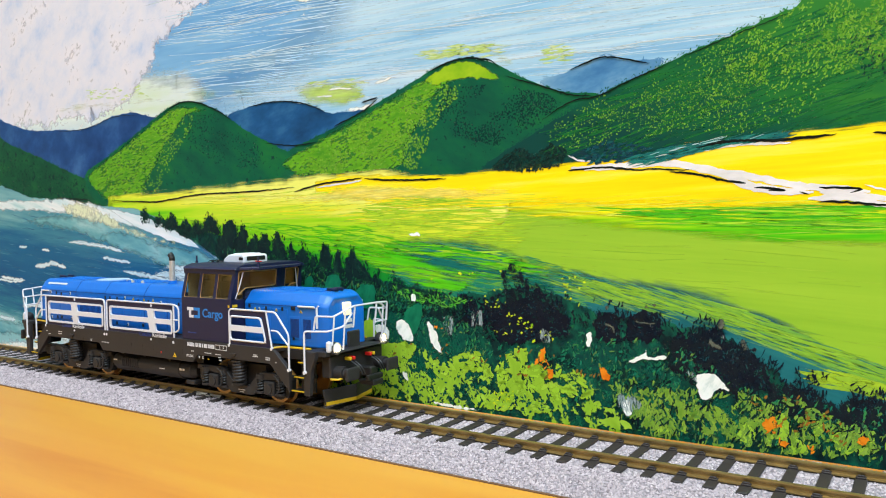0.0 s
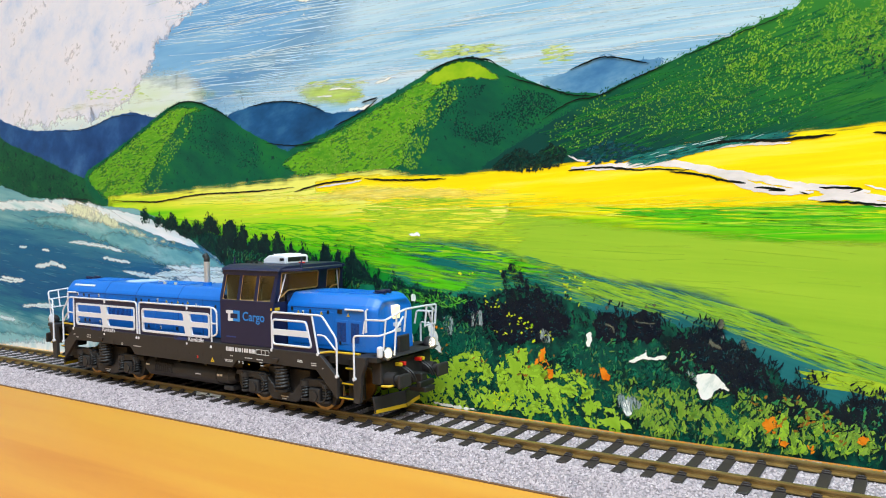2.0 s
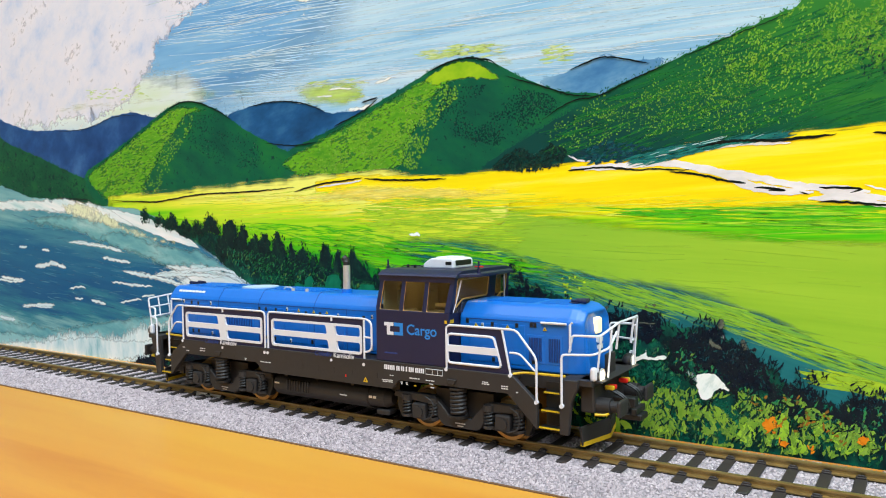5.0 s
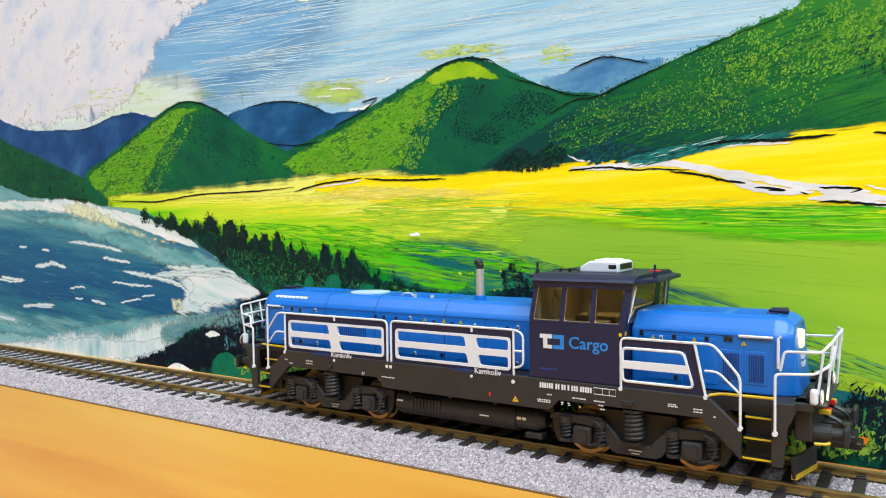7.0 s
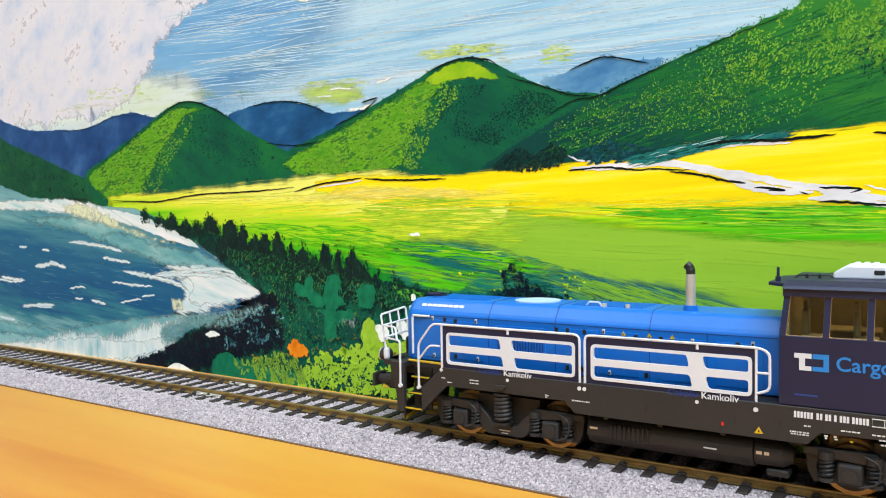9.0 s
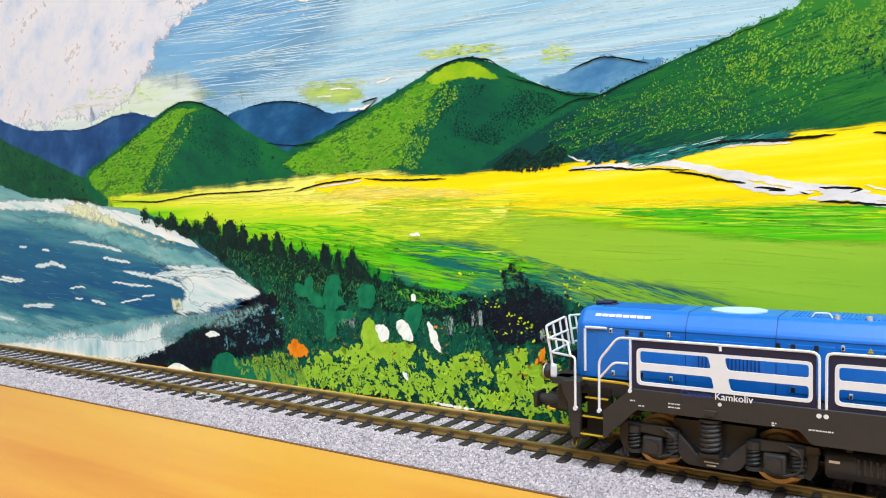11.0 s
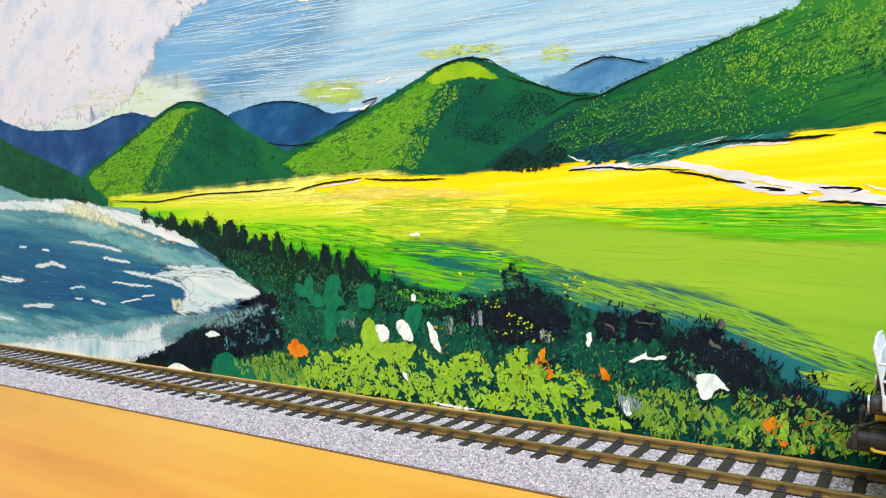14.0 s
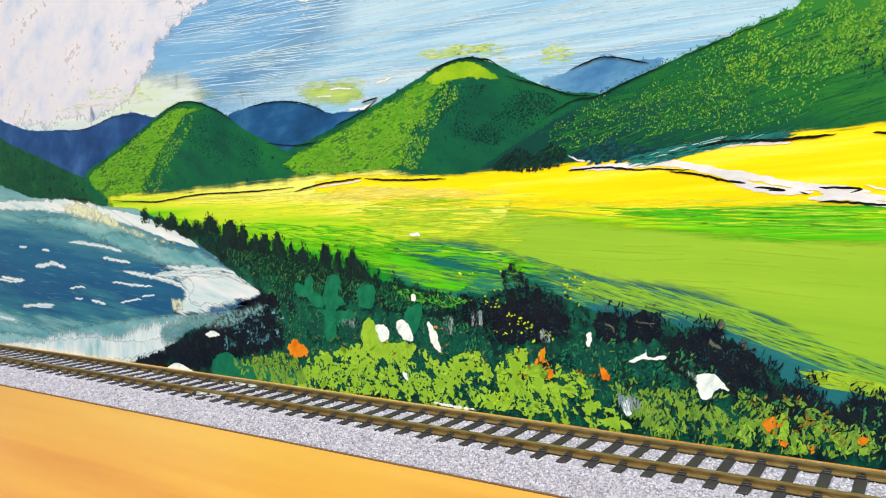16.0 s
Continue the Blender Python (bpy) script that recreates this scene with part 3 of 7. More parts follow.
    for pts, w in (([(-177.6, 125.1), (-176.9, 124.0)], 2.0), ([(-237.1, 99.3), (-234.8, 98.9)], 2.0), ([(-232.1, 100.8), (-229.3, 103.2), (-227.0, 105.1)], 0.9), ([(-122.9, 74.4), (-122.7, 72.8)], 1.6), ([(-96.0, 140.0), (-91.9, 138.7), (-86.5, 138.0)], 2.4), ([(-91.8, 133.2), (-90.7, 132.9)], 1.0), ([(-80.8, 104.9), (-75.6, 105.0), (-69.2, 104.1)], 0.8), ([(-86.1, 103.1), (-78.2, 102.7)], 0.7), ([(-59.9, 105.1), (-55.8, 105.6), (-52.3, 106.5)], 1.0), ([(-71.9, 97.2), (-65.7, 97.2), (-59.5, 98.5)], 1.6)):
        stroke("white_fleck", pts, w, fleck, 0.2, dry=0.4)


def paint_hills():
    ink = paint("ink_line", [(0.0, srgb(9, 15, 15)), (1.0, srgb(22, 31, 28))], (200, 200), rough=0.35)
    navy = paint("navy_mountain", [(0.0, srgb(20, 53, 103)), (0.5, srgb(31, 72, 127)), (1.0, srgb(57, 99, 153))], (60, 70), 35, 0.3, 0.72)
    teal = paint("blue_mountain", [(0.0, srgb(15, 57, 96)), (0.5, srgb(26, 81, 131)), (1.0, srgb(53, 110, 155))], (50, 100), 15, 0.3, 0.72)
    pale = paint("pale_mountain", [(0.0, srgb(48, 103, 156)), (0.5, srgb(79, 134, 180)), (1.0, srgb(120, 164, 195))], (60, 130), 12, 0.3, 0.72)
    dark = paint("dark_hill", [(0.0, srgb(6, 57, 42)), (0.5, srgb(13, 77, 50)), (1.0, srgb(26, 96, 53))], (50, 90), -25, 0.3, 0.7, second=(srgb(6, 37, 39), 300, 0.56, 0.64))
    green = paint("green_hill", [(0.0, srgb(4, 70, 56)), (0.5, srgb(8, 88, 60)), (1.0, srgb(22, 106, 52))], (40, 80), -30, 0.3, 0.7, second=(srgb(6, 57, 46), 420, 0.62, 0.66))
    big = paint("big_hill", [(0.0, srgb(5, 64, 58)), (0.3, srgb(8, 82, 56)), (0.65, srgb(22, 100, 46)), (1.0, srgb(44, 118, 42))], (26, 120), -16, 0.3, 0.7, along=(50, 74, 61, 107), wobble=0.6)
    lime = paint("lit_hill", [(0.0, srgb(70, 140, 30)), (0.5, srgb(104, 166, 34)), (1.0, srgb(138, 186, 46))], (90, 230), 14, 0.35, 0.65, soft=0.16)
    moss = paint("mid_slope", [(0.0, srgb(18, 94, 48)), (1.0, srgb(50, 122, 42))], (60, 140), 20, 0.3, 0.7, soft=0.4)
    sun = paint("bright_hilltop", [(0.0, srgb(103, 162, 18)), (1.0, srgb(162, 195, 33))], (60, 100), 15, 0.35, 0.65, soft=0.3)
    patch("mountain", [(-308.3, 113.3), (-287.1, 108.7), (-267.1, 104.4), (-245.7, 103.3), (-225.6, 102.3), (-204.4, 106.2), (-190.5, 106.7), (-179.1, 103.6), (-162.9, 100.6), (-170.8, 83.6), (-197.7, 77.6), (-249.4, 79.6), (-310.0, 87.9)], navy, 0.5, edge=(160, 0.35, 1.6, 0.4))
    patch("mountain", [(-132.6, 98.8), (-123.1, 102.1), (-112.5, 103.5), (-99.5, 102.7), (-87.2, 99.7), (-79.3, 96.8), (-62.9, 96.1), (-65.5, 90.7), (-75.7, 84.6), (-97.2, 83.9), (-117.5, 86.8)], teal, 0.3, edge=(120, 0.25, 1.6, 0.3))
    patch("mountain", [(2.3, 98.8), (10.7, 100.8), (16.8, 102.8), (21.9, 103.7), (28.4, 101.9), (37.8, 100.6), (30.0, 95.0), (20.1, 91.3), (9.8, 93.1)], pale, 0.3, edge=(140, 0.35, 1.8, 0.3))
    patch("hill", [(-308.9, 103.8), (-287.8, 98.6), (-267.8, 92.7), (-249.0, 86.5), (-226.8, 79.2), (-210.2, 71.7), (-204.3, 65.3), (-311.4, 67.5)], dark, 0.5, edge=(200, 0.4, 1.4, 0.5))
    patch("hill", [(-226.8, 80.8), (-209.4, 88.8), (-188.9, 97.4), (-169.8, 105.6), (-159.7, 107.9), (-148.8, 106.9), (-137.3, 102.7), (-123.4, 94.6), (-108.6, 87.7), (-94.5, 82.1), (-78.5, 76.8), (-76.1, 70.7), (-124.2, 69.2), (-167.9, 66.5), (-214.6, 67.6)], green, 0.3, edge=(300, 0.22, 1.4, 0.4))
    patch("mid_slope", [(-225.9, 80.2), (-209.4, 88.8), (-188.9, 97.4), (-169.8, 105.6), (-159.1, 107.6), (-141.6, 103.1), (-155.8, 101.6), (-162.3, 95.9), (-169.8, 90.1), (-176.0, 82.4), (-181.4, 76.9), (-188.3, 69.4), (-210.4, 68.5)], moss, 0.3, 2.5, feather=-3)
    patch("lit_slope", [(-225.9, 80.2), (-209.4, 88.8), (-188.9, 97.4), (-169.8, 105.6), (-159.1, 107.6), (-141.6, 103.1), (-155.8, 101.6), (-162.3, 95.9), (-169.8, 90.1), (-176.0, 82.4), (-181.4, 76.9), (-188.3, 69.4), (-210.4, 68.5)], lime, 0.3, 2.5, feather=-2.4, core=0.6)
    patch("hill", [(-102.9, 83.2), (-78.1, 91.5), (-60.4, 97.8), (-46.3, 103.0), (-32.9, 107.9), (-22.4, 108.9), (-12.4, 105.6), (-2.9, 100.2), (9.8, 95.1), (20.1, 92.9), (6.1, 85.2), (-8.9, 73.5), (-16.9, 69.5), (-51.5, 69.8), (-86.6, 70.1), (-103.1, 75.9)], green, 0.3, edge=(300, 0.22, 1.4, 0.4))
    patch("mid_slope", [(-101.8, 82.5), (-78.1, 91.3), (-60.5, 97.6), (-46.3, 102.8), (-32.9, 107.7), (-22.4, 108.7), (-14.0, 103.5), (-28.8, 101.3), (-36.4, 95.8), (-40.9, 90.1), (-46.2, 82.7), (-48.6, 75.4), (-65.9, 73.9), (-92.0, 73.7), (-103.1, 78.0)], moss, 0.3, 2.5, feather=-3)
    patch("lit_slope", [(-101.8, 82.5), (-78.1, 91.3), (-60.5, 97.6), (-46.3, 102.8), (-32.9, 107.7), (-22.4, 108.7), (-14.0, 103.5), (-28.8, 101.3), (-36.4, 95.8), (-40.9, 90.1), (-46.2, 82.7), (-48.6, 75.4), (-65.9, 73.9), (-92.0, 73.7), (-103.1, 78.0)], lime, 0.3, 2.5, feather=-2.4, core=0.58)
    patch("hilltop", [(-40.0, 104.0), (-32.9, 107.7), (-22.4, 108.7), (-16.0, 105.5), (-11.7, 100.7), (-22.5, 102.0), (-30.9, 101.5), (-36.3, 101.7)], sun, 0.8, 1.6, feather=-1.5)
    patch("hill", [(-18.8, 73.9), (-3.1, 82.5), (9.7, 88.7), (20.1, 93.5), (33.2, 97.8), (45.4, 102.0), (56.8, 105.5), (70.1, 109.7), (78.9, 113.5), (115.1, 109.0), (115.5, 73.7), (80.3, 75.8), (67.6, 75.2), (54.0, 74.9), (42.3, 71.0), (9.6, 69.3), (-12.9, 70.2)], big, 0.5, edge=(1500, 0.5, 0.6, 0.3, 60))
    shade = daub_paint("shade_dabs", [srgb(4, 40, 40), srgb(6, 53, 48), srgb(7, 64, 46)])
    daubs("dark_speckle", [(-30.9, 100.6), (-12.5, 99.9), (2.6, 95.5), (9.8, 92.3), (-3.1, 85.1), (-12.7, 80.6), (-29.0, 85.2), (-35.3, 92.9)], 1500, 0.75, 0.45, shade, 60, 50, 21, clump=0.42, clump_size=9)
    daubs("dark_speckle", [(-159.2, 103.7), (-139.0, 102.0), (-111.6, 84.7), (-117.8, 78.7), (-139.7, 82.0), (-159.6, 94.5)], 420, 1.1, 0.5, shade, 40, 50, 22, clump=0.42, clump_size=8)
    daubs("dark_speckle", [(-303.9, 96.2), (-268.1, 88.6), (-227.0, 76.1), (-227.3, 70.4), (-305.5, 73.2)], 420, 1.4, 0.7, shade, 20, 40, 23, clump=0.4)
    daubs("dark_speckle", [(-218.0, 83.5), (-180.7, 93.7), (-166.8, 92.7), (-178.4, 76.8), (-190.2, 69.4), (-210.3, 70.0)], 240, 3.4, 0.5, daub_paint("slope_green", [srgb(22, 96, 40), srgb(37, 112, 37)], grain=(140, 1900), angle=12), 12, 12, 24)
    fleck = daub_paint("lime_dabs", [srgb(79, 145, 33), srgb(103, 162, 44), srgb(129, 177, 55), srgb(64, 129, 33)])
    streak = daub_paint("slope_streaks", [srgb(8, 74, 50), srgb(22, 104, 44), srgb(12, 88, 48), srgb(32, 112, 40)], grain=(140, 1900), angle=16)
    daubs("hill_streak", [(2.5, 83.0), (20.1, 91.3), (39.4, 97.8), (56.8, 103.7), (72.7, 108.2), (93.0, 105.2), (93.2, 78.4), (70.2, 78.1), (42.3, 76.8), (9.6, 75.9)], 420, 12, 0.5, streak, 16, 5, 251, points=10)
    daubs("fleck_paint", [(-3.1, 79.6), (2.5, 84.3), (20.1, 92.6), (34.7, 97.3), (49.7, 102.5), (60.9, 104.6), (72.7, 101.5), (75.3, 90.2), (60.9, 79.5), (42.3, 81.3), (18.3, 78.3)], 1150, 0.62, 0.33, fleck, 55, 35, 25, clump=0.42, clump_size=9)
    daubs("fleck_paint", [(52.6, 103.7), (70.2, 109.1), (78.9, 112.9), (94.1, 110.2), (94.2, 95.3), (81.4, 92.2), (67.6, 89.6), (55.4, 93.8)], 1050, 1.0, 0.44, fleck, 60, 30, 26, clump=0.42, clump_size=4)
    leafy = paint("leaf_blotch", [(0.0, srgb(82, 142, 36)), (1.0, srgb(124, 174, 50))], (620, 420), 50, 0.35, 0.65, soft=0.08)
    patch("lime_leafage", [(52.5, 99.3), (70.1, 104.8), (80.1, 110.1), (94.1, 112.9), (95.4, 93.3), (86.2, 87.7), (75.2, 93.0), (62.2, 91.6)], leafy, 1.0, 4, feather=-6, core=0.42)
    patch("lime_leafage", [(18.3, 93.1), (39.2, 98.7), (60.9, 100.4), (70.2, 90.8), (56.7, 82.0), (29.8, 81.8), (9.5, 80.9), (2.3, 83.9)], leafy, 1.0, 4, feather=-6, core=0.32)
    daubs("fleck_paint", [(39.3, 94.0), (65.0, 95.5), (80.2, 93.7), (77.8, 87.2), (70.2, 81.6), (56.8, 81.3), (39.3, 83.4)], 170, 0.8, 0.38, fleck, 60, 35, 261, clump=0.4, clump_size=7)
    daubs("dark_speckle", [(82.6, 101.5), (93.1, 101.3), (93.2, 88.3), (86.2, 90.4)], 60, 1.2, 0.4, shade, 70, 30, 262, clump=0.4)
    daubs("fleck_paint", [(-91.7, 83.6), (-60.5, 95.1), (-37.3, 104.0), (-33.0, 99.9), (-43.2, 88.1), (-47.9, 77.2), (-70.9, 74.9), (-91.9, 77.4)], 1300, 0.95, 0.55, fleck, 35, 40, 27, clump=0.4)
    daubs("fleck_paint", [(-222.4, 80.6), (-189.0, 96.2), (-166.2, 105.3), (-155.6, 105.7), (-163.0, 96.6), (-178.2, 81.6), (-188.2, 71.1), (-208.2, 70.4)], 420, 2.6, 0.5, fleck, 10, 14, 28)
    daubs("fleck_paint", [(-155.7, 105.2), (-148.9, 103.7), (-154.3, 96.4), (-162.7, 87.8), (-171.1, 76.5), (-179.5, 69.6), (-190.2, 69.9), (-181.2, 81.7), (-170.3, 95.3)], 330, 1.5, 0.6, fleck, 15, 25, 281, clump=0.36, clump_size=5)
    daubs("fleck_paint", [(-30.9, 101.5), (-22.5, 100.3), (-33.2, 92.7), (-37.7, 84.0), (-41.1, 75.0), (-51.4, 74.6), (-47.8, 84.7), (-41.9, 93.5)], 420, 1.0, 0.55, fleck, 40, 40, 282, clump=0.36, clump_size=5)


def paint_ink():
    ink = bpy.data.materials["ink_line"]
    lines = ((([(-169.9, 104.7), (-159.7, 107.9), (-148.8, 106.9), (-137.3, 102.5), (-130.1, 98.6)], 0.7), ([(-120.0, 102.5), (-108.1, 103.3), (-93.9, 101.7), (-81.9, 97.6)], 0.6), ([(-78.1, 91.9), (-65.4, 95.9), (-58.5, 99.9)], 0.6), ([(-37.7, 106.3), (-30.8, 108.3), (-22.4, 108.9), (-14.8, 107.1), (-12.0, 104.7)], 0.7), ([(-9.6, 101.8), (0.8, 98.1), (11.5, 94.1), (18.4, 93.1)], 0.5), ([(2.5, 87.6), (11.5, 92.1), (20.1, 92.9), (28.4, 96.0), (40.9, 99.9)], 0.5), ([(11.3, 101.3), (16.8, 102.8), (21.9, 103.7), (28.4, 102.1), (34.7, 100.3)], 0.6), ([(42.4, 100.5), (56.8, 104.9), (70.2, 108.6)], 0.35)) + (([(-248.1, 102.5), (-225.6, 102.3), (-204.4, 105.7), (-188.6, 105.3)], 0.35), ([(-111.5, 88.3), (-97.2, 86.4), (-86.2, 86.9)], 0.5), ([(-206.2, 69.1), (-178.8, 67.7), (-167.8, 68.4), (-146.8, 70.1), (-121.1, 70.2), (-97.6, 71.1)], 0.8), ([(-97.6, 69.4), (-83.9, 71.8), (-65.9, 73.1)], 0.8), ([(-64.7, 73.0), (-51.5, 71.9), (-31.4, 71.5)], 0.8), ([(47.1, 76.5), (55.4, 77.7), (67.6, 77.2), (80.3, 77.7)], 1.0), ([(88.1, 77.5), (94.4, 76.7)], 0.8), ([(-305.5, 73.2), (-284.2, 72.6)], 0.8), ([(-249.9, 71.6), (-223.0, 69.8)], 0.6), ([(-65.3, 99.0), (-58.5, 100.1)], 0.8)))
    for pts, w in lines:
        stroke("ink_stroke", pts, w * 0.75, ink)


def paint_fields():
    field = paint("field_paint", [(0.0, srgb(136, 182, 44)), (0.5, srgb(150, 192, 50)), (1.0, srgb(162, 200, 56))], (8, 200), -4, 0.25, 0.75, relief=0.05)
    yellow = paint("rape_field", [(0.0, srgb(248, 212, 0)), (0.5, srgb(252, 228, 6)), (1.0, srgb(253, 236, 90))], (12, 240), 2, 0.3, 0.72, relief=0.12, soft=0.35)
    pasture = paint("pasture_paint", [(0.0, srgb(255, 228, 10)), (0.25, srgb(206, 222, 24)), (0.5, srgb(140, 210, 14)), (0.7, srgb(70, 190, 10)), (0.85, srgb(120, 200, 20)), (1.0, srgb(158, 198, 52))], (5, 260), 2, 0.28, 0.72, along=(70, 63, 70, 51), wobble=0.75, relief=0.08, soft=0.6)
    grass = paint("left_pasture", [(0.0, srgb(24, 140, 40)), (0.25, srgb(80, 186, 20)), (0.5, srgb(160, 214, 24)), (0.8, srgb(226, 228, 60)), (1.0, srgb(238, 236, 110))], (9, 200), 2, 0.3, 0.7, along=(-93, 44, -91, 67), wobble=0.5, soft=0.45)
    teal = paint("teal_shade", [(0.0, srgb(8, 92, 84)), (0.5, srgb(24, 122, 104)), (1.0, srgb(50, 146, 96))], (10, 200), -8, 0.3, 0.7, soft=0.7)
    water = paint("teal_water", [(0.0, srgb(20, 86, 96)), (0.5, srgb(32, 112, 116)), (1.0, srgb(56, 132, 120))], (10, 160), -14, 0.3, 0.7, soft=0.45)
    patch("field", [(-210.4, 68.0), (-167.8, 68.6), (-121.1, 70.2), (-65.9, 72.9), (-14.8, 71.7), (11.4, 72.5), (42.3, 74.1), (70.2, 76.0), (115.4, 75.4), (116.2, 10.3), (70.4, 7.0), (56.8, 17.2), (9.2, 22.7), (-52.3, 29.8), (-104.1, 44.3), (-157.6, 57.4)], field, 0.3)
    patch("pasture", [(-210.4, 68.0), (-167.8, 68.6), (-121.1, 70.2), (-65.9, 72.7), (-42.4, 69.9), (-13.0, 62.2), (-21.1, 56.7), (-38.3, 49.1), (-30, 38), (-56.8, 33), (-87.2, 38), (-127.8, 47), (-168.0, 58)], grass, 0.8, 6, feather=4)
    patch("rape_field", [(-86.6, 71.1), (-65.9, 72.7), (-42.3, 71.4), (-14.8, 71.5), (11.4, 72.3), (31.5, 72.6), (46.8, 76.1), (60.9, 76.5), (80.3, 77.4), (115.4, 75.6), (115.6, 60.6), (76.7, 61.9), (56.8, 62.1), (26.6, 62.6), (-9.0, 63.8), (-47.0, 64.4), (-71.0, 68.6)], yellow, 0.4, 8, feather=2.4)
    patch("bright_grass", [(-9.3, 62.1), (23.1, 61.1), (49.6, 59.9), (70.2, 59.1), (96.7, 58.0), (96.8, 52.1), (76.7, 53.3), (56.7, 54.2), (34.4, 56.5), (9.3, 59.7)], pasture, 0.8, 8, feather=2.6, core=0.8)
    straw = daub_paint("straw_strokes", [srgb(250, 224, 30), srgb(222, 222, 50), srgb(178, 210, 40), srgb(232, 230, 90), srgb(160, 204, 40)], grain=(140, 1900), angle=1)
    daubs("field_brushwork", [(-167.8, 68.8), (-66.0, 70.3), (9.5, 64.7), (93.3, 61.7), (93.4, 58.0), (26.6, 58.5), (-51.8, 57.5), (-127.6, 60.5)], 260, 22, 0.24, straw, 1, 2, 31, points=10)
    mid = daub_paint("olive_strokes", [srgb(150, 190, 50), srgb(140, 184, 44), srgb(162, 199, 60), srgb(134, 180, 44)], grain=(140, 1900), angle=-2)
    daubs("field_brushwork", [(-86.9, 58.9), (9.5, 57.7), (93.4, 55.4), (93.6, 23.4), (56.8, 32.1), (-9.3, 44.1), (-66.4, 50.8)], 70, 26, 0.24, mid, -2, 3, 32, points=10)
    lawn = daub_paint("lawn_strokes", [srgb(60, 178, 10), srgb(120, 206, 20), srgb(40, 160, 30), srgb(176, 220, 50)], grain=(140, 1900), angle=-1)
    daubs("field_brushwork", [(23.3, 60.8), (93.4, 60.1), (93.4, 53.3), (40.8, 56.1)], 170, 26, 0.4, lawn, -1, 2, 33, points=10)
    daubs("field_brushwork", [(-127.7, 58.3), (-66.3, 56.7), (-38.3, 49.1), (-42.9, 41.5), (-66.5, 46.9), (-98.2, 51.7)], 220, 12, 0.4, lawn, -5, 5, 34, points=10)
    daubs("field_brushwork", [(-66.1, 62.5), (-42.4, 66.7), (-16.9, 65.1), (-3.4, 57.9), (-9.2, 49.3), (-29.6, 47.3), (-47.3, 49.0), (-61.3, 56.6)], 260, 17, 0.4, daub_paint("blend_strokes", [srgb(176, 212, 44), srgb(150, 198, 44), srgb(196, 218, 48), srgb(136, 188, 40)], grain=(140, 1900), angle=-1), -1, 3, 331, points=10)
    patch("shade", [(-47.3, 46.2), (-38.3, 47.9), (-23.3, 47.0), (-9.3, 43.7), (-7.4, 41.0), (9.3, 38.6), (18.0, 35.6), (9.2, 29.4), (-17.4, 31.5), (-38.5, 37.9), (-52.1, 42.3)], teal, 1.2, 4, feather=4.5)
    patch("shade_water", [(9.3, 37.8), (23.1, 36.6), (40.7, 34.6), (55.4, 31.7), (66.4, 27.1), (75.6, 21.8), (84.3, 17.6), (116.1, 16.0), (116.2, 5.3), (70.4, 7.0), (49.7, 19.5), (23.0, 23.7), (5.6, 29.2)], water, 0.8, 6, feather=5.0)
    mix = daub_paint("teal_strokes", [srgb(20, 120, 90), srgb(60, 150, 70), srgb(36, 128, 112), srgb(120, 176, 60), srgb(90, 166, 50)], grain=(140, 1900), angle=-6)
    daubs("shade_brushwork", [(-54.3, 50.8), (-25.3, 51.0), (-1.6, 46.8), (19.8, 39.8), (19.7, 33.3), (-17.4, 33.3), (-47.5, 39.5)], 420, 12, 0.3, mix, -6, 5, 35, points=10)
    daubs("shade_brushwork", [(5.7, 41.0), (39.2, 38.1), (63.7, 31.0), (93.6, 20.7), (93.7, 15.3), (73.0, 21.6), (54.0, 28.9), (12.8, 34.6)], 300, 17, 0.4, daub_paint("bank_strokes", [srgb(126, 178, 60), srgb(90, 152, 84), srgb(40, 118, 112), srgb(146, 186, 60)], grain=(140, 1900), angle=-15), -17, 5, 36, points=10)
    daubs("lime_brushwork", [(73.0, 19.5), (93.7, 19.6), (93.7, 14.7), (80.6, 15.3)], 34, 14, 1.3, daub_paint("bank_lime", [srgb(166, 196, 44), srgb(150, 186, 50)], grain=(140, 1900), angle=-8), -8, 4, 37, points=10)
    daubs("shade_brushwork", [(-66.4, 51.8), (-38.2, 50.5), (-13.2, 47.8), (2.1, 42.9), (-9.3, 40.2), (-29.7, 41.5), (-52.1, 43.2)], 150, 14, 0.7, lawn, -5, 4, 372, points=10)
    smear = daub_paint("bank_smear", [srgb(146, 190, 50), srgb(132, 180, 52), srgb(112, 168, 66), srgb(154, 195, 52)], grain=(110, 1900), angle=-14)
    daubs("shade_brushwork", [(9.3, 40.4), (39.2, 38.1), (61.0, 33.0), (76.8, 26.1), (90.2, 21.1), (87.8, 18.5), (73.0, 23.0), (56.8, 29.1), (36.1, 33.3), (11.1, 37.5)], 100, 22, 0.6, smear, -15, 4, 371, points=10)
    butter = paint("butter_field", [(0.0, srgb(250, 226, 60)), (0.5, srgb(250, 232, 110)), (1.0, srgb(246, 236, 160))], (16, 260), 2, 0.3, 0.7, soft=0.5)
    patch("butter_field", [(-134.2, 68.4), (-98.0, 69.0), (-66.2, 71.9), (-38.2, 70.8), (-9.2, 68.3), (-13.2, 64.6), (-42.7, 63.6), (-87.2, 64.0), (-121.7, 65.4)], butter, 1.0, 5, feather=-3, core=0.6)
    lush = paint("lush_grass", [(0.0, srgb(50, 176, 20)), (0.5, srgb(96, 200, 20)), (1.0, srgb(170, 216, 40))], (12, 300), -6, 0.3, 0.7, soft=0.3)
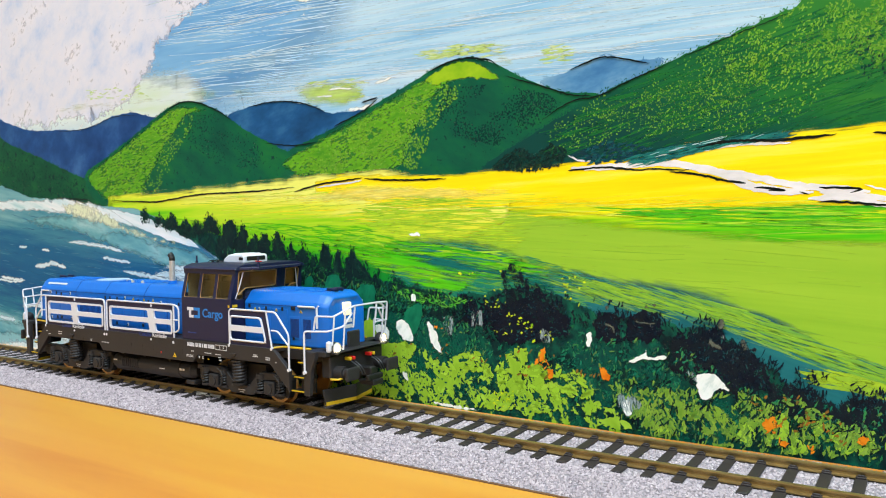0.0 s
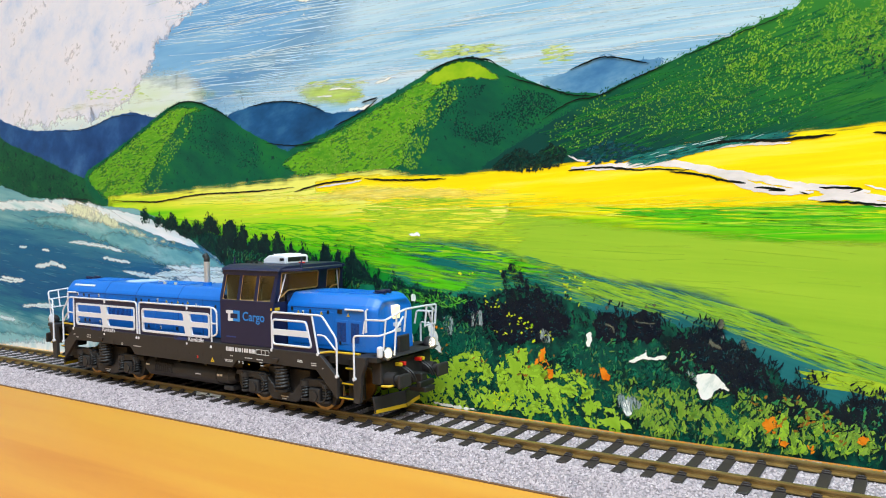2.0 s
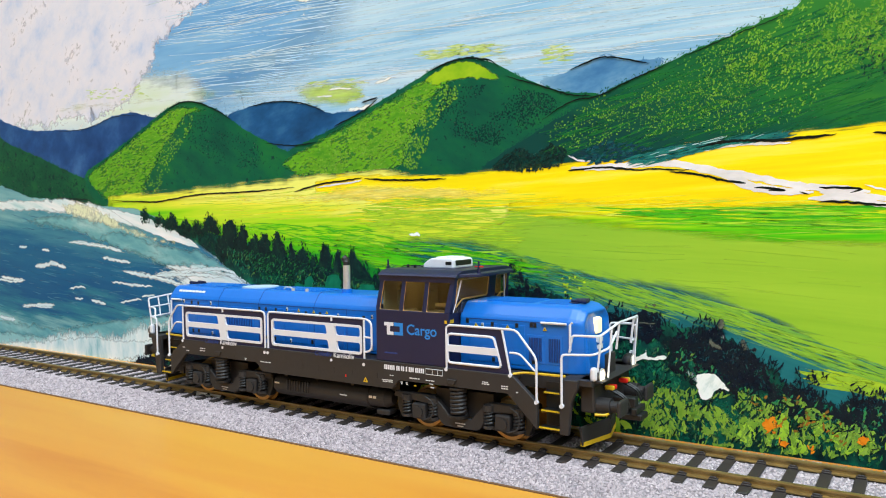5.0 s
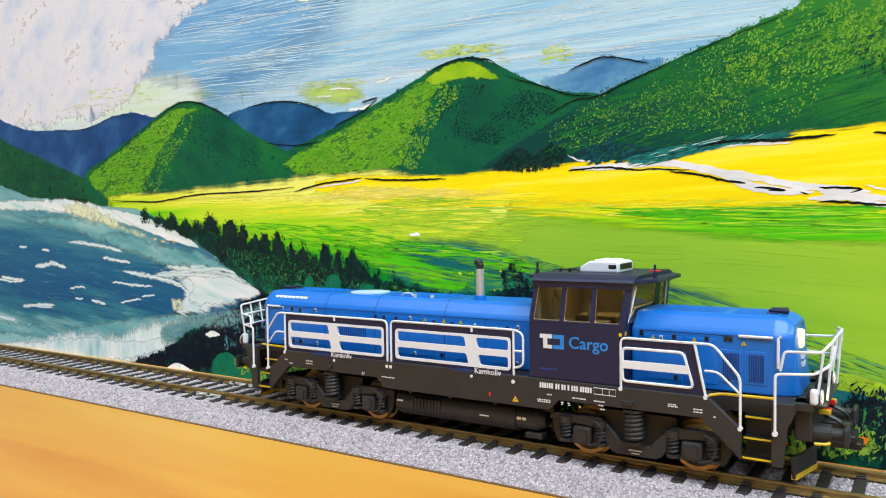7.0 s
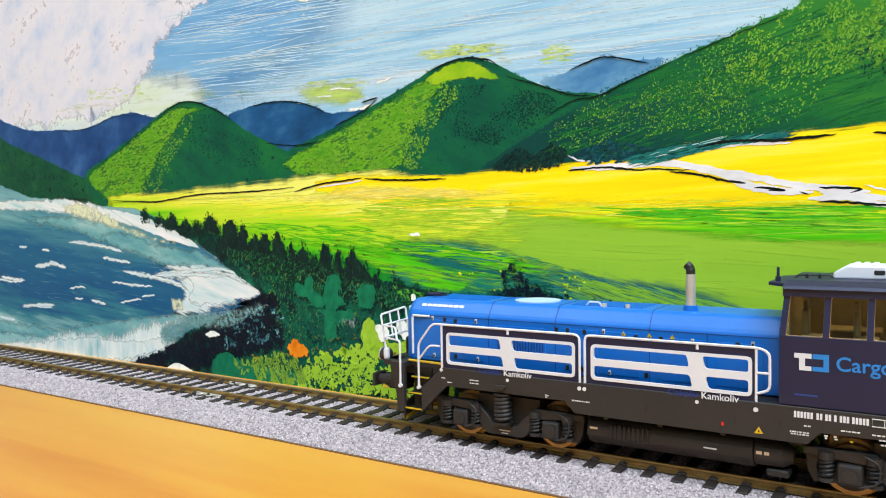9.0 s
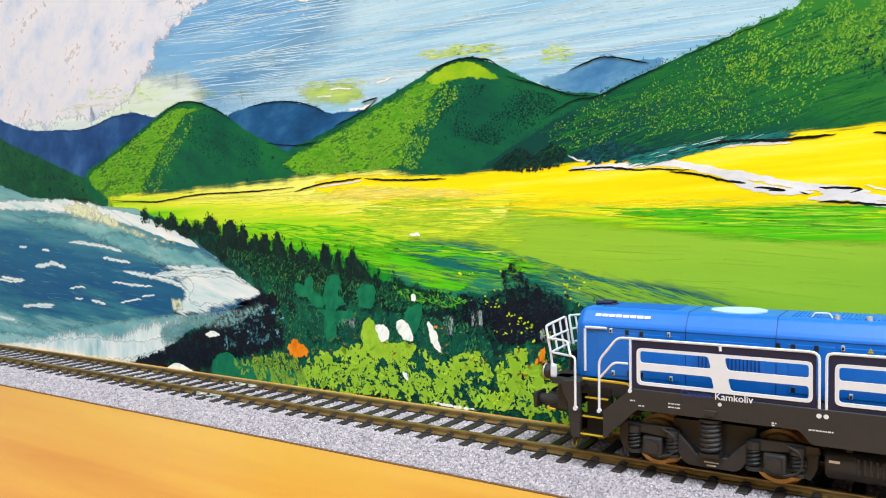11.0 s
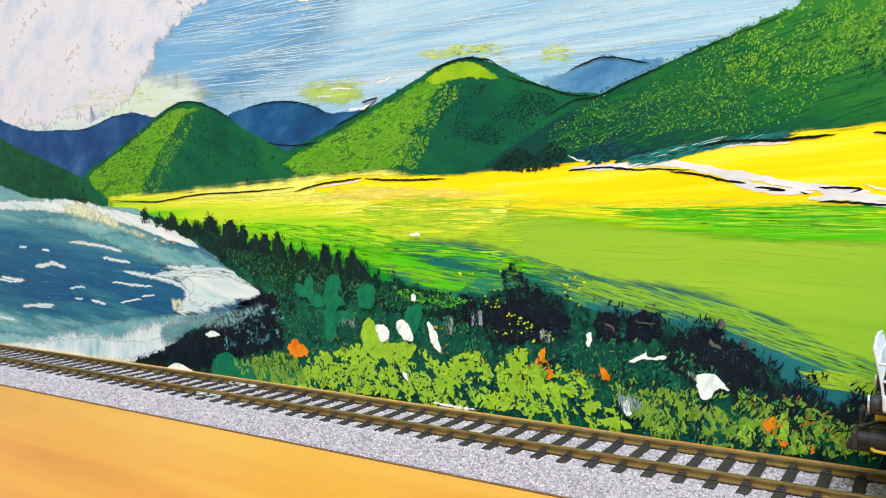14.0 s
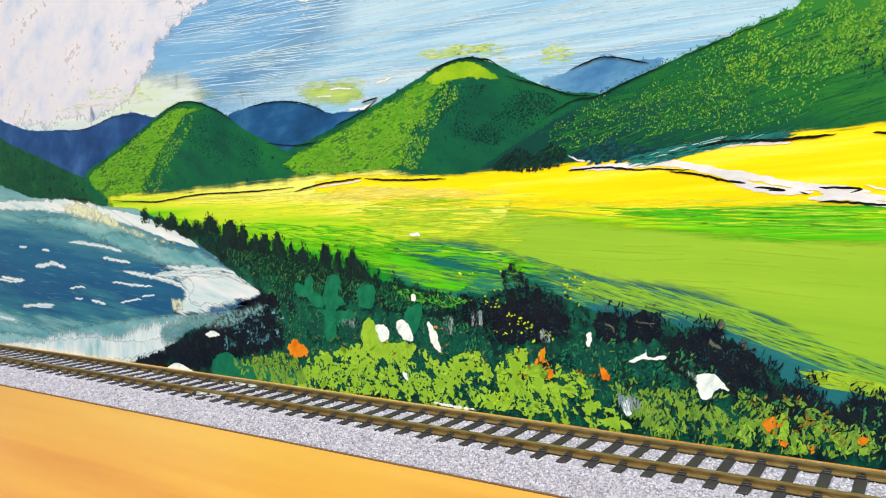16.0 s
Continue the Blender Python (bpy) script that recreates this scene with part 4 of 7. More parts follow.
    patch("lush_grass", [(-168.6, 62.2), (-128.1, 58.9), (-87.4, 52.8), (-52.2, 48.9), (-21.5, 43.8), (-17.5, 38.6), (-30.1, 33.6), (-52.5, 37.5), (-82.2, 46.7), (-122.1, 53.9), (-158.1, 57.4)], lush, 1.0, 5, feather=-3, core=0.62)
    pond = paint("teal_streak", [(0.0, srgb(14, 96, 92)), (0.5, srgb(22, 116, 100)), (1.0, srgb(52, 150, 90))], (12, 300), -7, 0.3, 0.7, soft=0.3)
    patch("teal_streak", [(-54.6, 50.5), (-34.1, 49.8), (-13.4, 46.1), (7.4, 42.7), (26.3, 38.0), (16.2, 34.7), (-9.6, 35.3), (-30.0, 35.4), (-45.4, 43.3)], pond, 1.4, 4, feather=-4.5, core=0.5)
    white = paint("white_river", [(0.0, srgb(206, 204, 200)), (0.6, srgb(226, 222, 224)), (1.0, srgb(238, 234, 236))], (60, 160), 0, 0.3, 0.6)
    for pts, w in (([(11.4, 72.8), (23.3, 72.6), (36.2, 72.9), (43.8, 72.2), (54.0, 69.3)], 2.1), ([(42.3, 72.5), (52.6, 69.8), (61.0, 65.8), (68.3, 64.4), (75.4, 63.9)], 2.6), ([(52.6, 70.5), (62.3, 67.9), (72.9, 65.4), (81.6, 64.5), (87.6, 63.5)], 2.2), ([(74.1, 62.2), (82.8, 62.3), (89.9, 60.5), (96.7, 59.0)], 1.8), ([(76.7, 63.8), (85.2, 62.9), (96.7, 60.6)], 1.6), ([(86.4, 65.1), (89.9, 64.1), (94.5, 62.0)], 0.5),
                   ([(46.8, 75.6), (56.8, 76.6), (70.2, 76.4)], 1.0), ([(-86.6, 70.7), (-76.0, 71.5), (-65.9, 72.3)], 0.8), ([(10.5, 76.6), (14.9, 74.8), (20.0, 74.5)], 0.7)):
        stroke("river_stroke", pts, w * 0.8, white, 0.3)
    ink = bpy.data.materials["ink_line"]
    for pts, w in (([(10.5, 72.2), (20.0, 72.6), (28.3, 72.0)], 0.7), ([(23.3, 72.2), (31.5, 71.4), (36.2, 71.5), (41.6, 70.9), (45.3, 70.9)], 0.6), ([(40.0, 70.4), (46.8, 69.6), (54.7, 67.5)], 0.8), ([(51.9, 67.9), (59.6, 66.7)], 0.7), ([(61.6, 65.5), (66.3, 65.0), (69.0, 64.5), (65.0, 64.6)], 0.8), ([(72.2, 64.0), (74.4, 63.4)], 0.6), ([(76.6, 65.0), (82.8, 64.6), (85.8, 64.2), (83.4, 63.6)], 0.8), ([(76.4, 61.5), (82.8, 61.2), (90.8, 60.2), (96.7, 59.5)], 0.8)):
        stroke("ink_stroke", pts, w * 0.75, ink)
    bush = daub_paint("far_bush", [srgb(8, 28, 34), srgb(10, 44, 40), srgb(18, 58, 46), srgb(8, 20, 30)])
    daubs("far_thicket", [(-14.4, 73.7), (-11.8, 77.1), (-5.0, 79.8), (-0.3, 77.3), (5.2, 80.3), (10.5, 78.3), (7.8, 73.5), (-3.2, 72.3)], 420, 1.3, 0.8, bush, 60, 50, 38)
    daubs("far_thicket", [(11.4, 76.6), (23.4, 79.9), (34.6, 77.3), (29.9, 74.0), (18.3, 73.8)], 160, 2.6, 0.7, daub_paint("far_teal", [srgb(10, 66, 80), srgb(16, 52, 66), srgb(20, 92, 92)]), 10, 15, 39)
    bank = daub_paint("bank_teal", [srgb(16, 84, 88), srgb(24, 108, 104), srgb(40, 128, 116), srgb(12, 70, 66)], grain=(140, 1900), angle=10)
    daubs("far_bank", [(26.6, 74.3), (39.3, 77.0), (56.8, 78.5), (68.9, 78.8), (70.2, 77.8), (56.8, 77.0), (44.6, 74.8), (34.6, 72.9)], 260, 7, 0.5, bank, 10, 5, 391, points=10)
    daubs("river_glint", [(34.6, 75.7), (49.7, 78.7), (65.0, 79.1), (65.0, 78.2), (49.7, 77.2), (36.2, 74.4)], 12, 7, 0.2, daub_paint("glint_white", [srgb(150, 196, 200), srgb(196, 216, 216)], grain=(140, 1900), angle=10), 10, 3, 392, points=10)


def paint_lake():
    lake = paint("lake_paint", [(0.0, srgb(120, 168, 172)), (0.18, srgb(70, 132, 148)), (0.4, srgb(30, 96, 134)), (0.68, srgb(22, 84, 128)), (0.82, srgb(52, 122, 138)), (1.0, srgb(150, 190, 188))], (12, 130), -6, 0.25, 0.75, along=(-241, 71, -245, 2), wobble=0.5, detail=6, soft=0.25)
    patch("lake", [(-316.7, 72.3), (-269.2, 71.0), (-236.3, 68.1), (-206.4, 64.9), (-186.6, 63.0), (-164.7, 55.6), (-149.3, 47.7), (-134.7, 40.5), (-122.3, 35.3), (-110.4, 29.2), (-125.8, 21.9), (-155.9, 10.9), (-189.8, -6.4), (-254.7, -12.6), (-322.8, -16.2)], lake, 0.5, feather=1.5)
    daubs("lake_ripple", [(-306.1, 64.5), (-241.2, 62.1), (-183.3, 52.8), (-158.2, 41.1), (-169.6, 24.2), (-230.2, 16.1), (-309.6, 11.7)], 300, 14, 0.35, daub_paint("ripple_blue", [srgb(56, 115, 143), srgb(22, 78, 121), srgb(89, 141, 160), srgb(19, 69, 115)], grain=(140, 1900), angle=-6), -6, 5, 41, points=10)
    haze = paint("haze_wash", [(0.0, srgb(70, 134, 148)), (0.5, srgb(110, 165, 170)), (1.0, srgb(160, 196, 196))], (40, 110), -14, 0.3, 0.7, detail=6, soft=0.5)
    patch("lake_haze", [(-250.9, 64.9), (-199.1, 60.3), (-169.0, 50.4), (-151.6, 45.9), (-125.7, 37.3), (-141.9, 34.6), (-169.5, 38.5), (-195.9, 44.1), (-237.7, 54.1), (-280.7, 59.8)], haze, 1.2, 6, feather=-4, core=0.85)
    patch("lake_haze", [(-304.9, 11.9), (-254.0, 10.6), (-209.3, 17.2), (-170.2, 21.8), (-149.1, 20.6), (-160.0, 8.2), (-210.0, 4.4), (-305.6, 1.6)], haze, 1.2, 6, feather=-3.5, core=0.8)
    rush = paint("foam_rush", [(0.0, srgb(150, 194, 198)), (0.4, srgb(206, 220, 222)), (1.0, srgb(236, 234, 234))], (30, 240), -14, 0.3, 0.62, detail=6, soft=0.3)
    surf = paint("foam_surf", [(0.0, srgb(130, 180, 184)), (0.4, srgb(200, 216, 216)), (1.0, srgb(236, 236, 232))], (170, 60), 6, 0.3, 0.62, detail=6, soft=0.35)
    butter = paint("butter_foam", [(0.0, srgb(214, 218, 180)), (1.0, srgb(232, 230, 200))], (90, 90), 20, soft=0.4)
    patch("foam", [(-202.2, 38.2), (-158.7, 41.1), (-128.8, 39.9), (-113.6, 33.4), (-111.4, 29.6), (-123.0, 26.4), (-139.1, 21.1), (-159.6, 17.6), (-172.2, 19.3), (-166.5, 25.5), (-162.6, 31.6), (-180.9, 33.4)], rush, 1.4, 4, feather=-7)
    patch("foam", [(-165.9, 39.1), (-141.7, 39.6), (-122.6, 37.0), (-113.1, 31.2), (-123.0, 27.3), (-145.6, 24.2), (-159.3, 25.9), (-155.5, 33.0)], rush, 1.4, 4, feather=-3)
    patch("foam", [(-305.6, 1.6), (-273.9, 5.2), (-244.6, 11.2), (-209.6, 12.1), (-185.4, 18.5), (-166.6, 22.0), (-154.3, 21.4), (-159.9, 10.5), (-171.1, 0.1), (-202.3, -7.7), (-255.4, -12.8), (-306.5, -11.8)], surf, 1.6, 4, feather=-7, core=0.9)
    patch("foam", [(-317.0, -2.2), (-274.1, 2.4), (-231.3, 7.5), (-197.6, 8.3), (-170.6, 12.2), (-165.4, 7.3), (-198.1, -2.3), (-255.1, -8.6), (-317.4, -8.2)], surf, 1.2, 4, feather=-3)
    patch("foam", [(-311.9, 72.8), (-269.8, 72.2), (-236.8, 71.8), (-211.0, 67.5), (-187.2, 63.0), (-165.2, 57.0), (-150.8, 49.1), (-149.5, 46.8), (-169.0, 51.6), (-195.3, 56.5), (-228.4, 61.1), (-270.3, 64.4), (-312.3, 66.0)], rush, 1.0, 4, feather=-3.2, core=0.9)
    patch("foam", [(-209.1, 65.4), (-191.1, 63.1), (-172.3, 59.0), (-158.2, 53.9), (-149.5, 48.2), (-158.4, 49.0), (-176.3, 52.8), (-195.2, 58.7)], rush, 0.6, 3, feather=-1.0)
    patch("butter_foam", [(-246.0, 69.4), (-223.7, 69.3), (-211.2, 65.0), (-195.2, 58.2), (-169.0, 52.8), (-153.2, 48.2), (-180.2, 49.9), (-207.5, 55.3), (-228.5, 59.3), (-241.8, 62.1)], butter, 1.2, 4, feather=-3, core=0.6)
    patch("butter_foam", [(-170.0, 27.8), (-161.0, 27.0), (-160.2, 22.3), (-167.4, 20.5)], butter, 0.8, 3, feather=-2, core=0.6)
    patch("lake_haze", [(-177.9, 15.3), (-152.4, 23.9), (-126.0, 27.8), (-111.3, 30.9), (-107.3, 27.2), (-126.3, 19.6), (-153.0, 9.9), (-174.5, 7.1)], haze, 1.2, 5, feather=-5, core=0.6)
    patch("lake_haze", [(-207.4, 56.6), (-169.0, 50.4), (-148.1, 47.7), (-125.6, 40.0), (-112.1, 33.0), (-122.7, 34.1), (-145.1, 38.6), (-169.5, 39.5), (-192.0, 44.2), (-216.1, 50.2)], haze, 1.2, 4, feather=-3, core=0.8)
    patch("foam", [(-176.8, 40.8), (-155.2, 43.0), (-135.2, 40.7), (-119.6, 36.2), (-111.3, 30.9), (-122.8, 33.0), (-141.8, 36.4), (-162.4, 36.3)], rush, 1.2, 3, feather=-2.5, core=0.7)
    white = paint("white_crest", [(0.0, srgb(190, 208, 214)), (1.0, srgb(226, 232, 232))], (90, 260), -8, soft=0.4)
    for pts, w in ((([(-202.2, 38.2), (-184.6, 36.2), (-169.7, 34.2), (-155.6, 30.5)], 1.8), ([(-237.9, 50.9), (-222.5, 49.4), (-207.9, 47.7), (-197.8, 45.8)], 1.8), ([(-284.0, 48.0), (-276.3, 47.8)], 1.2), ([(-264.0, 46.8), (-256.7, 46.5)], 1.2), ([(-216.4, 43.8), (-202.0, 42.3), (-194.0, 41.4)], 1.4), ([(-178.9, 36.6), (-162.4, 38.2), (-151.8, 39.4)], 1.8), ([(-283.3, 18.2), (-268.0, 19.5), (-253.5, 20.2)], 2.0), ([(-304.9, 11.9), (-288.9, 10.8)], 2.0), ([(-302.5, 32.5), (-290.2, 31.7), (-278.4, 31.2)], 2.0), ([(-271.1, 38.4), (-261.3, 39.1), (-254.0, 40.3), (-242.5, 37.9)], 2.4), ([(-242.7, 50.7), (-228.4, 49.7), (-207.2, 47.8)], 1.0)) + (([(-201.6, 37.8), (-184.0, 36.2), (-169.2, 34.5), (-158.6, 32.3)], 1.5), ([(-210.0, 33.0), (-191.9, 31.8), (-178.5, 31.6)], 1.2), ([(-242.1, 28.3), (-234.8, 29.6), (-227.3, 29.3)], 1.0), ([(-225.4, 24.2), (-218.9, 23.4), (-212.7, 22.2)], 1.5), ([(-237.8, 24.2), (-230.6, 24.2)], 1.0), ([(-203.5, 23.6), (-190.3, 25.7), (-187.6, 24.6)], 1.1), ([(-188.3, 27.0), (-178.7, 27.9)], 0.9), ([(-282.5, 18.9), (-255.2, 18.8)], 0.9), ([(-305.5, 31.8), (-292.2, 30.5), (-279.1, 31.4)], 1.3), ([(-180.2, 36.3), (-158.4, 37.4), (-134.8, 37.1)], 1.6), ([(-158.3, 38.8), (-134.7, 39.8), (-119.2, 33.6)], 1.6))):
        stroke("wave_crest", pts, w * 0.75, white, 0.6, dry=1.1)


# the hedge's trees: place, foot, height over the hedge and breadth, in mm
TREES = ([(-184, 61, 3.9, 4.5), (-174, 59, 2.9, 5.2), (-167, 57, 4.7, 5.8), (-158, 56, 3.2, 5.6), (-167, 58, 3.2, 7.2), (-151, 55, 3.2, 8.4), (-143, 55, 6.3, 10.0), (-132, 53, 6.3, 12.0), (-126, 52, 6.3, 8.0), (-118, 50, 4.5, 9.0), (-113, 48, 6.3, 10.0), (-106, 47, 7.2, 10.0), (-99, 45, 5.4, 7.0), (-94, 44, 7.2, 8.0), (-89, 43, 3.6, 7.0), (-83, 41, 9.0, 9.0), (-77, 40, 9.0, 9.0), (-70, 39, 9.9, 9.0), (-65, 39, 7.2, 5.0), (-60, 38, 2.7, 6.0)] + [(-52, 36, 3.6, 8.0), (-44, 34, 2.7, 9.0), (-36, 32, 2.7, 9.0), (-158, 56, 2.7, 4.8)])


def paint_bushes():
    night = paint("dark_bush", [(0.0, srgb(8, 20, 30)), (0.35, srgb(8, 46, 44)), (0.65, srgb(10, 78, 62)), (1.0, srgb(20, 106, 76))], (170, 120), 20, 0.32, 0.64, detail=6, relief=0.12, soft=0.04)
    clump = paint("clump_paint", [(0.0, srgb(10, 12, 24)), (0.6, srgb(14, 20, 34)), (1.0, srgb(22, 34, 46))], (300, 220), 30, 0.3, 0.7, detail=6, relief=0.2, soft=0.08)
    twig = paint("twig_paint", [(0.0, srgb(12, 16, 26)), (1.0, srgb(26, 40, 46))], (460, 220), 20, 0.3, 0.7, detail=5, relief=0.2, soft=0.06)
    fresh = paint("fresh_leaf", [(0.0, srgb(142, 182, 44)), (0.5, srgb(156, 194, 52)), (1.0, srgb(168, 204, 62))], (120, 100), 25, 0.35, 0.65, detail=2.5, distort=1.2, relief=0.15, soft=0.03, breakup=2.6)
    olive = paint("olive_leaf", [(0.0, srgb(112, 150, 46)), (0.5, srgb(140, 174, 56)), (1.0, srgb(160, 190, 66))], (230, 100), 25, 0.35, 0.65, detail=4, distort=1.0, relief=0.15, soft=0.06, breakup=3.5)
    pine = paint("pine_paint", [(0.0, srgb(8, 62, 56)), (0.5, srgb(12, 88, 68)), (1.0, srgb(22, 112, 84))], (260, 170), 35, 0.35, 0.65, detail=5, distort=0.6, soft=0.08)
    copse = paint("copse_paint", [(0.0, srgb(8, 18, 26)), (0.5, srgb(12, 36, 36)), (1.0, srgb(24, 62, 42))], (330, 140), 15, 0.3, 0.7, detail=5, soft=0.1)
    hedge = daub_paint("hedge_dabs", [srgb(6, 20, 30), srgb(8, 32, 34), srgb(12, 52, 44), srgb(20, 70, 46), srgb(8, 24, 38)])
    deep = daub_paint("deep_dabs", [srgb(10, 16, 30), srgb(12, 22, 38), srgb(8, 34, 44), srgb(16, 14, 26)])
    wild = daub_paint("wild_dabs", [srgb(8, 66, 60), srgb(14, 92, 70), srgb(24, 112, 78), srgb(10, 44, 50), srgb(34, 120, 66)])
    jade = paint("jade_leaf", [(0.0, srgb(8, 98, 70)), (1.0, srgb(20, 122, 84))], (200, 400), 70, soft=0.15)
    lime = daub_paint("lime_leaf", [srgb(156, 198, 48), srgb(166, 206, 56), srgb(148, 190, 46), srgb(176, 212, 66)])
    dim = daub_paint("dim_leaf", [srgb(104, 148, 48), srgb(134, 170, 58), srgb(84, 132, 56), srgb(150, 180, 66)])
    orange = daub_paint("orange_dab", [srgb(232, 124, 14), srgb(240, 146, 30), srgb(206, 106, 22)])
    amber = daub_paint("amber_dab", [srgb(132, 100, 34), srgb(170, 104, 34), srgb(104, 94, 42)])
    acid = daub_paint("acid_dab", [srgb(176, 206, 30), srgb(214, 222, 30), srgb(126, 170, 30)])
    white = paint("white_blossom", [(0.0, srgb(214, 222, 214)), (0.6, srgb(246, 246, 238)), (1.0, srgb(250, 248, 242))], (200, 500), 60, 0.3, 0.6, soft=0.3)
    patch("undergrowth", [(-187.2, 63.0), (-161.6, 56.5), (-138.0, 52.8), (-122.2, 49.7), (-101.6, 44.8), (-89.1, 41.7), (-74.6, 39.2), (-62.1, 37.5), (-47.8, 35.3), (-30.1, 31.9), (-23.5, 33.9), (2.0, 35.8), (19.7, 30.0), (36.0, 28.6), (52.6, 25.8), (65.1, 18.0), (76.9, 10.6), (116.2, 6.6), (116.3, -3.5), (56.8, -8.3), (8.9, -9.4), (-78.0, -7.9), (-143.0, -8.8), (-197.7, -7.2), (-170.4, 5.0), (-155.8, 13.2), (-125.7, 24.1), (-110.4, 29.2), (-125.3, 37.4), (-144.3, 48.2), (-164.7, 56.3)], night, 0.9, 3, feather=1.6)
    daubs("hedge", [(-187.2, 63.5), (-161.6, 57.0), (-138.0, 53.2), (-122.2, 50.6), (-101.6, 45.4), (-89.1, 42.1), (-74.6, 40.0), (-62.1, 37.9), (-47.8, 35.7), (-23.5, 33.9), (-21.5, 27.7), (-71.9, 28.9), (-98.8, 29.7), (-122.1, 39.7), (-144.3, 48.2), (-168.2, 58.7)], 2000, 2.2, 0.7, hedge, 80, 28, 51)
    rng = random.Random(19)
    for i, (u, v, tall, wide) in enumerate(TREES):
        foot = 9 if u > -140 else 2
        tree = [(u - wide * 0.55, v - foot)]
        for k in range(1, 6):
            tree.append((u - wide * (0.95 - 0.12 * k) + rng.uniform(-1.1, 1.1), v - foot + (tall + 1 + foot) * k / 6))
        tree.append((u + rng.uniform(-0.8, 0.8), v + tall + 2))
        for k in range(5, 0, -1):
            tree.append((u + wide * (0.95 - 0.12 * k) + rng.uniform(-1.1, 1.1), v - foot + (tall + 1 + foot) * k / 6))
        tree.append((u + wide * 0.55, v - foot))
        patch("conifer", tree, copse, 1.2, 1.1, 0.6, feather=-2.2, core=0.9)
        daubs("conifer", tree, 90, 1.7, 0.6, hedge, 75, 35, 400 + i)
    daubs("hedge_shine", [(-124.9, 48.4), (-87.4, 42.5), (-61.8, 37.2), (-25.6, 32.9), (-38.6, 29.5), (-87.6, 32.3), (-116.1, 37.6)], 700, 1.6, 0.4, daub_paint("hedge_green", [srgb(24, 92, 50), srgb(40, 118, 52), srgb(16, 74, 52)]), 50, 30, 52)
    daubs("wild_growth", [(-104.6, 27.3), (-52.3, 31.7), (-9.5, 28.4), (26.4, 25.5), (56.8, 14.2), (93.8, 4.6), (93.8, -3.5), (26.2, -3.5), (-52.9, -1.1), (-111.3, -1.1), (-129.6, 1.6)], 1500, 2.4, 0.8, wild, 60, 40, 53, clump=0.4, clump_size=9)
    glints = daub_paint("clump_glints", [srgb(20, 74, 80), srgb(14, 52, 62), srgb(40, 96, 92), srgb(30, 40, 58)])
    dark_at = ([(-17.4, 27.9), (-13.3, 35.2), (-3.6, 38.2), (9.3, 34.4), (12.8, 29.6), (11.0, 22.8), (-3.8, 20.9), (-15.5, 22.7)], [(-13.3, 38.7), (-8.3, 45.0), (-2.6, 44.2), (0.2, 38.3), (7.5, 37.7), (6.6, 33.5), (-9.4, 33.6)], [(18.3, 29.9), (23.1, 31.8), (25.6, 28.7), (32.9, 29.1), (34.5, 32.7), (37.9, 31.0), (38.4, 24.8), (28.0, 23.3), (18.8, 23.4)],
               [(40.7, 26.5), (49.7, 27.9), (53.3, 30.7), (54.7, 26.0), (61.0, 22.0), (65.1, 20.9), (65.8, 13.7), (55.4, 12.6), (46.7, 19.3)], [(-193.5, -1.8), (-170.4, 5.0), (-155.8, 13.2), (-128.9, 24.0), (-110.4, 28.1), (-101.9, 21.1), (-105.1, 10.2), (-129.5, 4.9), (-159.9, -1.2)], [(-27.7, 34.6), (-9.4, 33.6), (-13.5, 24.6), (-25.7, 27.5)])
    patch("shade_leafage", [(9.0, 22.6), (22.9, 22.8), (39.0, 24.8), (42.1, 12.6), (55.3, 11.0), (61.0, -0.3), (42.0, -2.2), (24.4, 1.0), (5.3, 8.8)], pine, 1.2, 3, feather=-2, core=0.5)
    patch("shade_leafage", [(-114.4, 9.4), (-93.7, 23.6), (-72.3, 27.8), (-48.0, 28.1), (-30.2, 27.2), (-17.7, 20.7), (-18.0, 2.8), (-67.9, -2.8), (-111.8, -3.4)], pine, 1.2, 3, feather=-2, core=0.55)
    patch("dark_clump", [(-15.2, 28.0), (-9.6, 33.6), (-0.0, 35.7), (9.1, 31.9), (12.3, 27.9), (10.8, 22.8), (-0.2, 20.3), (-13.7, 20.1)], clump, 1.6, 2, feather=-1.6, core=0.74)
    patch("dark_clump", [(-30.1, 29.9), (-19.6, 34.9), (-11.6, 33.5), (-11.7, 21.2), (-23.9, 20.3), (-30.2, 23.5)], clump, 1.6, 2, feather=-1.6, core=0.5)
    patch("dark_clump", [(18.2, 27.4), (20.4, 30.8), (23.8, 31.5), (25.9, 27.9), (26.2, 23.1), (19.5, 22.6)], clump, 0.9, 2, feather=-0.8)
    patch("dark_clump", [(27.6, 28.8), (30.4, 32.1), (34.4, 33.1), (37.8, 32.2), (37.8, 23.9), (34.3, 22.6), (28.2, 23.2)], clump, 1.2, 2, feather=-1.1, core=0.74)
    patch("dark_clump", [(40.6, 24.9), (46.6, 27.6), (51.8, 29.5), (55.3, 28.7), (56.0, 24.5), (62.3, 23.2), (64.4, 20.0), (64.8, 13.5), (56.8, 12.6), (48.1, 17.8), (42.1, 18.8)], clump, 1.6, 2, feather=-1.6, core=0.72)
    patch("dark_clump", [(-200.1, -2.4), (-170.8, 8.6), (-156.2, 15.5), (-139.1, 21.1), (-122.9, 29.5), (-107.7, 33.6), (-102.3, 18.9), (-104.0, 10.3), (-130.0, 3.7), (-153.5, -3.5), (-186.4, -4.9)], clump, 1.6, 3, feather=-2.4, core=0.66)
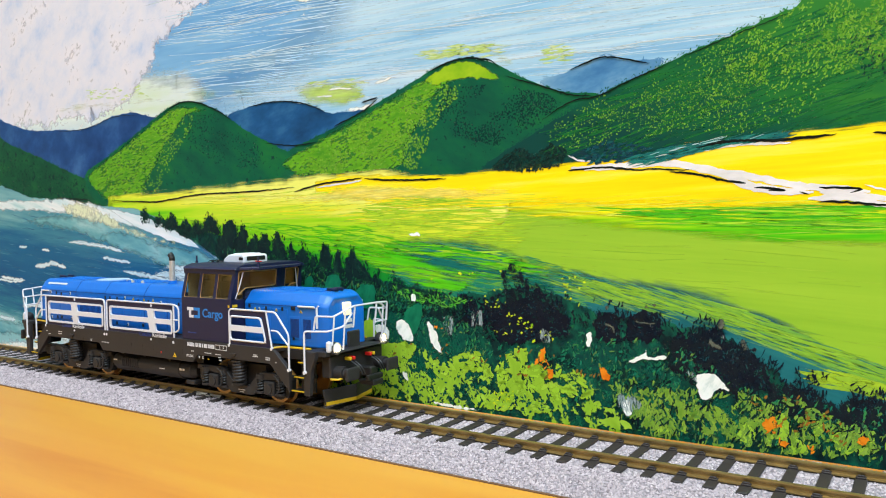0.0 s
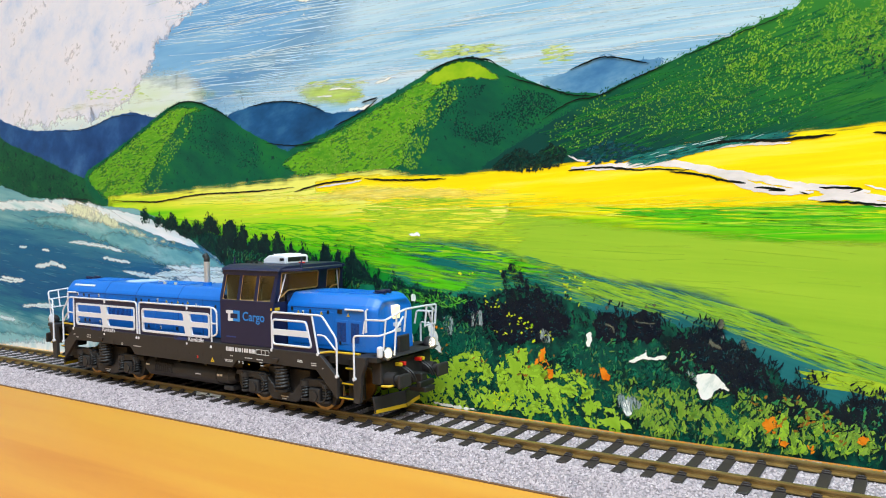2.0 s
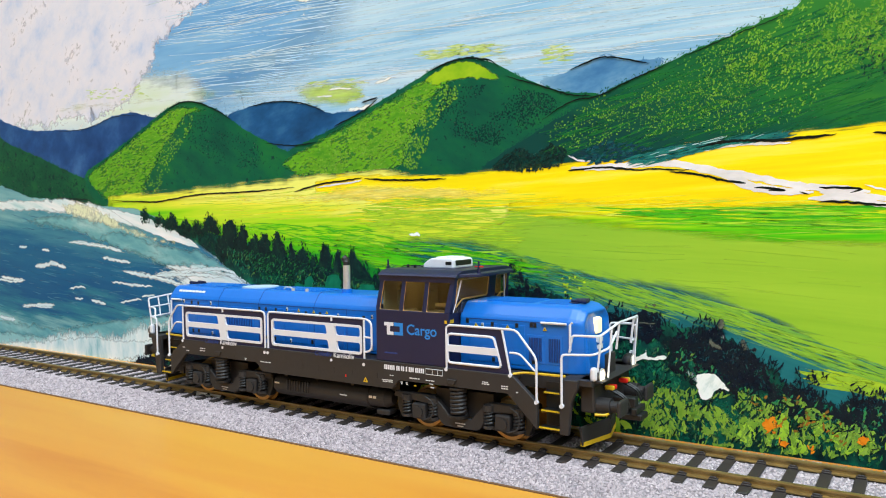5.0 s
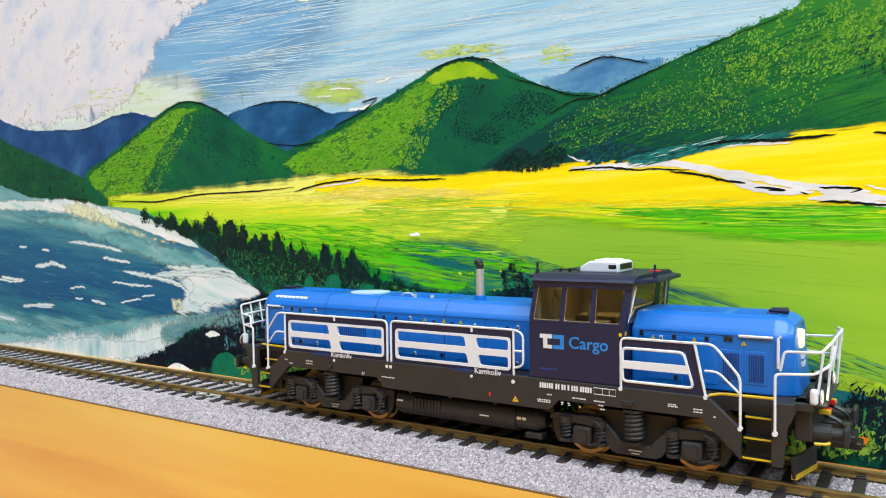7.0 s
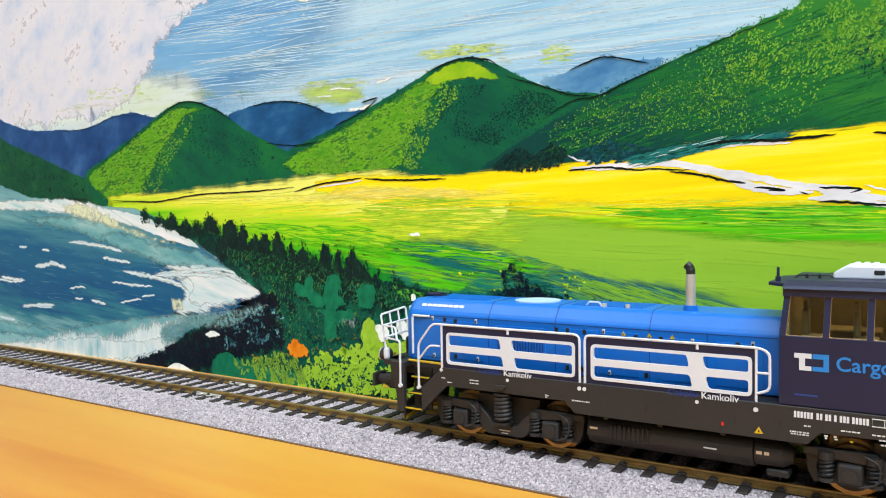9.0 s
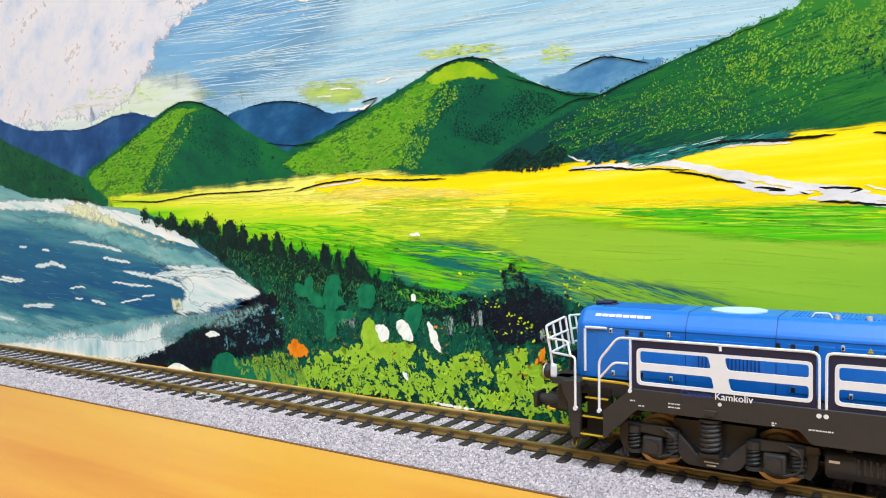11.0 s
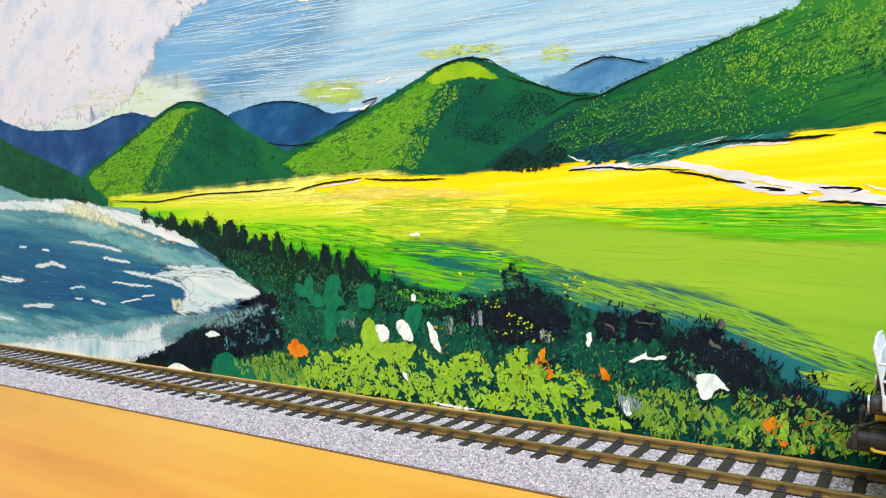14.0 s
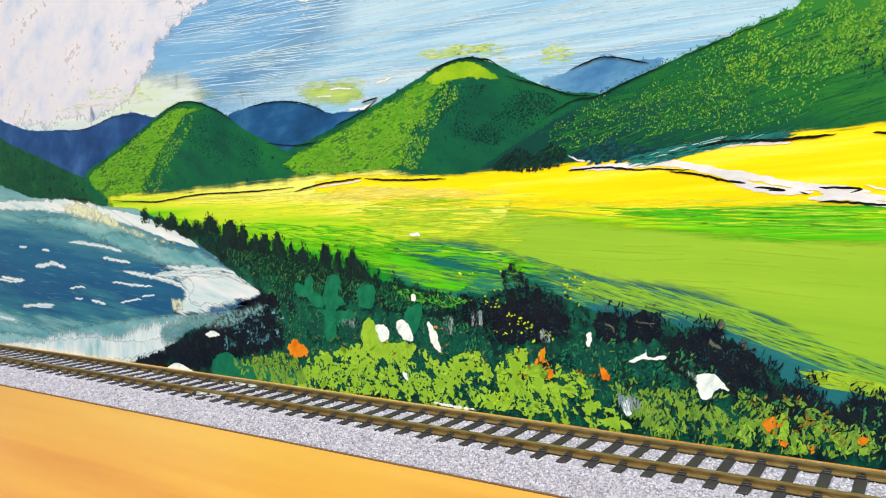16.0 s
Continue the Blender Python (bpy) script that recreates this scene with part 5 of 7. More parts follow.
    patch("twig_brushwork", [(-11.6, 31.7), (-12.5, 40.5), (-9.5, 45.4), (-4.6, 45.9), (-0.9, 40.8), (4.6, 39.3), (9.1, 34.4), (10.9, 29.5), (-9.7, 28.3)], twig, 1.2, 2, feather=-2, core=0.5)
    patch("twig_brushwork", [(9.1, 30.2), (14.4, 33.0), (26.3, 33.5), (37.5, 33.3), (39.0, 29.5), (17.8, 24.9)], twig, 1.0, 2, feather=-2, core=0.42)
    patch("twig_brushwork", [(62.3, 13.2), (66.4, 18.0), (73.0, 18.0), (80.6, 15.2), (91.1, 16.3), (94.8, 12.7), (94.9, 1.9), (76.9, 3.5), (63.7, 6.0)], twig, 1.4, 3, feather=-3, core=0.66)
    patch("twig_brushwork", [(35.9, 24.6), (48.1, 30.0), (59.6, 26.3), (67.7, 19.6), (62.3, 8.8), (46.6, 10.0), (37.4, 16.8)], twig, 1.4, 3, feather=-3, core=0.55)
    for i, (reg, cnt) in enumerate(zip(dark_at, (120, 0, 60, 110, 300, 60))):
        daubs("dark_clump", reg, cnt * 2 + 1, 1.6, 0.8, deep, 60, 60, 60 + i, clump=0.3, clump_size=4)
        daubs("clump_glint", reg, cnt // 2 + 1, 1.3, 0.4, glints, 60, 60, 160 + i, clump=0.5, clump_size=5)
    bud = paint("bud_paint", [(0.0, srgb(40, 46, 48)), (1.0, srgb(110, 112, 96))], (300, 600), 70, soft=0.4)
    for pts, w in (([(52.9, 31.5), (53.6, 29.6), (53.2, 28.1)], 2.0), ([(58.4, 26.5), (59.3, 24.5), (59.0, 23.0)], 1.4), ([(61.6, 24.6), (61.9, 22.8)], 1.6), ([(22.0, 33.6), (22.3, 31.7)], 1.6), ([(35.9, 34.9), (36.1, 33.2)], 1.6), ([(33.7, 34.2), (33.4, 32.6)], 1.2), ([(50.3, 25.6), (52.2, 23.9), (53.9, 23.2)], 1.4), ([(21.2, 28.1), (23.8, 26.9), (24.3, 25.0)], 0.9), ([(29.9, 29.2), (32.8, 28.8), (36.7, 29.3)], 0.7)):
        stroke("bud", pts, w, bud, 0.4, dry=0.5)
    daubs("glint", [(-141.9, 21.0), (-104.6, 26.3), (-102.1, 14.7), (-135.9, 7.8)], 150, 2.2, 1.0, daub_paint("glint_dabs", [srgb(120, 176, 180), srgb(30, 70, 84), srgb(70, 120, 134), srgb(20, 54, 66)]), 60, 60, 69, clump=0.5, clump_size=4)
    sprig = daub_paint("sprig_dabs", [srgb(12, 92, 74), srgb(24, 120, 90), srgb(60, 134, 70), srgb(16, 70, 66), srgb(112, 150, 60)])
    for k, (reg, cnt) in enumerate((([(9.0, 22.6), (39.0, 24.8), (61.0, 13.1), (91.2, 12.3), (91.2, 1.4), (56.8, -0.9), (26.1, -2.0), (5.3, 8.8)], 620), ([(-110.8, 27.0), (-72.3, 26.8), (-30.2, 27.2), (-13.7, 21.0), (-15.8, 11.9), (-52.9, 16.3), (-99.8, 6.4)], 420), ([(-141.3, 50.5), (-104.5, 42.2), (-62.1, 36.2), (-30.1, 29.9), (-67.2, 28.1), (-105.0, 27.3), (-122.6, 37.4)], 420))):
        daubs("sprig", reg, cnt, 2.0, 0.55, sprig, 62, 32, 300 + k, clump=0.35, clump_size=6)
    daubs("sprig", [(9.1, 36.1), (26.3, 34.3), (49.6, 31.6), (67.7, 21.1), (91.1, 16.3), (91.2, 10.9), (70.4, 14.1), (56.8, 23.1), (34.3, 29.2), (10.9, 29.5)], 260, 2.2, 0.45, deep, 75, 25, 310, clump=0.4, clump_size=6)
    daubs("sprig", [(-54.8, 36.4), (-38.8, 34.2), (-21.7, 33.0), (-30.1, 29.9), (-47.9, 31.9)], 120, 2.4, 0.4, daub_paint("edge_grass", [srgb(60, 170, 40), srgb(110, 190, 60), srgb(20, 90, 50)]), -30, 40, 311)
    for pts in (([(-98.1, 35.6), (-96.1, 36.7), (-93.4, 35.5), (-93.1, 37.8), (-90.0, 39.0), (-87.9, 37.0), (-88.5, 34.3), (-85.3, 32.3), (-82.7, 29.4), (-84.9, 26.6), (-89.2, 27.4), (-92.2, 30.0), (-96.9, 30.8)], [(-83.3, 36.5), (-81.1, 39.2), (-77.9, 40.3), (-75.6, 38.3), (-75.2, 35.1), (-76.3, 32.7), (-74.3, 30.7), (-72.8, 28.8), (-76.4, 27.6), (-78.0, 25.3), (-78.3, 16.4), (-83.1, 15.0), (-84.5, 22.1), (-83.3, 27.3), (-84.8, 30.3)], [(-69.6, 33.9), (-67.0, 36.4), (-64.0, 37.1), (-61.4, 36.6), (-59.9, 34.3), (-60.8, 30.4), (-62.3, 27.7), (-67.2, 27.5), (-69.2, 29.0), (-68.2, 31.4)]) + ([(-88.1, 27.0), (-77.5, 27.0), (-71.0, 27.9), (-70.3, 23.9), (-77.6, 21.5), (-84.2, 24.2)], [(-48.0, 29.0), (-42.2, 31.2), (-40.7, 27.5), (-43.5, 20.8), (-47.7, 18.6), (-49.2, 24.2)])):
        patch("jade_leaf", pts, jade, 0.5, 0.9, 0.5, feather=-0.9)
    veil = paint("spray_veil", [(0.0, srgb(90, 140, 140)), (0.5, srgb(140, 180, 180)), (1.0, srgb(196, 214, 212))], (150, 110), 25, 0.3, 0.7, detail=6, soft=0.4)
    patch("spray_veil", [(-170.3, 19.4), (-145.6, 25.3), (-126.1, 27.4), (-110.7, 30.2), (-107.9, 26.1), (-123.2, 18.7), (-136.1, 14.5), (-156.3, 13.1), (-170.9, 4.9), (-178.2, 9.2)], veil, 1.0, 3, feather=-3, core=0.46)
    patch("jade_bush", [(-143.3, 2.6), (-138.5, 7.1), (-131.1, 6.4), (-123.3, 4.4), (-105.3, 3.8), (-92.6, 1.8), (-94.1, -3.6), (-114.4, -4.4), (-141.2, -3.6)], jade, 1.2, 1.3, feather=-0.9)
    patch("lime_foliage", [(-95.6, 4.6), (-88.6, 10.5), (-77.8, 14.0), (-67.5, 17.2), (-55.2, 17.7), (-43.6, 17.9), (-32.6, 12.3), (-30.5, 8.8), (-32.9, -5.4), (-68.0, -5.2), (-100.2, -6.4)], fresh, 1.4, 2.2, feather=-1.6, core=0.6)
    patch("lime_foliage", [(-67.5, 17.2), (-66.3, 23.6), (-62.3, 25.4), (-60.4, 22.6), (-55.2, 18.0), (-55.3, 13.2), (-65.1, 12.4)], fresh, 0.9, 1.6, feather=-0.8, core=0.9)
    patch("lime_foliage", [(-34.8, 11.1), (-26.1, 16.5), (-20.9, 17.3), (-19.9, 11.6), (-11.8, 17.3), (-4.0, 21.7), (-0.2, 15.1), (9.0, 15.9), (17.7, 11.7), (22.0, 5.6), (27.8, 3.0), (30.2, -6.3), (7.0, -6.3), (-14.1, -6.1), (-35.0, -5.7)], fresh, 1.4, 2.2, feather=-1.8, core=0.5)
    for pts in ([(-16.3, 4.7), (-9.0, 2.9), (-7.7, -1.0), (-17.6, -1.1)], [(19.4, 0.4), (26.1, 2.0), (29.4, -1.6), (19.4, -2.3)], [(58.2, 4.1), (60.3, 4.8), (63.0, 1.8), (61.0, -0.6), (57.5, -0.5)], [(65.3, 4.8), (68.4, 8.4), (70.4, 6.2), (72.4, 2.8), (74.6, -1.2), (69.8, -2.2), (67.8, 1.5), (64.4, -2.0)], [(78.7, 3.7), (81.9, 4.9), (84.9, 1.1), (82.5, -0.4), (80.0, 1.1)], [(84.9, 1.8), (87.3, 2.9), (88.5, 5.8), (89.3, 4.5), (87.7, 0.2), (85.3, 0.2)], [(75.2, 4.7), (77.5, 7.5), (77.9, 4.3), (76.0, 2.6)], [(35.8, 1.7), (39.0, 2.9), (40.5, -0.9), (36.6, -1.9)]):
        patch("lime_foliage", pts, fresh, 0.8, 1.4, 0.6, feather=-0.7, core=0.95)
    leaf_tufts("lime_foliage", [(-92.8, 7.0), (-67.5, 16.2), (-43.6, 17.0), (-30.4, 10.6), (-19.8, 17.0), (-4.0, 20.8), (17.7, 11.7), (27.8, 0.6), (-14.0, -0.7), (-93.0, -1.4)], 95, 3.6, lime, 71, 0.4, 7)
    patch("dim_foliage", [(27.8, 9.5), (39.0, 12.3), (46.6, 10.0), (55.3, 8.0), (56.1, 2.0), (48.1, -1.4), (29.4, -0.8)], olive, 1.2, 2, feather=-1.6, core=0.52)
    patch("dim_foliage", [(55.3, 12.5), (60.9, 14.6), (65.1, 9.1), (73.0, 10.1), (79.4, 6.6), (87.9, 7.8), (91.2, 1.4), (75.6, 0.4), (58.2, -0.7)], olive, 1.2, 2, feather=-2, core=0.4)
    patch("dim_foliage", [(-123.7, 4.3), (-111.4, 9.7), (-96.9, 9.8), (-93.0, -1.4), (-114.8, -4.1)], olive, 1.2, 2, feather=-1.4, core=0.45)
    leaf_tufts("dim_foliage", [(23.0, 10.7), (36.0, 13.6), (49.6, 10.4), (55.4, 3.6), (61.0, -0.1), (56.8, -3.8), (26.2, -2.7)], 40, 2.4, dim, 74, 0.5, 6)
    leaf_tufts("dim_foliage", [(62.4, 11.8), (73.0, 11.6), (83.1, 5.8), (90.3, 5.4), (90.3, 1.3), (78.2, 0.9), (63.8, 4.7)], 26, 2.4, dim, 76, 0.5, 7)
    leaf_tufts("lime_foliage", [(-136.0, 3.3), (-99.4, 8.6), (-92.4, 7.1), (-94.0, 0.6), (-123.5, -1.2)], 34, 2.6, dim, 77)
    daubs("grass_brushwork", [(23.0, 10.7), (49.6, 11.9), (70.4, 9.9), (91.2, 5.6), (91.3, -0.6), (56.8, -3.0), (26.2, -2.7)], 420, 2.6, 0.6, dim, 72, 22, 178, clump=0.45, clump_size=6)
    daubs("grass_brushwork", [(23.0, 17.2), (49.6, 11.9), (70.4, 9.9), (91.2, 5.6), (91.3, -0.6), (56.8, -3.0), (26.2, -2.7)], 200, 2.8, 0.6, hedge, 72, 22, 179, clump=0.42, clump_size=5)
    daubs("gap_shade", [(-92.4, 7.1), (-38.9, 11.8), (-9.7, 5.5), (24.6, -0.5), (26.2, -3.5), (-39.2, -3.3), (-92.7, -3.4)], 420, 1.7, 0.6, daub_paint("gap_dabs", [srgb(10, 36, 36), srgb(8, 74, 62), srgb(18, 92, 66)]), 55, 60, 78)
    acid_at = (([(-20.4, 34.9), (-11.3, 37.9), (-9.4, 31.9), (-15.4, 29.8), (-19.4, 32.3)], 12), ([(-15.5, 23.6), (-9.4, 30.1), (1.9, 25.6), (9.2, 22.7), (-1.9, 21.1)], 34), ([(8.4, 41.1), (16.4, 41.3), (15.4, 32.2), (10.2, 32.0)], 12), ([(-16.7, 3.9), (-7.8, 5.4), (-6.9, 0.6), (-15.8, -0.1)], 30), ([(-52.2, 37.5), (-9.3, 42.3), (-17.2, 43.9)], 6))
    for i, (reg, cnt) in enumerate(acid_at):
        daubs("acid_foliage", reg, cnt, 1.15, 0.65, acid, 30, 60, 80 + i)
    orange_at = (([(-100.7, 12.3), (-95.0, 14.8), (-92.0, 12.3), (-93.8, 8.6), (-99.4, 9.0)], 22), ([(19.6, 14.9), (23.8, 15.7), (23.8, 12.7), (20.5, 12.9)], 12), ([(63.1, 5.3), (67.1, 7.3), (68.5, 4.6), (65.1, 1.6)], 22), ([(67.1, 1.5), (70.5, 1.2), (69.8, -1.1)], 9), ([(83.7, 3.8), (86.7, 4.7), (86.7, 2.2)], 9), ([(0.9, 17.8), (3.7, 15.5), (4.6, 12.2), (0.9, 14.4)], 12), ([(73.7, 0.3), (75.9, 1.3), (75.6, -2.3)], 8), ([(-121.6, 7.8), (-115.5, 7.7), (-118.6, 4.8)], 5), ([(-37.6, 24.0), (-33.2, 23.4), (-34.3, 21.1)], 5))
    for i, (reg, cnt) in enumerate(orange_at):
        daubs("orange_flower", reg, max(3, cnt // 2), 1.5, 0.7, orange, 60, 50, 90 + i)
    poppy = paint("poppy_paint", [(0.0, srgb(214, 104, 16)), (0.5, srgb(236, 132, 20)), (1.0, srgb(244, 156, 44))], (200, 260), 50, 0.3, 0.7, soft=0.12)
    for pts in ([(-102.5, 12.1), (-98.4, 15.8), (-95.7, 14.3), (-92.9, 13.2), (-91.9, 9.6), (-97.0, 7.5), (-100.9, 9.2)], [(63.2, 4.2), (64.8, 6.8), (67.2, 6.8), (67.0, 4.1), (64.8, 2.4)], [(19.5, 14.9), (21.8, 15.4), (23.9, 13.3), (22.2, 11.5), (20.1, 12.3)], [(67.2, 0.6), (69.4, 1.5), (70.4, -0.3), (68.3, -1.2)], [(85.3, 4.4), (87.2, 5.2), (88.1, 3.7), (86.5, 2.3)], [(1.7, 19.0), (3.5, 19.9), (3.1, 16.4), (-0.3, 13.7), (-0.6, 16.1)], [(3.8, 13.8), (6.0, 13.3), (5.3, 10.1), (3.4, 11.3)]):
        patch("orange_flower", pts, poppy, 0.9, 1.2, 0.5, feather=-0.7, core=0.9)
    amber_at = [(-90.8, 16.6), (-77.3, 18.5), (-38.8, 19.3), (9.1, 17.7), (23.0, 12.3), (1.8, 8.5), (-19.7, 13.5), (-88.2, 11.6)]
    daubs("amber_foliage", amber_at, 46, 1.8, 0.6, amber, 60, 40, 110)
    daubs("amber_foliage", [(59.6, 11.5), (73.0, 13.0), (85.5, 6.2), (83.1, 1.6), (67.8, 3.7)], 34, 1.9, 0.6, amber, 60, 40, 111)
    blossoms = (([(-52.0, 24.5), (-48.2, 25.1), (-45.5, 22.2), (-44.7, 18.1), (-48.3, 18.2), (-51.1, 20.7)], [(-39.6, 25.2), (-36.9, 24.1), (-34.8, 19.6), (-33.6, 15.0), (-36.2, 16.1), (-38.3, 19.3)], [(47.0, 15.5), (51.4, 16.7), (55.1, 13.7), (55.4, 12.0), (52.8, 12.3), (50.5, 9.3), (48.2, 9.6)], [(28.3, 17.7), (32.8, 20.9), (33.8, 22.6), (34.4, 19.8), (39.1, 20.5), (39.1, 19.2), (32.8, 18.4), (29.9, 17.5)], [(15.9, 24.8), (17.6, 25.3), (18.0, 22.5), (16.2, 20.9)], [(-60.6, 22.6), (-55.3, 22.3), (-54.9, 18.1), (-58.3, 16.7)], [(-172.2, -2.3), (-164.1, 0.3), (-153.0, -2.9), (-154.8, -5.0), (-170.8, -5.1)]) + ([(26.3, 6.2), (28.6, 7.1), (29.5, 2.6), (27.2, 2.6)], [(-45.8, 33.5), (-43.9, 34.0), (-43.5, 31.7), (-45.3, 31.3)], [(-46.0, 54.3), (-41.5, 54.2), (-41.5, 52.9), (-45.6, 53.1)], [(-49.5, 8.0), (-47.6, 7.2), (-47.2, 4.6), (-49.1, 5.5)], [(-146.9, 13.8), (-142.1, 15.5), (-138.3, 13.5), (-144.9, 12.1)], [(-39.1, -1.0), (-30.4, -1.1), (-19.9, -1.7), (-21.9, -2.5), (-32.6, -2.5)]))
    for pts in blossoms:
        patch("white_blossom", pts, white, 0.5, 1.2, 0.5, feather=-0.5)
    mist_at = (([(-23.1, 30.3), (-17.4, 30.6), (-17.1, 24.4), (-22.6, 23.7)], 44), ([(0.1, 25.5), (5.6, 25.5), (5.9, 20.8), (0.9, 20.1)], 40), ([(42.9, 17.4), (48.2, 17.1), (48.2, 11.8), (45.9, 13.1)], 40), ([(23.8, 7.5), (27.9, 9.6), (34.4, 6.3), (29.5, 2.1), (24.6, 3.6)], 44), ([(-77.2, 24.6), (-67.0, 25.2), (-67.1, 20.2), (-76.0, 20.6)], 26), ([(-34.2, 27.9), (-27.8, 27.4), (-29.0, 20.0), (-33.3, 20.6)], 30), ([(9.1, 7.6), (13.0, 8.0), (12.6, 5.4)], 12), ([(49.7, 28.6), (55.4, 27.5), (54.0, 24.1)], 18), ([(30.5, 29.8), (36.0, 29.3), (36.0, 26.2)], 14))
    veil = paint("dry_veil", [(0.0, srgb(120, 140, 142)), (1.0, srgb(196, 204, 202))], (520, 90), 8, 0.35, 0.65, detail=4, soft=0.2)
    for reg, cnt in mist_at:
        patch("dry_brush", reg, veil, 0.6, 1.5, 0.6, feather=-1.6, core=min(0.46, 0.25 + cnt / 160))


paint_sky()
paint_hills()
paint_fields()
paint_ink()
paint_lake()
paint_bushes()


def build_edge_strip():
    ob = link("wood_strip", box(bmesh.new(), -500, 325, 16.9, 18.9, -3.4, -2.3, 0.2, 1), MAT["edge"])
    tagged(ob, "thin varnished wooden strip at the foot of the painting", "trim")


build_edge_strip()

# ---- locomotive: x forward, rail top z = 0, built symmetric about its middle ----
MAT.update(
    blue=plain("blue_enamel", srgb(6, 101, 190), 0.36, 0, 0.06, 500, 0.03, 0.0),
    # darkened copy of the blue: shade of seams and louvres as colour
    seam=plain("shaded_blue", srgb(8, 48, 110), 0.6, 0, 0.06, 500, 0.03, 0.0),
    fan=plain("pale_blue_cover", srgb(176, 196, 214), 0.45, 0, 0.06, 500, 0.03, 0.0),
    navy=plain("navy_enamel", srgb(16, 21, 58), 0.5, 0, 0.08, 500, 0.03, 0.0),
    grey=plain("dark_grey_plastic", srgb(38, 35, 36), 0.6, 0, 0.15, 700, 0.08),
    black=plain("black_plastic", srgb(19, 19, 21), 0.5, 0, 0.15, 700, 0.08),
    white=plain("white_enamel", srgb(214, 214, 222), 0.4, 0, 0.03, 500, 0.02),
    yellow=plain("yellow_mark", srgb(206, 168, 24), 0.5, 0, 0.1, 500, 0.02),
    red=plain("red_plastic", srgb(205, 30, 24), 0.4),
    bronze=plain("wheel_tread", srgb(184, 146, 88), 0.4, 0.5, 0.2, 600, 0.05),
    silver=plain("bare_metal", srgb(205, 202, 198), 0.35, 0.45, 0.1, 900, 0.05),
    seat=plain("tan_cab_trim", srgb(124, 112, 84), 0.7, 0, 0.2, 500),
    print_grey=plain("pale_print", srgb(206, 208, 210), 0.5),
    print_blue=plain("blue_print", srgb(28, 124, 206), 0.5),
    print_dim=plain("deep_blue_print", srgb(24, 54, 122), 0.5),
    lamp=plain("headlight_glow", srgb(255, 244, 214), 0.3, glow=srgb(255, 236, 190), glow_power=7),
    tail=plain("tail_lens", srgb(210, 16, 30), 0.3, glow=srgb(255, 20, 40), glow_power=0.9),
    # own emission imitates the headlight's warm halo on its reflector
    reflector=plain("reflector_halo_glow", srgb(250, 214, 140), 0.3, glow=srgb(255, 196, 96), glow_power=1.3),
    topglow=plain("warm_lens", srgb(250, 232, 180), 0.3, glow=srgb(255, 226, 160), glow_power=1.1),
    cablight=plain("cab_lamp_glow", srgb(255, 220, 140), 0.4, glow=srgb(255, 222, 160), glow_power=7),
)


def glass(name):
    m, n, l, b = nodes_of(name)
    b.inputs["Base Color"].default_value = srgb(214, 208, 180)
    b.inputs["Transmission Weight"].default_value = 1.0
    b.inputs["Roughness"].default_value, b.inputs["IOR"].default_value = 0.03, 1.2
    return m


MAT["glass"] = glass("cab_glass")

LOCO = thing("locomotive", Matrix.Identity(4), "blue and navy model diesel shunter with white railings on the track", "locomotive")


def lp(name, bm, mat, parent=None, label="", smooth=False):
    return part(name, bm, MAT[mat], parent or LOCO, label, smooth)


def hood(x0, x1, parent_name, label):
    """A bonnet with chamfered shoulders, its far end rounded off."""
    bm = bmesh.new()
    prof = [(-10.2, 18.9), (-10.2, 31.9), (-9.6, 33.0), (-7.6, 35.6), (-6.6, 36.0), (6.6, 36.0), (7.6, 35.6), (9.6, 33.0), (10.2, 31.9), (10.2, 18.9)]
    end = x0 if abs(x0) > abs(x1) else x1
    inner = x1 if end == x0 else x0
    s = 1 if end > inner else -1
    stations = [(inner, 0.0, 1.0), (end - s * 2.4, 0.0, 1.0), (end - s * 1.5, 0.4, 0.965), (end - s * 0.5, 1.3, 0.89), (end, 2.4, 0.8)] if s < 0 else [(inner, 0.0, 1.0), (end - s * 5.0, 0.0, 1.0), (end - s * 3.0, 0.5, 0.95), (end - s * 1.2, 1.7, 0.85), (end, 3.2, 0.72)]
    rings = []
    for x, drop, k in stations:
        row = []
        for y, z in prof:
            lean = 0.0 if z < 19 else (z - 19) / 17 * 1.8 * s if x == end else 0.0
            row.append(bm.verts.new(Vector((x - lean, y * k, z - (drop if z > 33.5 else drop * 0.4 if z > 31 else 0))) * MM))
        rings.append(row)
    n = len(prof)
    for a, b in zip(rings, rings[1:]):
        for i in range(n):
            bm.faces.new((a[i], a[(i + 1) % n], b[(i + 1) % n], b[i]))
    bm.faces.new(rings[0])
    bm.faces.new(rings[-1][::-1])
    bmesh.ops.recalc_face_normals(bm, faces=bm.faces[:])
    sharp = [e for e in bm.edges if len(e.link_faces) == 2 and e.calc_face_angle() > 0.25]
    bmesh.ops.bevel(bm, geom=sharp, offset=0.45 * MM, segments=3, profile=0.5, affect="EDGES")
    return lp(parent_name, bm, "blue", label=label)


def groove(parent, pts, r=0.16, mat="seam", name="seam"):
    lp(name, tube(bmesh.new(), pts, r, 5), mat, parent)


def section(x, off=0.03):
    return [(x, -10.2 - off, 19), (x, -10.2 - off, 31.9), (x, -9.6 - off, 33.0 + off), (x, -7.6, 35.6 + off * 1.5), (x, -6.6, 36 + off), (x, 6.6, 36 + off), (x, 7.6, 35.6 + off), (x, 9.6, 33.0), (x, 10.2 + off, 31.9)]


def letters(text, height, at, mat, parent, name="lettering"):
    cu = bpy.data.curves.new("text", "FONT")
    cu.body, cu.size = text, height * MM
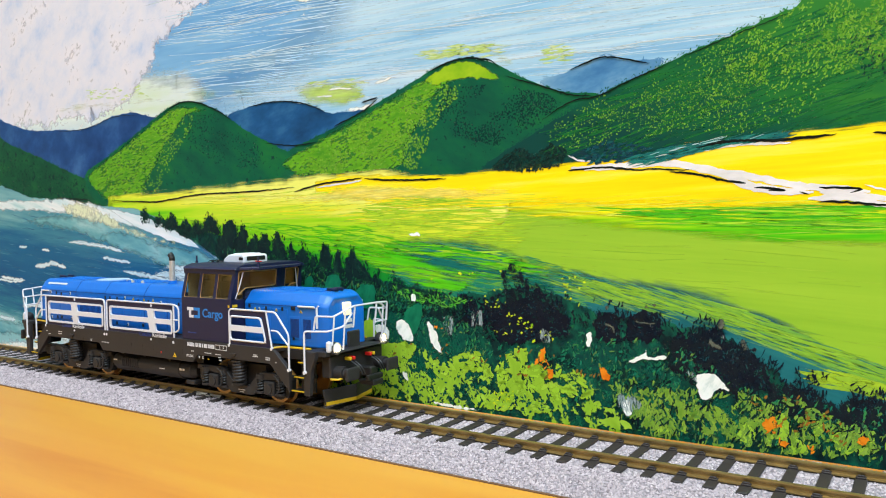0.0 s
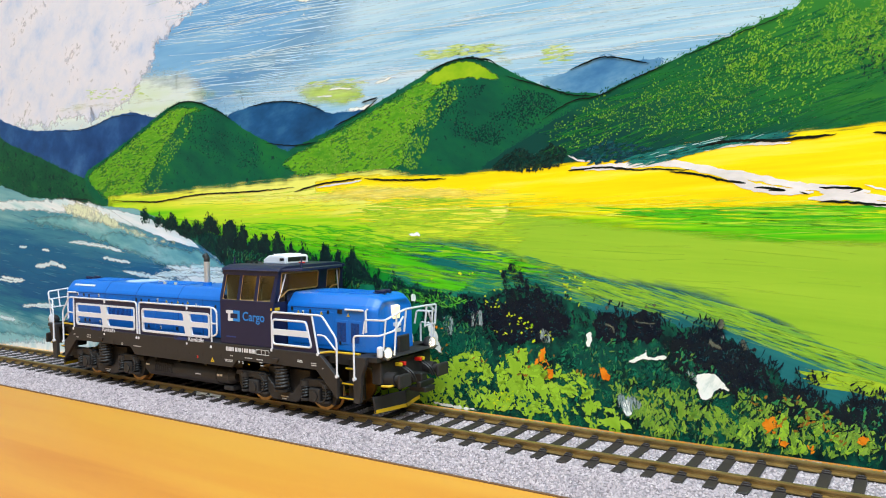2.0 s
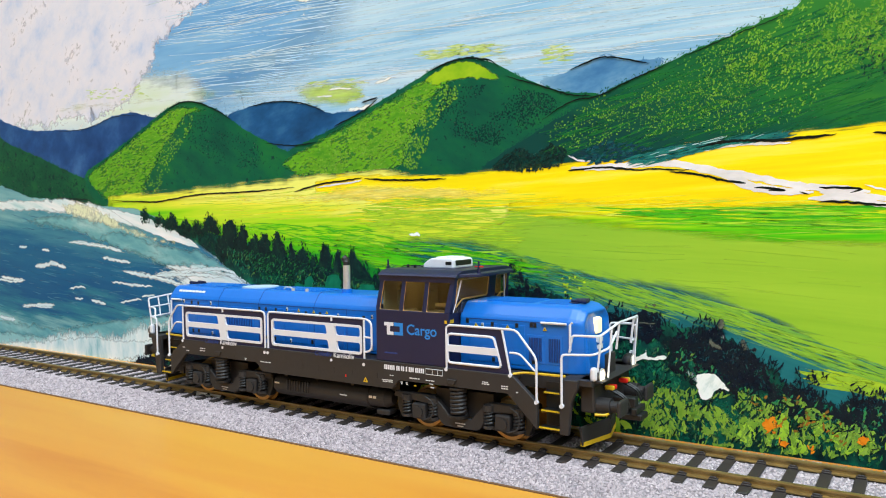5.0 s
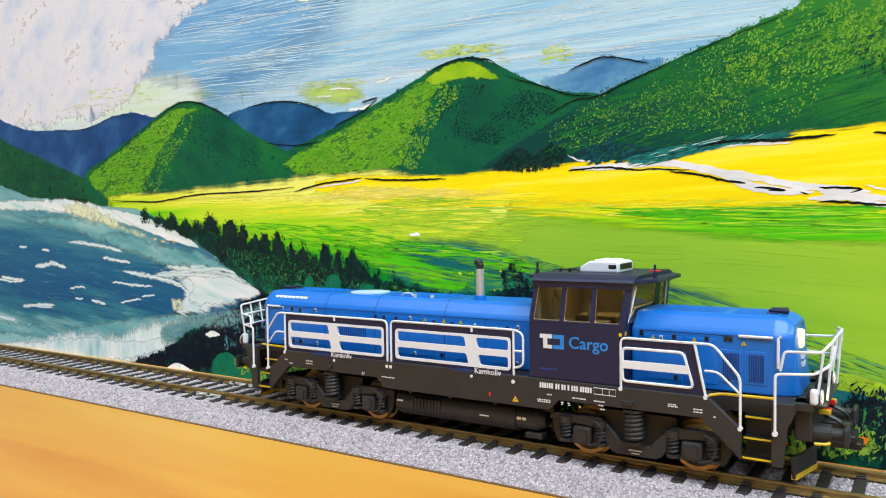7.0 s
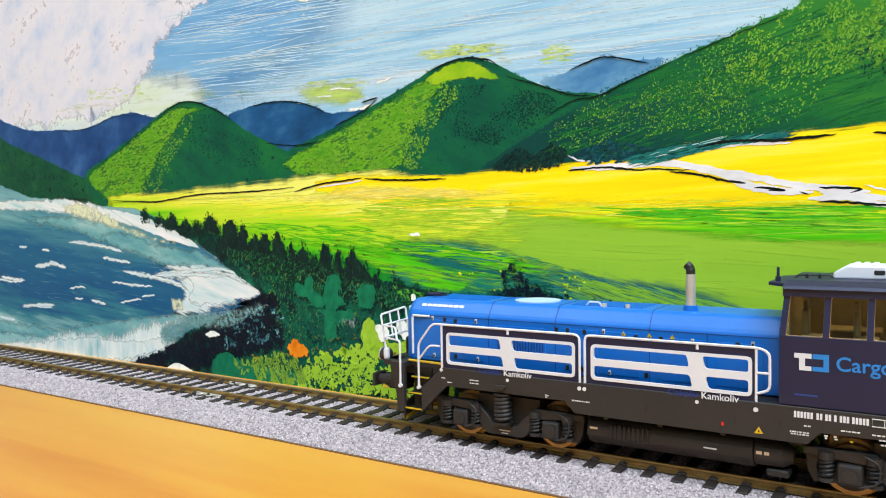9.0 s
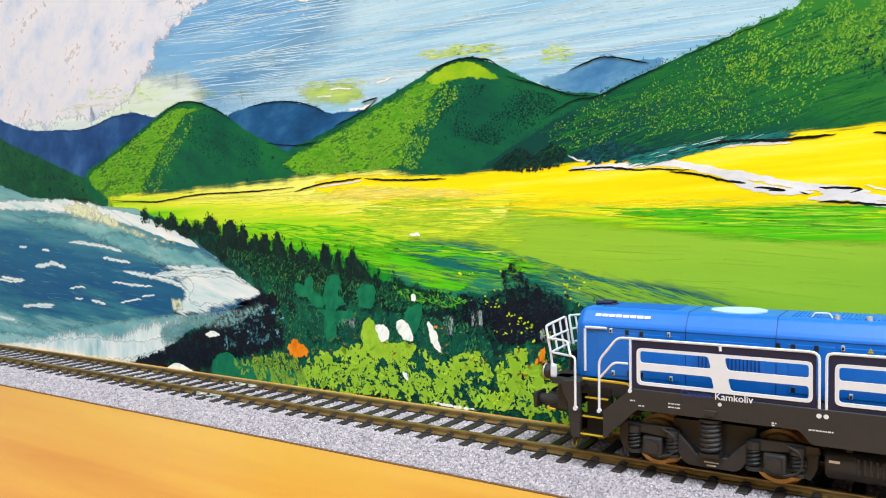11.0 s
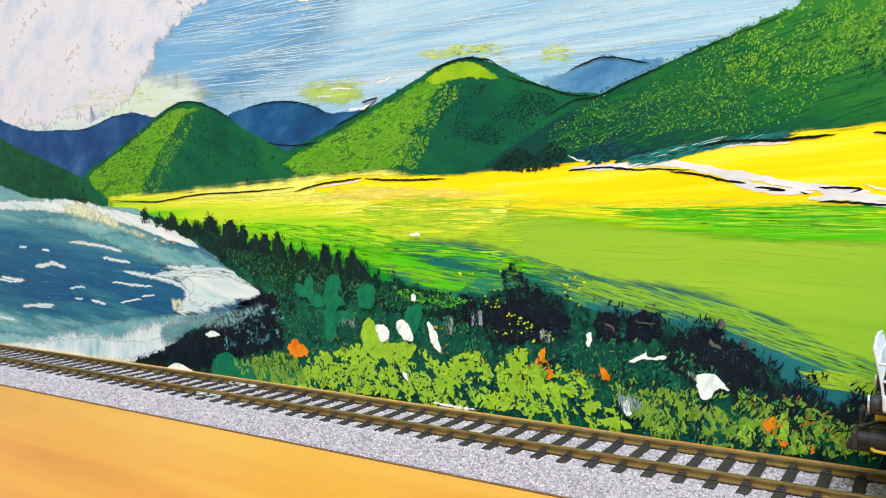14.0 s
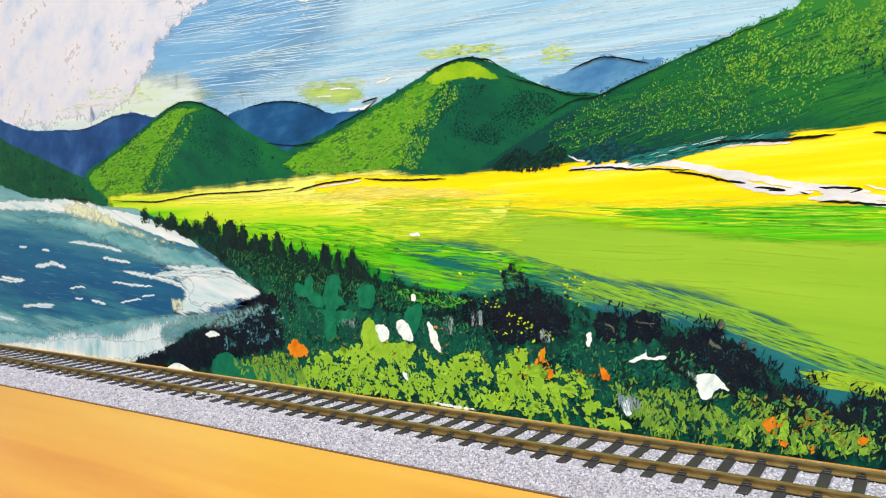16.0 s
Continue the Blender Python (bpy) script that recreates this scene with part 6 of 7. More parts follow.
    cu.extrude = 0.02 * MM
    cu.offset = height * 0.012 * MM
    tmp = bpy.data.objects.new("text", cu)
    scene.collection.objects.link(tmp)
    bpy.context.view_layer.update()
    me = bpy.data.meshes.new_from_object(tmp.evaluated_get(bpy.context.evaluated_depsgraph_get()))
    bpy.data.objects.remove(tmp)
    me.transform(pose(at[0] * MM, at[1] * MM, at[2] * MM, 90, 0, 0))
    me.materials.clear()
    me.materials.append(MAT[mat])
    ob = new(name, me)
    ob.parent = parent
    return ob


def decal(parent, x0, x1, z0, z1, y, mat, name="marking", label=""):
    """A thin printed plate on a side that faces the viewer."""
    return lp(name, box(bmesh.new(), x0, x1, y - 0.06, y + 0.05, z0, z1), mat, parent, label)


def fine_print(parent, x0, x1, z0, z1, y, mat="print_grey"):
    """Writing too small to read: rows of short thin bars."""
    bm = bmesh.new()
    rng = random.Random(int(x0 * 10))
    rows = max(1, round((z1 - z0) / 0.55))
    for r in range(rows):
        z = z0 + (z1 - z0) * r / rows
        x = x0 + rng.uniform(0, 0.3)
        while x < x1 - 0.25:
            w = rng.uniform(0.25, 0.8)
            box(bm, x, min(x + w, x1), y - 0.06, y + 0.05, z, z + 0.28)
            x += w + 0.16
    lp("inscription", bm, mat, parent)


def triangle(parent, x, z, y, s=1.0):
    lp("warning_triangle", prism(bmesh.new(), [(x - s * 0.6, z), (x + s * 0.6, z), (x, z + s)], y - 0.06, y + 0.05), "yellow", parent)
    lp("warning_bolt", prism(bmesh.new(), [(x - 0.12 * s, z + 0.2 * s), (x + 0.12 * s, z + 0.2 * s), (x, z + 0.65 * s)], y - 0.09, y), "black", parent)


def latch(parent, x, z, y=-10.25):
    lp("door_latch", box(bmesh.new(), x - 0.38, x + 0.38, y - 0.2, y + 0.1, z - 0.6, z + 0.6, 0.1, 1), "silver", parent)
    lp("latch_grip", box(bmesh.new(), x - 0.22, x + 0.2, y - 0.32, y - 0.1, z - 0.35, z + 0.15), "black", parent)


def hinge(parent, x, z, y=-10.25, w=0.45, h=0.6):
    lp("hinge", box(bmesh.new(), x - w, x + w, y - 0.12, y + 0.1, z - h, z + h, 0.08, 1), "black", parent)


def door_panel(parent, x0, x1, z0, z1, ribs=0):
    y = -10.2
    bm = bmesh.new()
    box(bm, x0, x1, y - 0.14, y + 0.1, z0, z1, 0.12, 2)
    lp("bonnet_door", bm, "blue", parent)
    if ribs:
        bm = bmesh.new()
        for i in range(ribs):
            x = x0 + 0.8 + (x1 - x0 - 1.6) * i / (ribs - 1)
            box(bm, x - 0.14, x + 0.14, y - 0.34, y, z0 + 0.7, z1 - 0.7, 0.08, 1)
        # ribs take the darker blue to imitate the shade between them
        lp("louvre", bm, "seam", parent)


def build_hoods():
    rear = hood(-80.4, 20, "rear_bonnet", "long blue engine bonnet")
    front = hood(80.8, 44, "front_bonnet", "short blue bonnet with rounded nose")
    for x in (-52.7, -33.4, -9.2):
        groove(rear, section(x, 0.0), 0.11)
    for x in (4.0,):
        groove(rear, [(x, -10.2, 19), (x, -10.2, 31.9)], 0.1)
    for a, b, ob in ((-76, 19, rear), (46, 75, front)):
        groove(ob, [(a, -10.2, 31.6), (b, -10.2, 31.6)], 0.1)
    # doors, louvres, latches and hinges on the visible flank
    for x0, x1, z0, z1, ribs in ((-74, -64, 20, 30.5, 0), (-63.4, -54, 20, 30.5, 0), (-50.5, -36, 22.5, 30.2, 17), (-31, -22, 20, 30.6, 0), (-21.4, -11.5, 20, 30.6, 0), (-7, 3, 20, 30, 0), (6, 16, 20, 30, 0)):
        door_panel(rear, x0, x1, z0, z1, ribs)
    for x, z in ((-70.5, 30.9), (-56.5, 30.8), (-20.5, 30.5), (0.8, 29.7), (13.8, 30.0), (-70, 20.6), (-56, 20.6), (-19, 20.6), (13.5, 20.6)):
        latch(rear, x, z, -10.35)
    for x, z in ((-66.5, 30.7), (-63, 30.5), (-33, 30.1), (-30, 30.1), (-25.5, 30.1), (-12.5, 29.7), (-6.5, 29.7), (10.6, 29.6), (-66, 20.8), (-63, 20.8), (-30, 20.8), (-26, 20.8), (-10, 20.8)):
        hinge(rear, x, z, -10.35)
    for x in (-15.5, -9.2, -3.8):
        triangle(rear, x, 29.9, -10.36)
    for x0, x1, z0, z1, ribs in ((47, 56, 20.2, 30.6, 0), (56.8, 63.8, 20.2, 30.6, 0), (64.4, 69.2, 21, 28.4, 8), (69.9, 74.3, 21, 28.4, 7)):
        door_panel(front, x0, x1, z0, z1, ribs)
    latch(front, 51.2, 30.0, -10.35)
    for x, z in ((46.5, 30.9), (54.2, 30.4), (61.5, 30.5), (65.7, 30.9), (66.7, 30.9), (54.5, 21), (66.2, 21.4)):
        hinge(front, x, z, -10.35)
    for x in (49.2, 58.8, 69.5):
        triangle(front, x, 29.6, -10.36)
    # white grab rails under the shoulders and up the ends
    for ob, pts in ((rear, [(-77, -10.6, 31.4), (-71.5, -10.6, 31.4)]), (front, [(68.5, -10.6, 31.7), (75.5, -10.6, 31.7)])):
        lp("grab_rail", tube(bmesh.new(), pts, 0.32), "white", ob)
    # shallow vents on the bonnet tops
    for ob, spans in ((rear, ((-74, -56), (-31, -12))), (front, ((50, 64), (66, 74)))):
        for a, b in spans:
            bm = bmesh.new()
            k = int((b - a) / 0.8)
            for i in range(k):
                x = a + (b - a) * i / k
                box(bm, x, x + 0.35, -5.5, 5.5, 35.9, 36.22, 0.05, 1)
            lp("roof_vent", bm, "blue", ob)
    bm = bmesh.new()
    cyl(bm, (-43, 0, 35.9), (-43, 0, 36.3), 6.2, n=40)
    lp("fan_cover", bm, "fan", rear, "pale round fan cover")
    bm = bmesh.new()
    for x in (-22, -16):
        cyl(bm, (x, -5.8, 36), (x, -5.8, 36.9), 0.6, n=10)
    lp("filler_cap", bm, "silver", rear)
    lp("lifting_bow", tube(bmesh.new(), rounded([(-27, -5, 36), (-26.4, -5, 37), (-23.6, -5, 37), (-23, -5, 36)], 0.5), 0.22), "print_grey", rear)
    for s, ob, x in ((-1, rear, -74), (1, front, 74)):
        bm = bmesh.new()
        box(bm, x - 1.2, x + 1.2, -2.6, 2.2, 35.8, 36.4, 0.2)
        cyl(bm, (x - s * 0.8, -1.8, 36.7), (x + s * 3.4, -1.8, 36.6), 0.32, 0.62, 12)
        cyl(bm, (x - s * 0.8, 1.4, 36.7), (x + s * 2.8, 1.4, 36.6), 0.32, 0.6, 12)
        lp("horn", bm, "navy", ob, "dark twin air horn")
    # printed name on the rear shoulder, drawn as a plain bar
    bm = bmesh.new()
    for i in range(8):
        tmp = bmesh.new()
        box(tmp, -75 + i * 1.75, -73.5 + i * 1.75, -0.4, 0.4, -0.03, 0.03)
        merge(bm, tmp, Matrix.Translation((0, -8.7 * MM, 34.35 * MM)) @ pose(0, 0, 0, 52.4, 0, 0))
    lp("shoulder_print", bm, "print_grey", rear)
    # exhaust: blue collar, ribbed silver stack, black bent tip
    bm = bmesh.new()
    cyl(bm, (-1.4, -3.5, 35.8), (-1.4, -3.5, 37.2), 1.75, 1.6, 24)
    pipe = lp("exhaust_stack", bm, "blue", rear, "blue exhaust collar")
    bm = bmesh.new()
    for i in range(15):
        cyl(bm, (-1.4, -3.5, 37.1 + i * 0.5), (-1.4, -3.5, 37.45 + i * 0.5), 1.12, n=20)
    cyl(bm, (-1.4, -3.5, 37), (-1.4, -3.5, 44.7), 1.0, n=20)
    lp("ribbed_pipe", bm, "silver", pipe, "ribbed bare metal exhaust pipe")
    bm = tube(bmesh.new(), [(-1.4, -3.5, 44.6), (-1.4, -3.5, 45.6), (-1.7, -3.5, 46.3), (-2.4, -3.5, 46.9)], 1.08, 16)
    lp("pipe_tip", bm, "black", pipe, "sooty black bent exhaust tip")
    # nose lamp and nose emblem
    bm = bmesh.new()
    box(bm, 77.8, 80.3, -1.7, 1.7, 28.4, 32.6, 0.6, 3)
    lp("nose_lamp", bm, "topglow", front, "warm glowing upper nose lamp")
    for z0, z1 in ((24.4, 25.5), (26.2, 27.3)):
        lp("nose_emblem", box(bmesh.new(), 79.6, 80.5, -1.5, 1.5, z0, z1), "print_grey", front)


def build_cab():
    cab = new("cab")
    me = bmesh.new()
    y = 16.6
    for s in (-1, 1):
        # flank up to the sill, pillars and header, leaving three window openings
        prism(me, [(20, 18.9), (43, 18.9), (44.6, 33.4), (20.1, 33.4)], s * y, s * (y - 0.9), bevel=0.15, segments=1)
        for x0, x1, t0, t1 in ((20.1, 21.3, 20.9, 22.1), (28.2, 29.4, 28.5, 29.7), (36, 37.2, 36.2, 37.4), (43.1, 44.6, 44.4, 46.0)):
            lean = 1.6
            for a in (0,):
                tmp = bmesh.new()
                q = [(x0, y, 33.4), (x1, y, 33.4), (t1, y - lean, 42.6), (t0, y - lean, 42.6)]
                vs = [tmp.verts.new(Vector((p[0], s * p[1], p[2])) * MM) for p in q] + [tmp.verts.new(Vector((p[0], s * (p[1] - 0.8), p[2])) * MM) for p in q]
                for f in ((0, 1, 2, 3), (7, 6, 5, 4), (0, 4, 5, 1), (1, 5, 6, 2), (2, 6, 7, 3), (3, 7, 4, 0)):
                    tmp.faces.new([vs[i] for i in f])
                bmesh.ops.recalc_face_normals(tmp, faces=tmp.faces[:])
                merge(me, tmp)
        box(me, 20.6, 46, s * 15.1 - 0.5, s * 15.1 + 0.5, 41.4, 43.0)
    # ends
    box(me, 20, 20.8, -15.7, 15.7, 18.9, 34.6)
    box(me, 43.0, 43.8, -15.7, 15.7, 18.9, 33.0)
    for s in (-1, 1):
        box(me, 20.2, 21, s * 10.5 - 0.5, s * 10.5 + 0.5, 34, 43)
    prism(me, [(43.6, 33), (44.6, 33), (46.0, 42.8), (45.0, 42.8)], -15.2, -14.2)
    prism(me, [(43.6, 33), (44.6, 33), (46.0, 42.8), (45.0, 42.8)], 14.2, 15.2)
    prism(me, [(44.2, 33), (45, 33), (46.0, 42.8), (45.2, 42.8)], 3.4, 7.2)
    box(me, 43.4, 44.6, -10.4, 10.4, 33, 36.6)
    box(me, 20.6, 44, -15, 15, 18.9, 19.5)
    cab_me = bpy.data.meshes.new("cab")
    me.to_mesh(cab_me)
    me.free()
    cab_me.materials.append(MAT["navy"])
    bpy.data.objects.remove(cab)
    cab = new("cab", cab_me)
    cab.parent = LOCO
    tagged(cab, "navy driver's cab with lit tan interior")
    # roof with overhang and turned-down eaves
    bm = bmesh.new()
    prof = [(-16.2, 42.9), (-15.6, 43.7), (-12.5, 44.6), (12.5, 44.6), (15.6, 43.7), (16.2, 42.9), (14.6, 42.7), (-14.6, 42.7)]
    prism(bm, prof, 20.6, 46.6, "x", 0.12, 1)
    prism(bm, [(21.2, -13.6), (21.2, 13.6), (16.8, 9.6), (16.8, -9.6)], 43.1, 43.9, "z", 0.2, 2)
    prism(bm, [(46.3, -14.6), (50.4, -9.4), (50.4, 9.4), (46.3, 14.6)], 42.8, 43.7, "z", 0.2, 2)
    roof = lp("cab_roof", bm, "navy", cab, "navy overhanging cab roof")
    # air conditioner
    bm = bmesh.new()
    prism(bm, [(28.9, 44.5), (39.2, 44.5), (39.2, 46.9), (38.4, 47.4), (31.6, 47.4), (30.2, 46.6), (29.0, 45.8)], -5.5, 5.5, bevel=0.45, segments=3)
    for x in (32.4, 34.2, 36.0):
        box(bm, x, x + 1.2, -4.2, 4.2, 47.2, 47.75, 0.2, 1)
    lp("air_conditioner", bm, "white", roof, "white air-conditioning box on the roof")
    bm = bmesh.new()
    box(bm, 36.6, 38.6, -5.65, -5.3, 45.5, 46.5, 0.15, 1)
    lp("roof_grille", bm, "black", roof)
    bm = bmesh.new()
    box(bm, 39.0, 39.4, -4.3, 4.3, 45.3, 46.8, 0.2, 1)
    lp("roof_grille", bm, "black", roof)
    for x in (18.6, 49.2):
        bm = bmesh.new()
        cyl(bm, (x, -8.5, 43.5), (x, -8.5, 45), 0.55, n=10)
        cyl(bm, (x, -8.5, 45), (x, -8.5, 47.0), 0.3, n=10)
        lp("antenna", bm, "navy", roof)
    bm = tube(bmesh.new(), [(48.0, -8.5, 45.5), (50.6, -8.5, 45.5)], 0.2)
    lp("signal_bar", bm, "red", roof)
    lp("roof_wire", tube(bmesh.new(), [(21.5, -6, 44.5), (22.5, -6, 45.2), (28.2, -6, 45.2), (29.2, -6, 44.9)], 0.16), "black", roof)
    for x in (24, 26.5):
        lp("wire_clip", box(bmesh.new(), x - 0.3, x + 0.3, -6.4, -5.6, 44.5, 45.5, 0.1, 1), "black", roof)
    # panes
    for s in (-1, 1):
        for x0, x1, t0, t1 in ((21.2, 28.3, 22.0, 28.6), (29.3, 36.1, 29.6, 36.3), (37.1, 43.2, 37.3, 44.5)):
            bm = bmesh.new()
            q = [(x0, 16.2, 33.3), (x1, 16.2, 33.3), (t1, 14.75, 41.6), (t0, 14.75, 41.6)]
            a = [bm.verts.new(Vector((p[0], s * p[1], p[2])) * MM) for p in q]
            b = [bm.verts.new(Vector((p[0], s * (p[1] - 0.25), p[2])) * MM) for p in q]
            for f in ((a[0], a[1], a[2], a[3]), (b[3], b[2], b[1], b[0])):
                bm.faces.new(f)
            for i in range(4):
                bm.faces.new((a[i], b[i], b[(i + 1) % 4], a[(i + 1) % 4]))
            bmesh.ops.recalc_face_normals(bm, faces=bm.faces[:])
            ob = lp("side_window", bm, "glass", cab)
            ob.visible_shadow = False
            loop = [Vector((p[0], s * (p[1] + 0.12), p[2])) for p in q]
            # bronze colour here stands in for warm reflections along the window edge
            lp("window_rubber", tube(bmesh.new(), rounded(loop, 0.7, 3, True), 0.17, 5, True), "bronze", ob, "window edge coloured gold for the light it reflects")
    for s in (-1, 1):
        y0, y1 = (-14.1, 3.3) if s < 0 else (7.3, 14.1)
        bm = prism(bmesh.new(), [(44.3, 33.2), (44.5, 33.2), (45.8, 42.7), (45.6, 42.7)], y0, y1)
        ob = lp("windscreen", bm, "glass", cab)
        loop = [Vector(p) for p in ((44.75, y0 + 0.2, 34.4), (45.0, y0 + 3.6, 36.7), (45.0, y1 - 0.2, 36.7), (45.7, y1 - 0.2, 42.2), (45.7, y0 + 0.2, 42.2))]
        lp("windscreen_seal", tube(bmesh.new(), rounded(loop, 0.8, 3, True), 0.22, 6, True), "bronze", ob, "gold-coloured windscreen edge")
        ob.visible_shadow = False
        lp("white_wiper", tube(bmesh.new(), rounded([(44.5, s * 14.6, 33.4), (45.2, s * 13.4, 37), (45.9, s * 12.2, 42)], 1), 0.22), "white", ob, "white windscreen wiper")
    # interior: desk, two seats, lamp
    lp("driver_desk", box(bmesh.new(), 27, 38, -4, 4, 19.5, 33.5, 0.4), "seat", cab, "tan control desk")
    for x, yy in ((26, -9.5), (35.5, -9.5)):
        bm = bmesh.new()
        box(bm, x - 2.4, x + 2.4, yy - 2.4, yy + 2.4, 31, 33, 0.5)
        box(bm, x - 2.2, x - 1.0, yy - 2.0, yy + 2.0, 33, 38.5, 0.5)
        box(bm, x - 2.1, x - 1.1, yy - 1.1, yy + 1.1, 38.6, 40.2, 0.4)
        lp("driver_seat", bm, "seat", cab, "tan driver's seat")
    lp("rear_bulkhead", box(bmesh.new(), 21.1, 21.7, -14.4, 14.4, 19.5, 42.2), "seat", cab, "tan rear wall inside the cab")
    lp("cab_lining", box(bmesh.new(), 21.8, 44.6, -14.2, 14.2, 42.66, 42.72), "seat", cab)
    lp("far_lining", box(bmesh.new(), 21.8, 44.0, 13.2, 13.5, 33.6, 42.3), "seat", cab, "tan lining of the cab's far side")
    lp("inner_wall", box(bmesh.new(), 21.2, 43, 13.6, 14.2, 19.5, 33.6), "seat", cab)
    for x in (28.5, 41):
        lp("cab_lamp", box(bmesh.new(), x - 2.0, x + 2.0, -6, 6, 42.3, 42.65, 0.1, 1), "cablight", cab, "glowing warm cab lamp")
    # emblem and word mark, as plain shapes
    f = -y
    bm = bmesh.new()
    box(bm, 23.0, 26.2, f - 0.06, f + 0.05, 28.9, 29.9)
    box(bm, 23.9, 25.0, f - 0.06, f + 0.05, 26.4, 28.9)
    box(bm, 25.0, 26.2, f - 0.06, f + 0.05, 26.4, 27.3)
    lp("emblem", bm, "white", cab)
    bm = bmesh.new()
    box(bm, 26.4, 29.4, f - 0.06, f + 0.05, 28.9, 29.9)
    box(bm, 28.4, 29.4, f - 0.06, f + 0.05, 26.4, 28.9)
    box(bm, 26.4, 28.4, f - 0.06, f + 0.05, 26.4, 27.3)
    lp("emblem", bm, "print_blue", cab)
    letters("Cargo", 4.0, (30.6, f - 0.03, 26.9), "print_blue", cab)
    lp("notice_plate", box(bmesh.new(), 43.75, 43.95, -15.6, -13.6, 27.4, 30.0), "print_grey", cab, "pale notice plate")
    lp("notice_plate", box(bmesh.new(), 43.75, 43.95, -15.6, -13.2, 30.5, 31.4), "yellow", cab, "yellow notice strip")
    decal(cab, 23, 27.4, 21.1, 21.5, f, "print_dim")
    decal(cab, 43.2, 43.9, 30.6, 31.4, f, "yellow")
    return cab


def build_frame():
    # one side sill with its sloped step braces; the middle hangs lower
    half = [(63.2, 18.8), (70.2, 12.6), (70.2, 5.8), (66.8, 9.2), (62, 13.9), (28, 13.9), (25.5, 11.2)]
    prof = [(x, z) for x, z in half] + [(-x, z) for x, z in half[::-1]]
    bm = bmesh.new()
    prism(bm, prof, -16.9, -15.4, bevel=0.12, segments=1)
    prism(bm, prof, 15.4, 16.9, bevel=0.12, segments=1)
    box(bm, -82.5, 82.5, -11, 11, 15, 18.6)
    box(bm, -63, 63, -15.6, 15.6, 17.4, 18.7)
    box(bm, -24, 24, -11, 11, 9, 17)
    chassis = lp("chassis", bm, "grey", label="dark grey side sills and running deck")
    for s in (-1, 1):
        for t in (-1, 1):
            # end plates beyond the steps
            bm = bmesh.new()
            prism(bm, [(s * 76.2, 19), (s * 80.8, 19), (s * 80.8, 17), (s * 79.2, 13.5), (s * 78.4, 5.4), (s * 76.2, 5.4)], t * 16.7, t * 15.2, bevel=0.12, segments=1)
            prism(bm, [(s * 76.2, 19), (s * 84, 19), (s * 84, 17.6), (s * 76.2, 17.6)], t * 15.4, t * 9)
            lp("end_plate", bm, "grey", chassis)
            for k, (z, y0) in enumerate(((6.4, 15.9), (10.4, 14.6), (14.6, 12.9))):
                lp("step", box(bmesh.new(), min(s * 70.3, s * 76.2), max(s * 70.3, s * 76.2), min(t * y0, t * (y0 - 3)), max(t * y0, t * (y0 - 3)), z - 0.6, z, 0.1, 1), "black", chassis)
                lp("step_edge", box(bmesh.new(), min(s * 70.3, s * 76.2), max(s * 70.3, s * 76.2), min(t * (y0 + 0.15), t * (y0 - 0.25)), max(t * (y0 + 0.15), t * (y0 - 0.25)), z - 0.28, z + 0.05), "yellow", chassis)
            lp("step_back", box(bmesh.new(), min(s * 70.3, s * 76.2), max(s * 70.3, s * 76.2), t * 11.2 - 0.3, t * 11.2 + 0.3, 5.2, 17), "black", chassis)
            lp("deck_edge", tube(bmesh.new(), rounded([(s * 63.4, t * 16.4, 19.05), (s * 65.2, t * 14.2, 19.2), (s * 76.5, t * 13.6, 19.2)], 1.2), 0.34), "yellow", chassis)
    # printed inscriptions on the sill, as bars
    f = -16.9
    for a, count in ((23.0, 6), (27.2, 2), (28.8, 2), (30.4, 1), (31.4, 3), (33.6, 5)):
        for k in range(count):
            decal(chassis, a + k * 0.62, a + k * 0.62 + 0.45, 16.6, 17.9, f, "white")
    bm = bmesh.new()
    tube(bm, [(37.1, f - 0.03, 16.5), (42.5, f - 0.03, 16.5), (42.5, f - 0.03, 18.0), (37.1, f - 0.03, 18.0)], 0.1, 4, True)
    for x in (39.2, 40.9):
        tube(bm, [(x, f - 0.03, 16.5), (x, f - 0.03, 18)], 0.08, 4)
    lp("number_grid", bm, "print_grey", chassis)
    for a, b, z0, z1, mt in ((24.6, 26.2, 14.9, 15.5, "print_grey"), (22.2, 26, 13.0, 13.9, "print_grey"), (28.6, 29.5, 12.9, 13.8, "print_grey"), (30.2, 31.1, 12.9, 13.8, "print_grey"), (33.2, 34, 12.8, 13.6, "yellow"), (31.6, 35, 14.8, 15.2, "print_grey"), (37, 39.8, 14.7, 15.1, "print_grey"), (38, 39.8, 13.8, 14.2, "print_grey"), (38.4, 39.8, 12.9, 13.3, "print_grey"),
                           (54.6, 56.8, 15.6, 16.5, "print_grey"), (60, 62.2, 15, 16.2, "print_grey"), (64.4, 65.2, 14.4, 15.2, "print_grey"), (-26.2, -21.6, 14.2, 14.9, "print_grey"), (-33.4, -32.2, 14.2, 15.1, "print_grey"), (-63.6, -62.2, 15.9, 16.5, "print_grey"), (-61.8, -60.2, 14.9, 15.5, "print_grey"), (-55, -52, 16.2, 16.6, "print_grey"), (-55, -52, 15.4, 15.8, "print_grey")):
        fine_print(chassis, a, b, z0, z1, f, mt)
    triangle(chassis, 16.2, 12.2, f, 1.5)
    decal(chassis, 8.6, 9.1, 12.9, 13.7, f, "red")
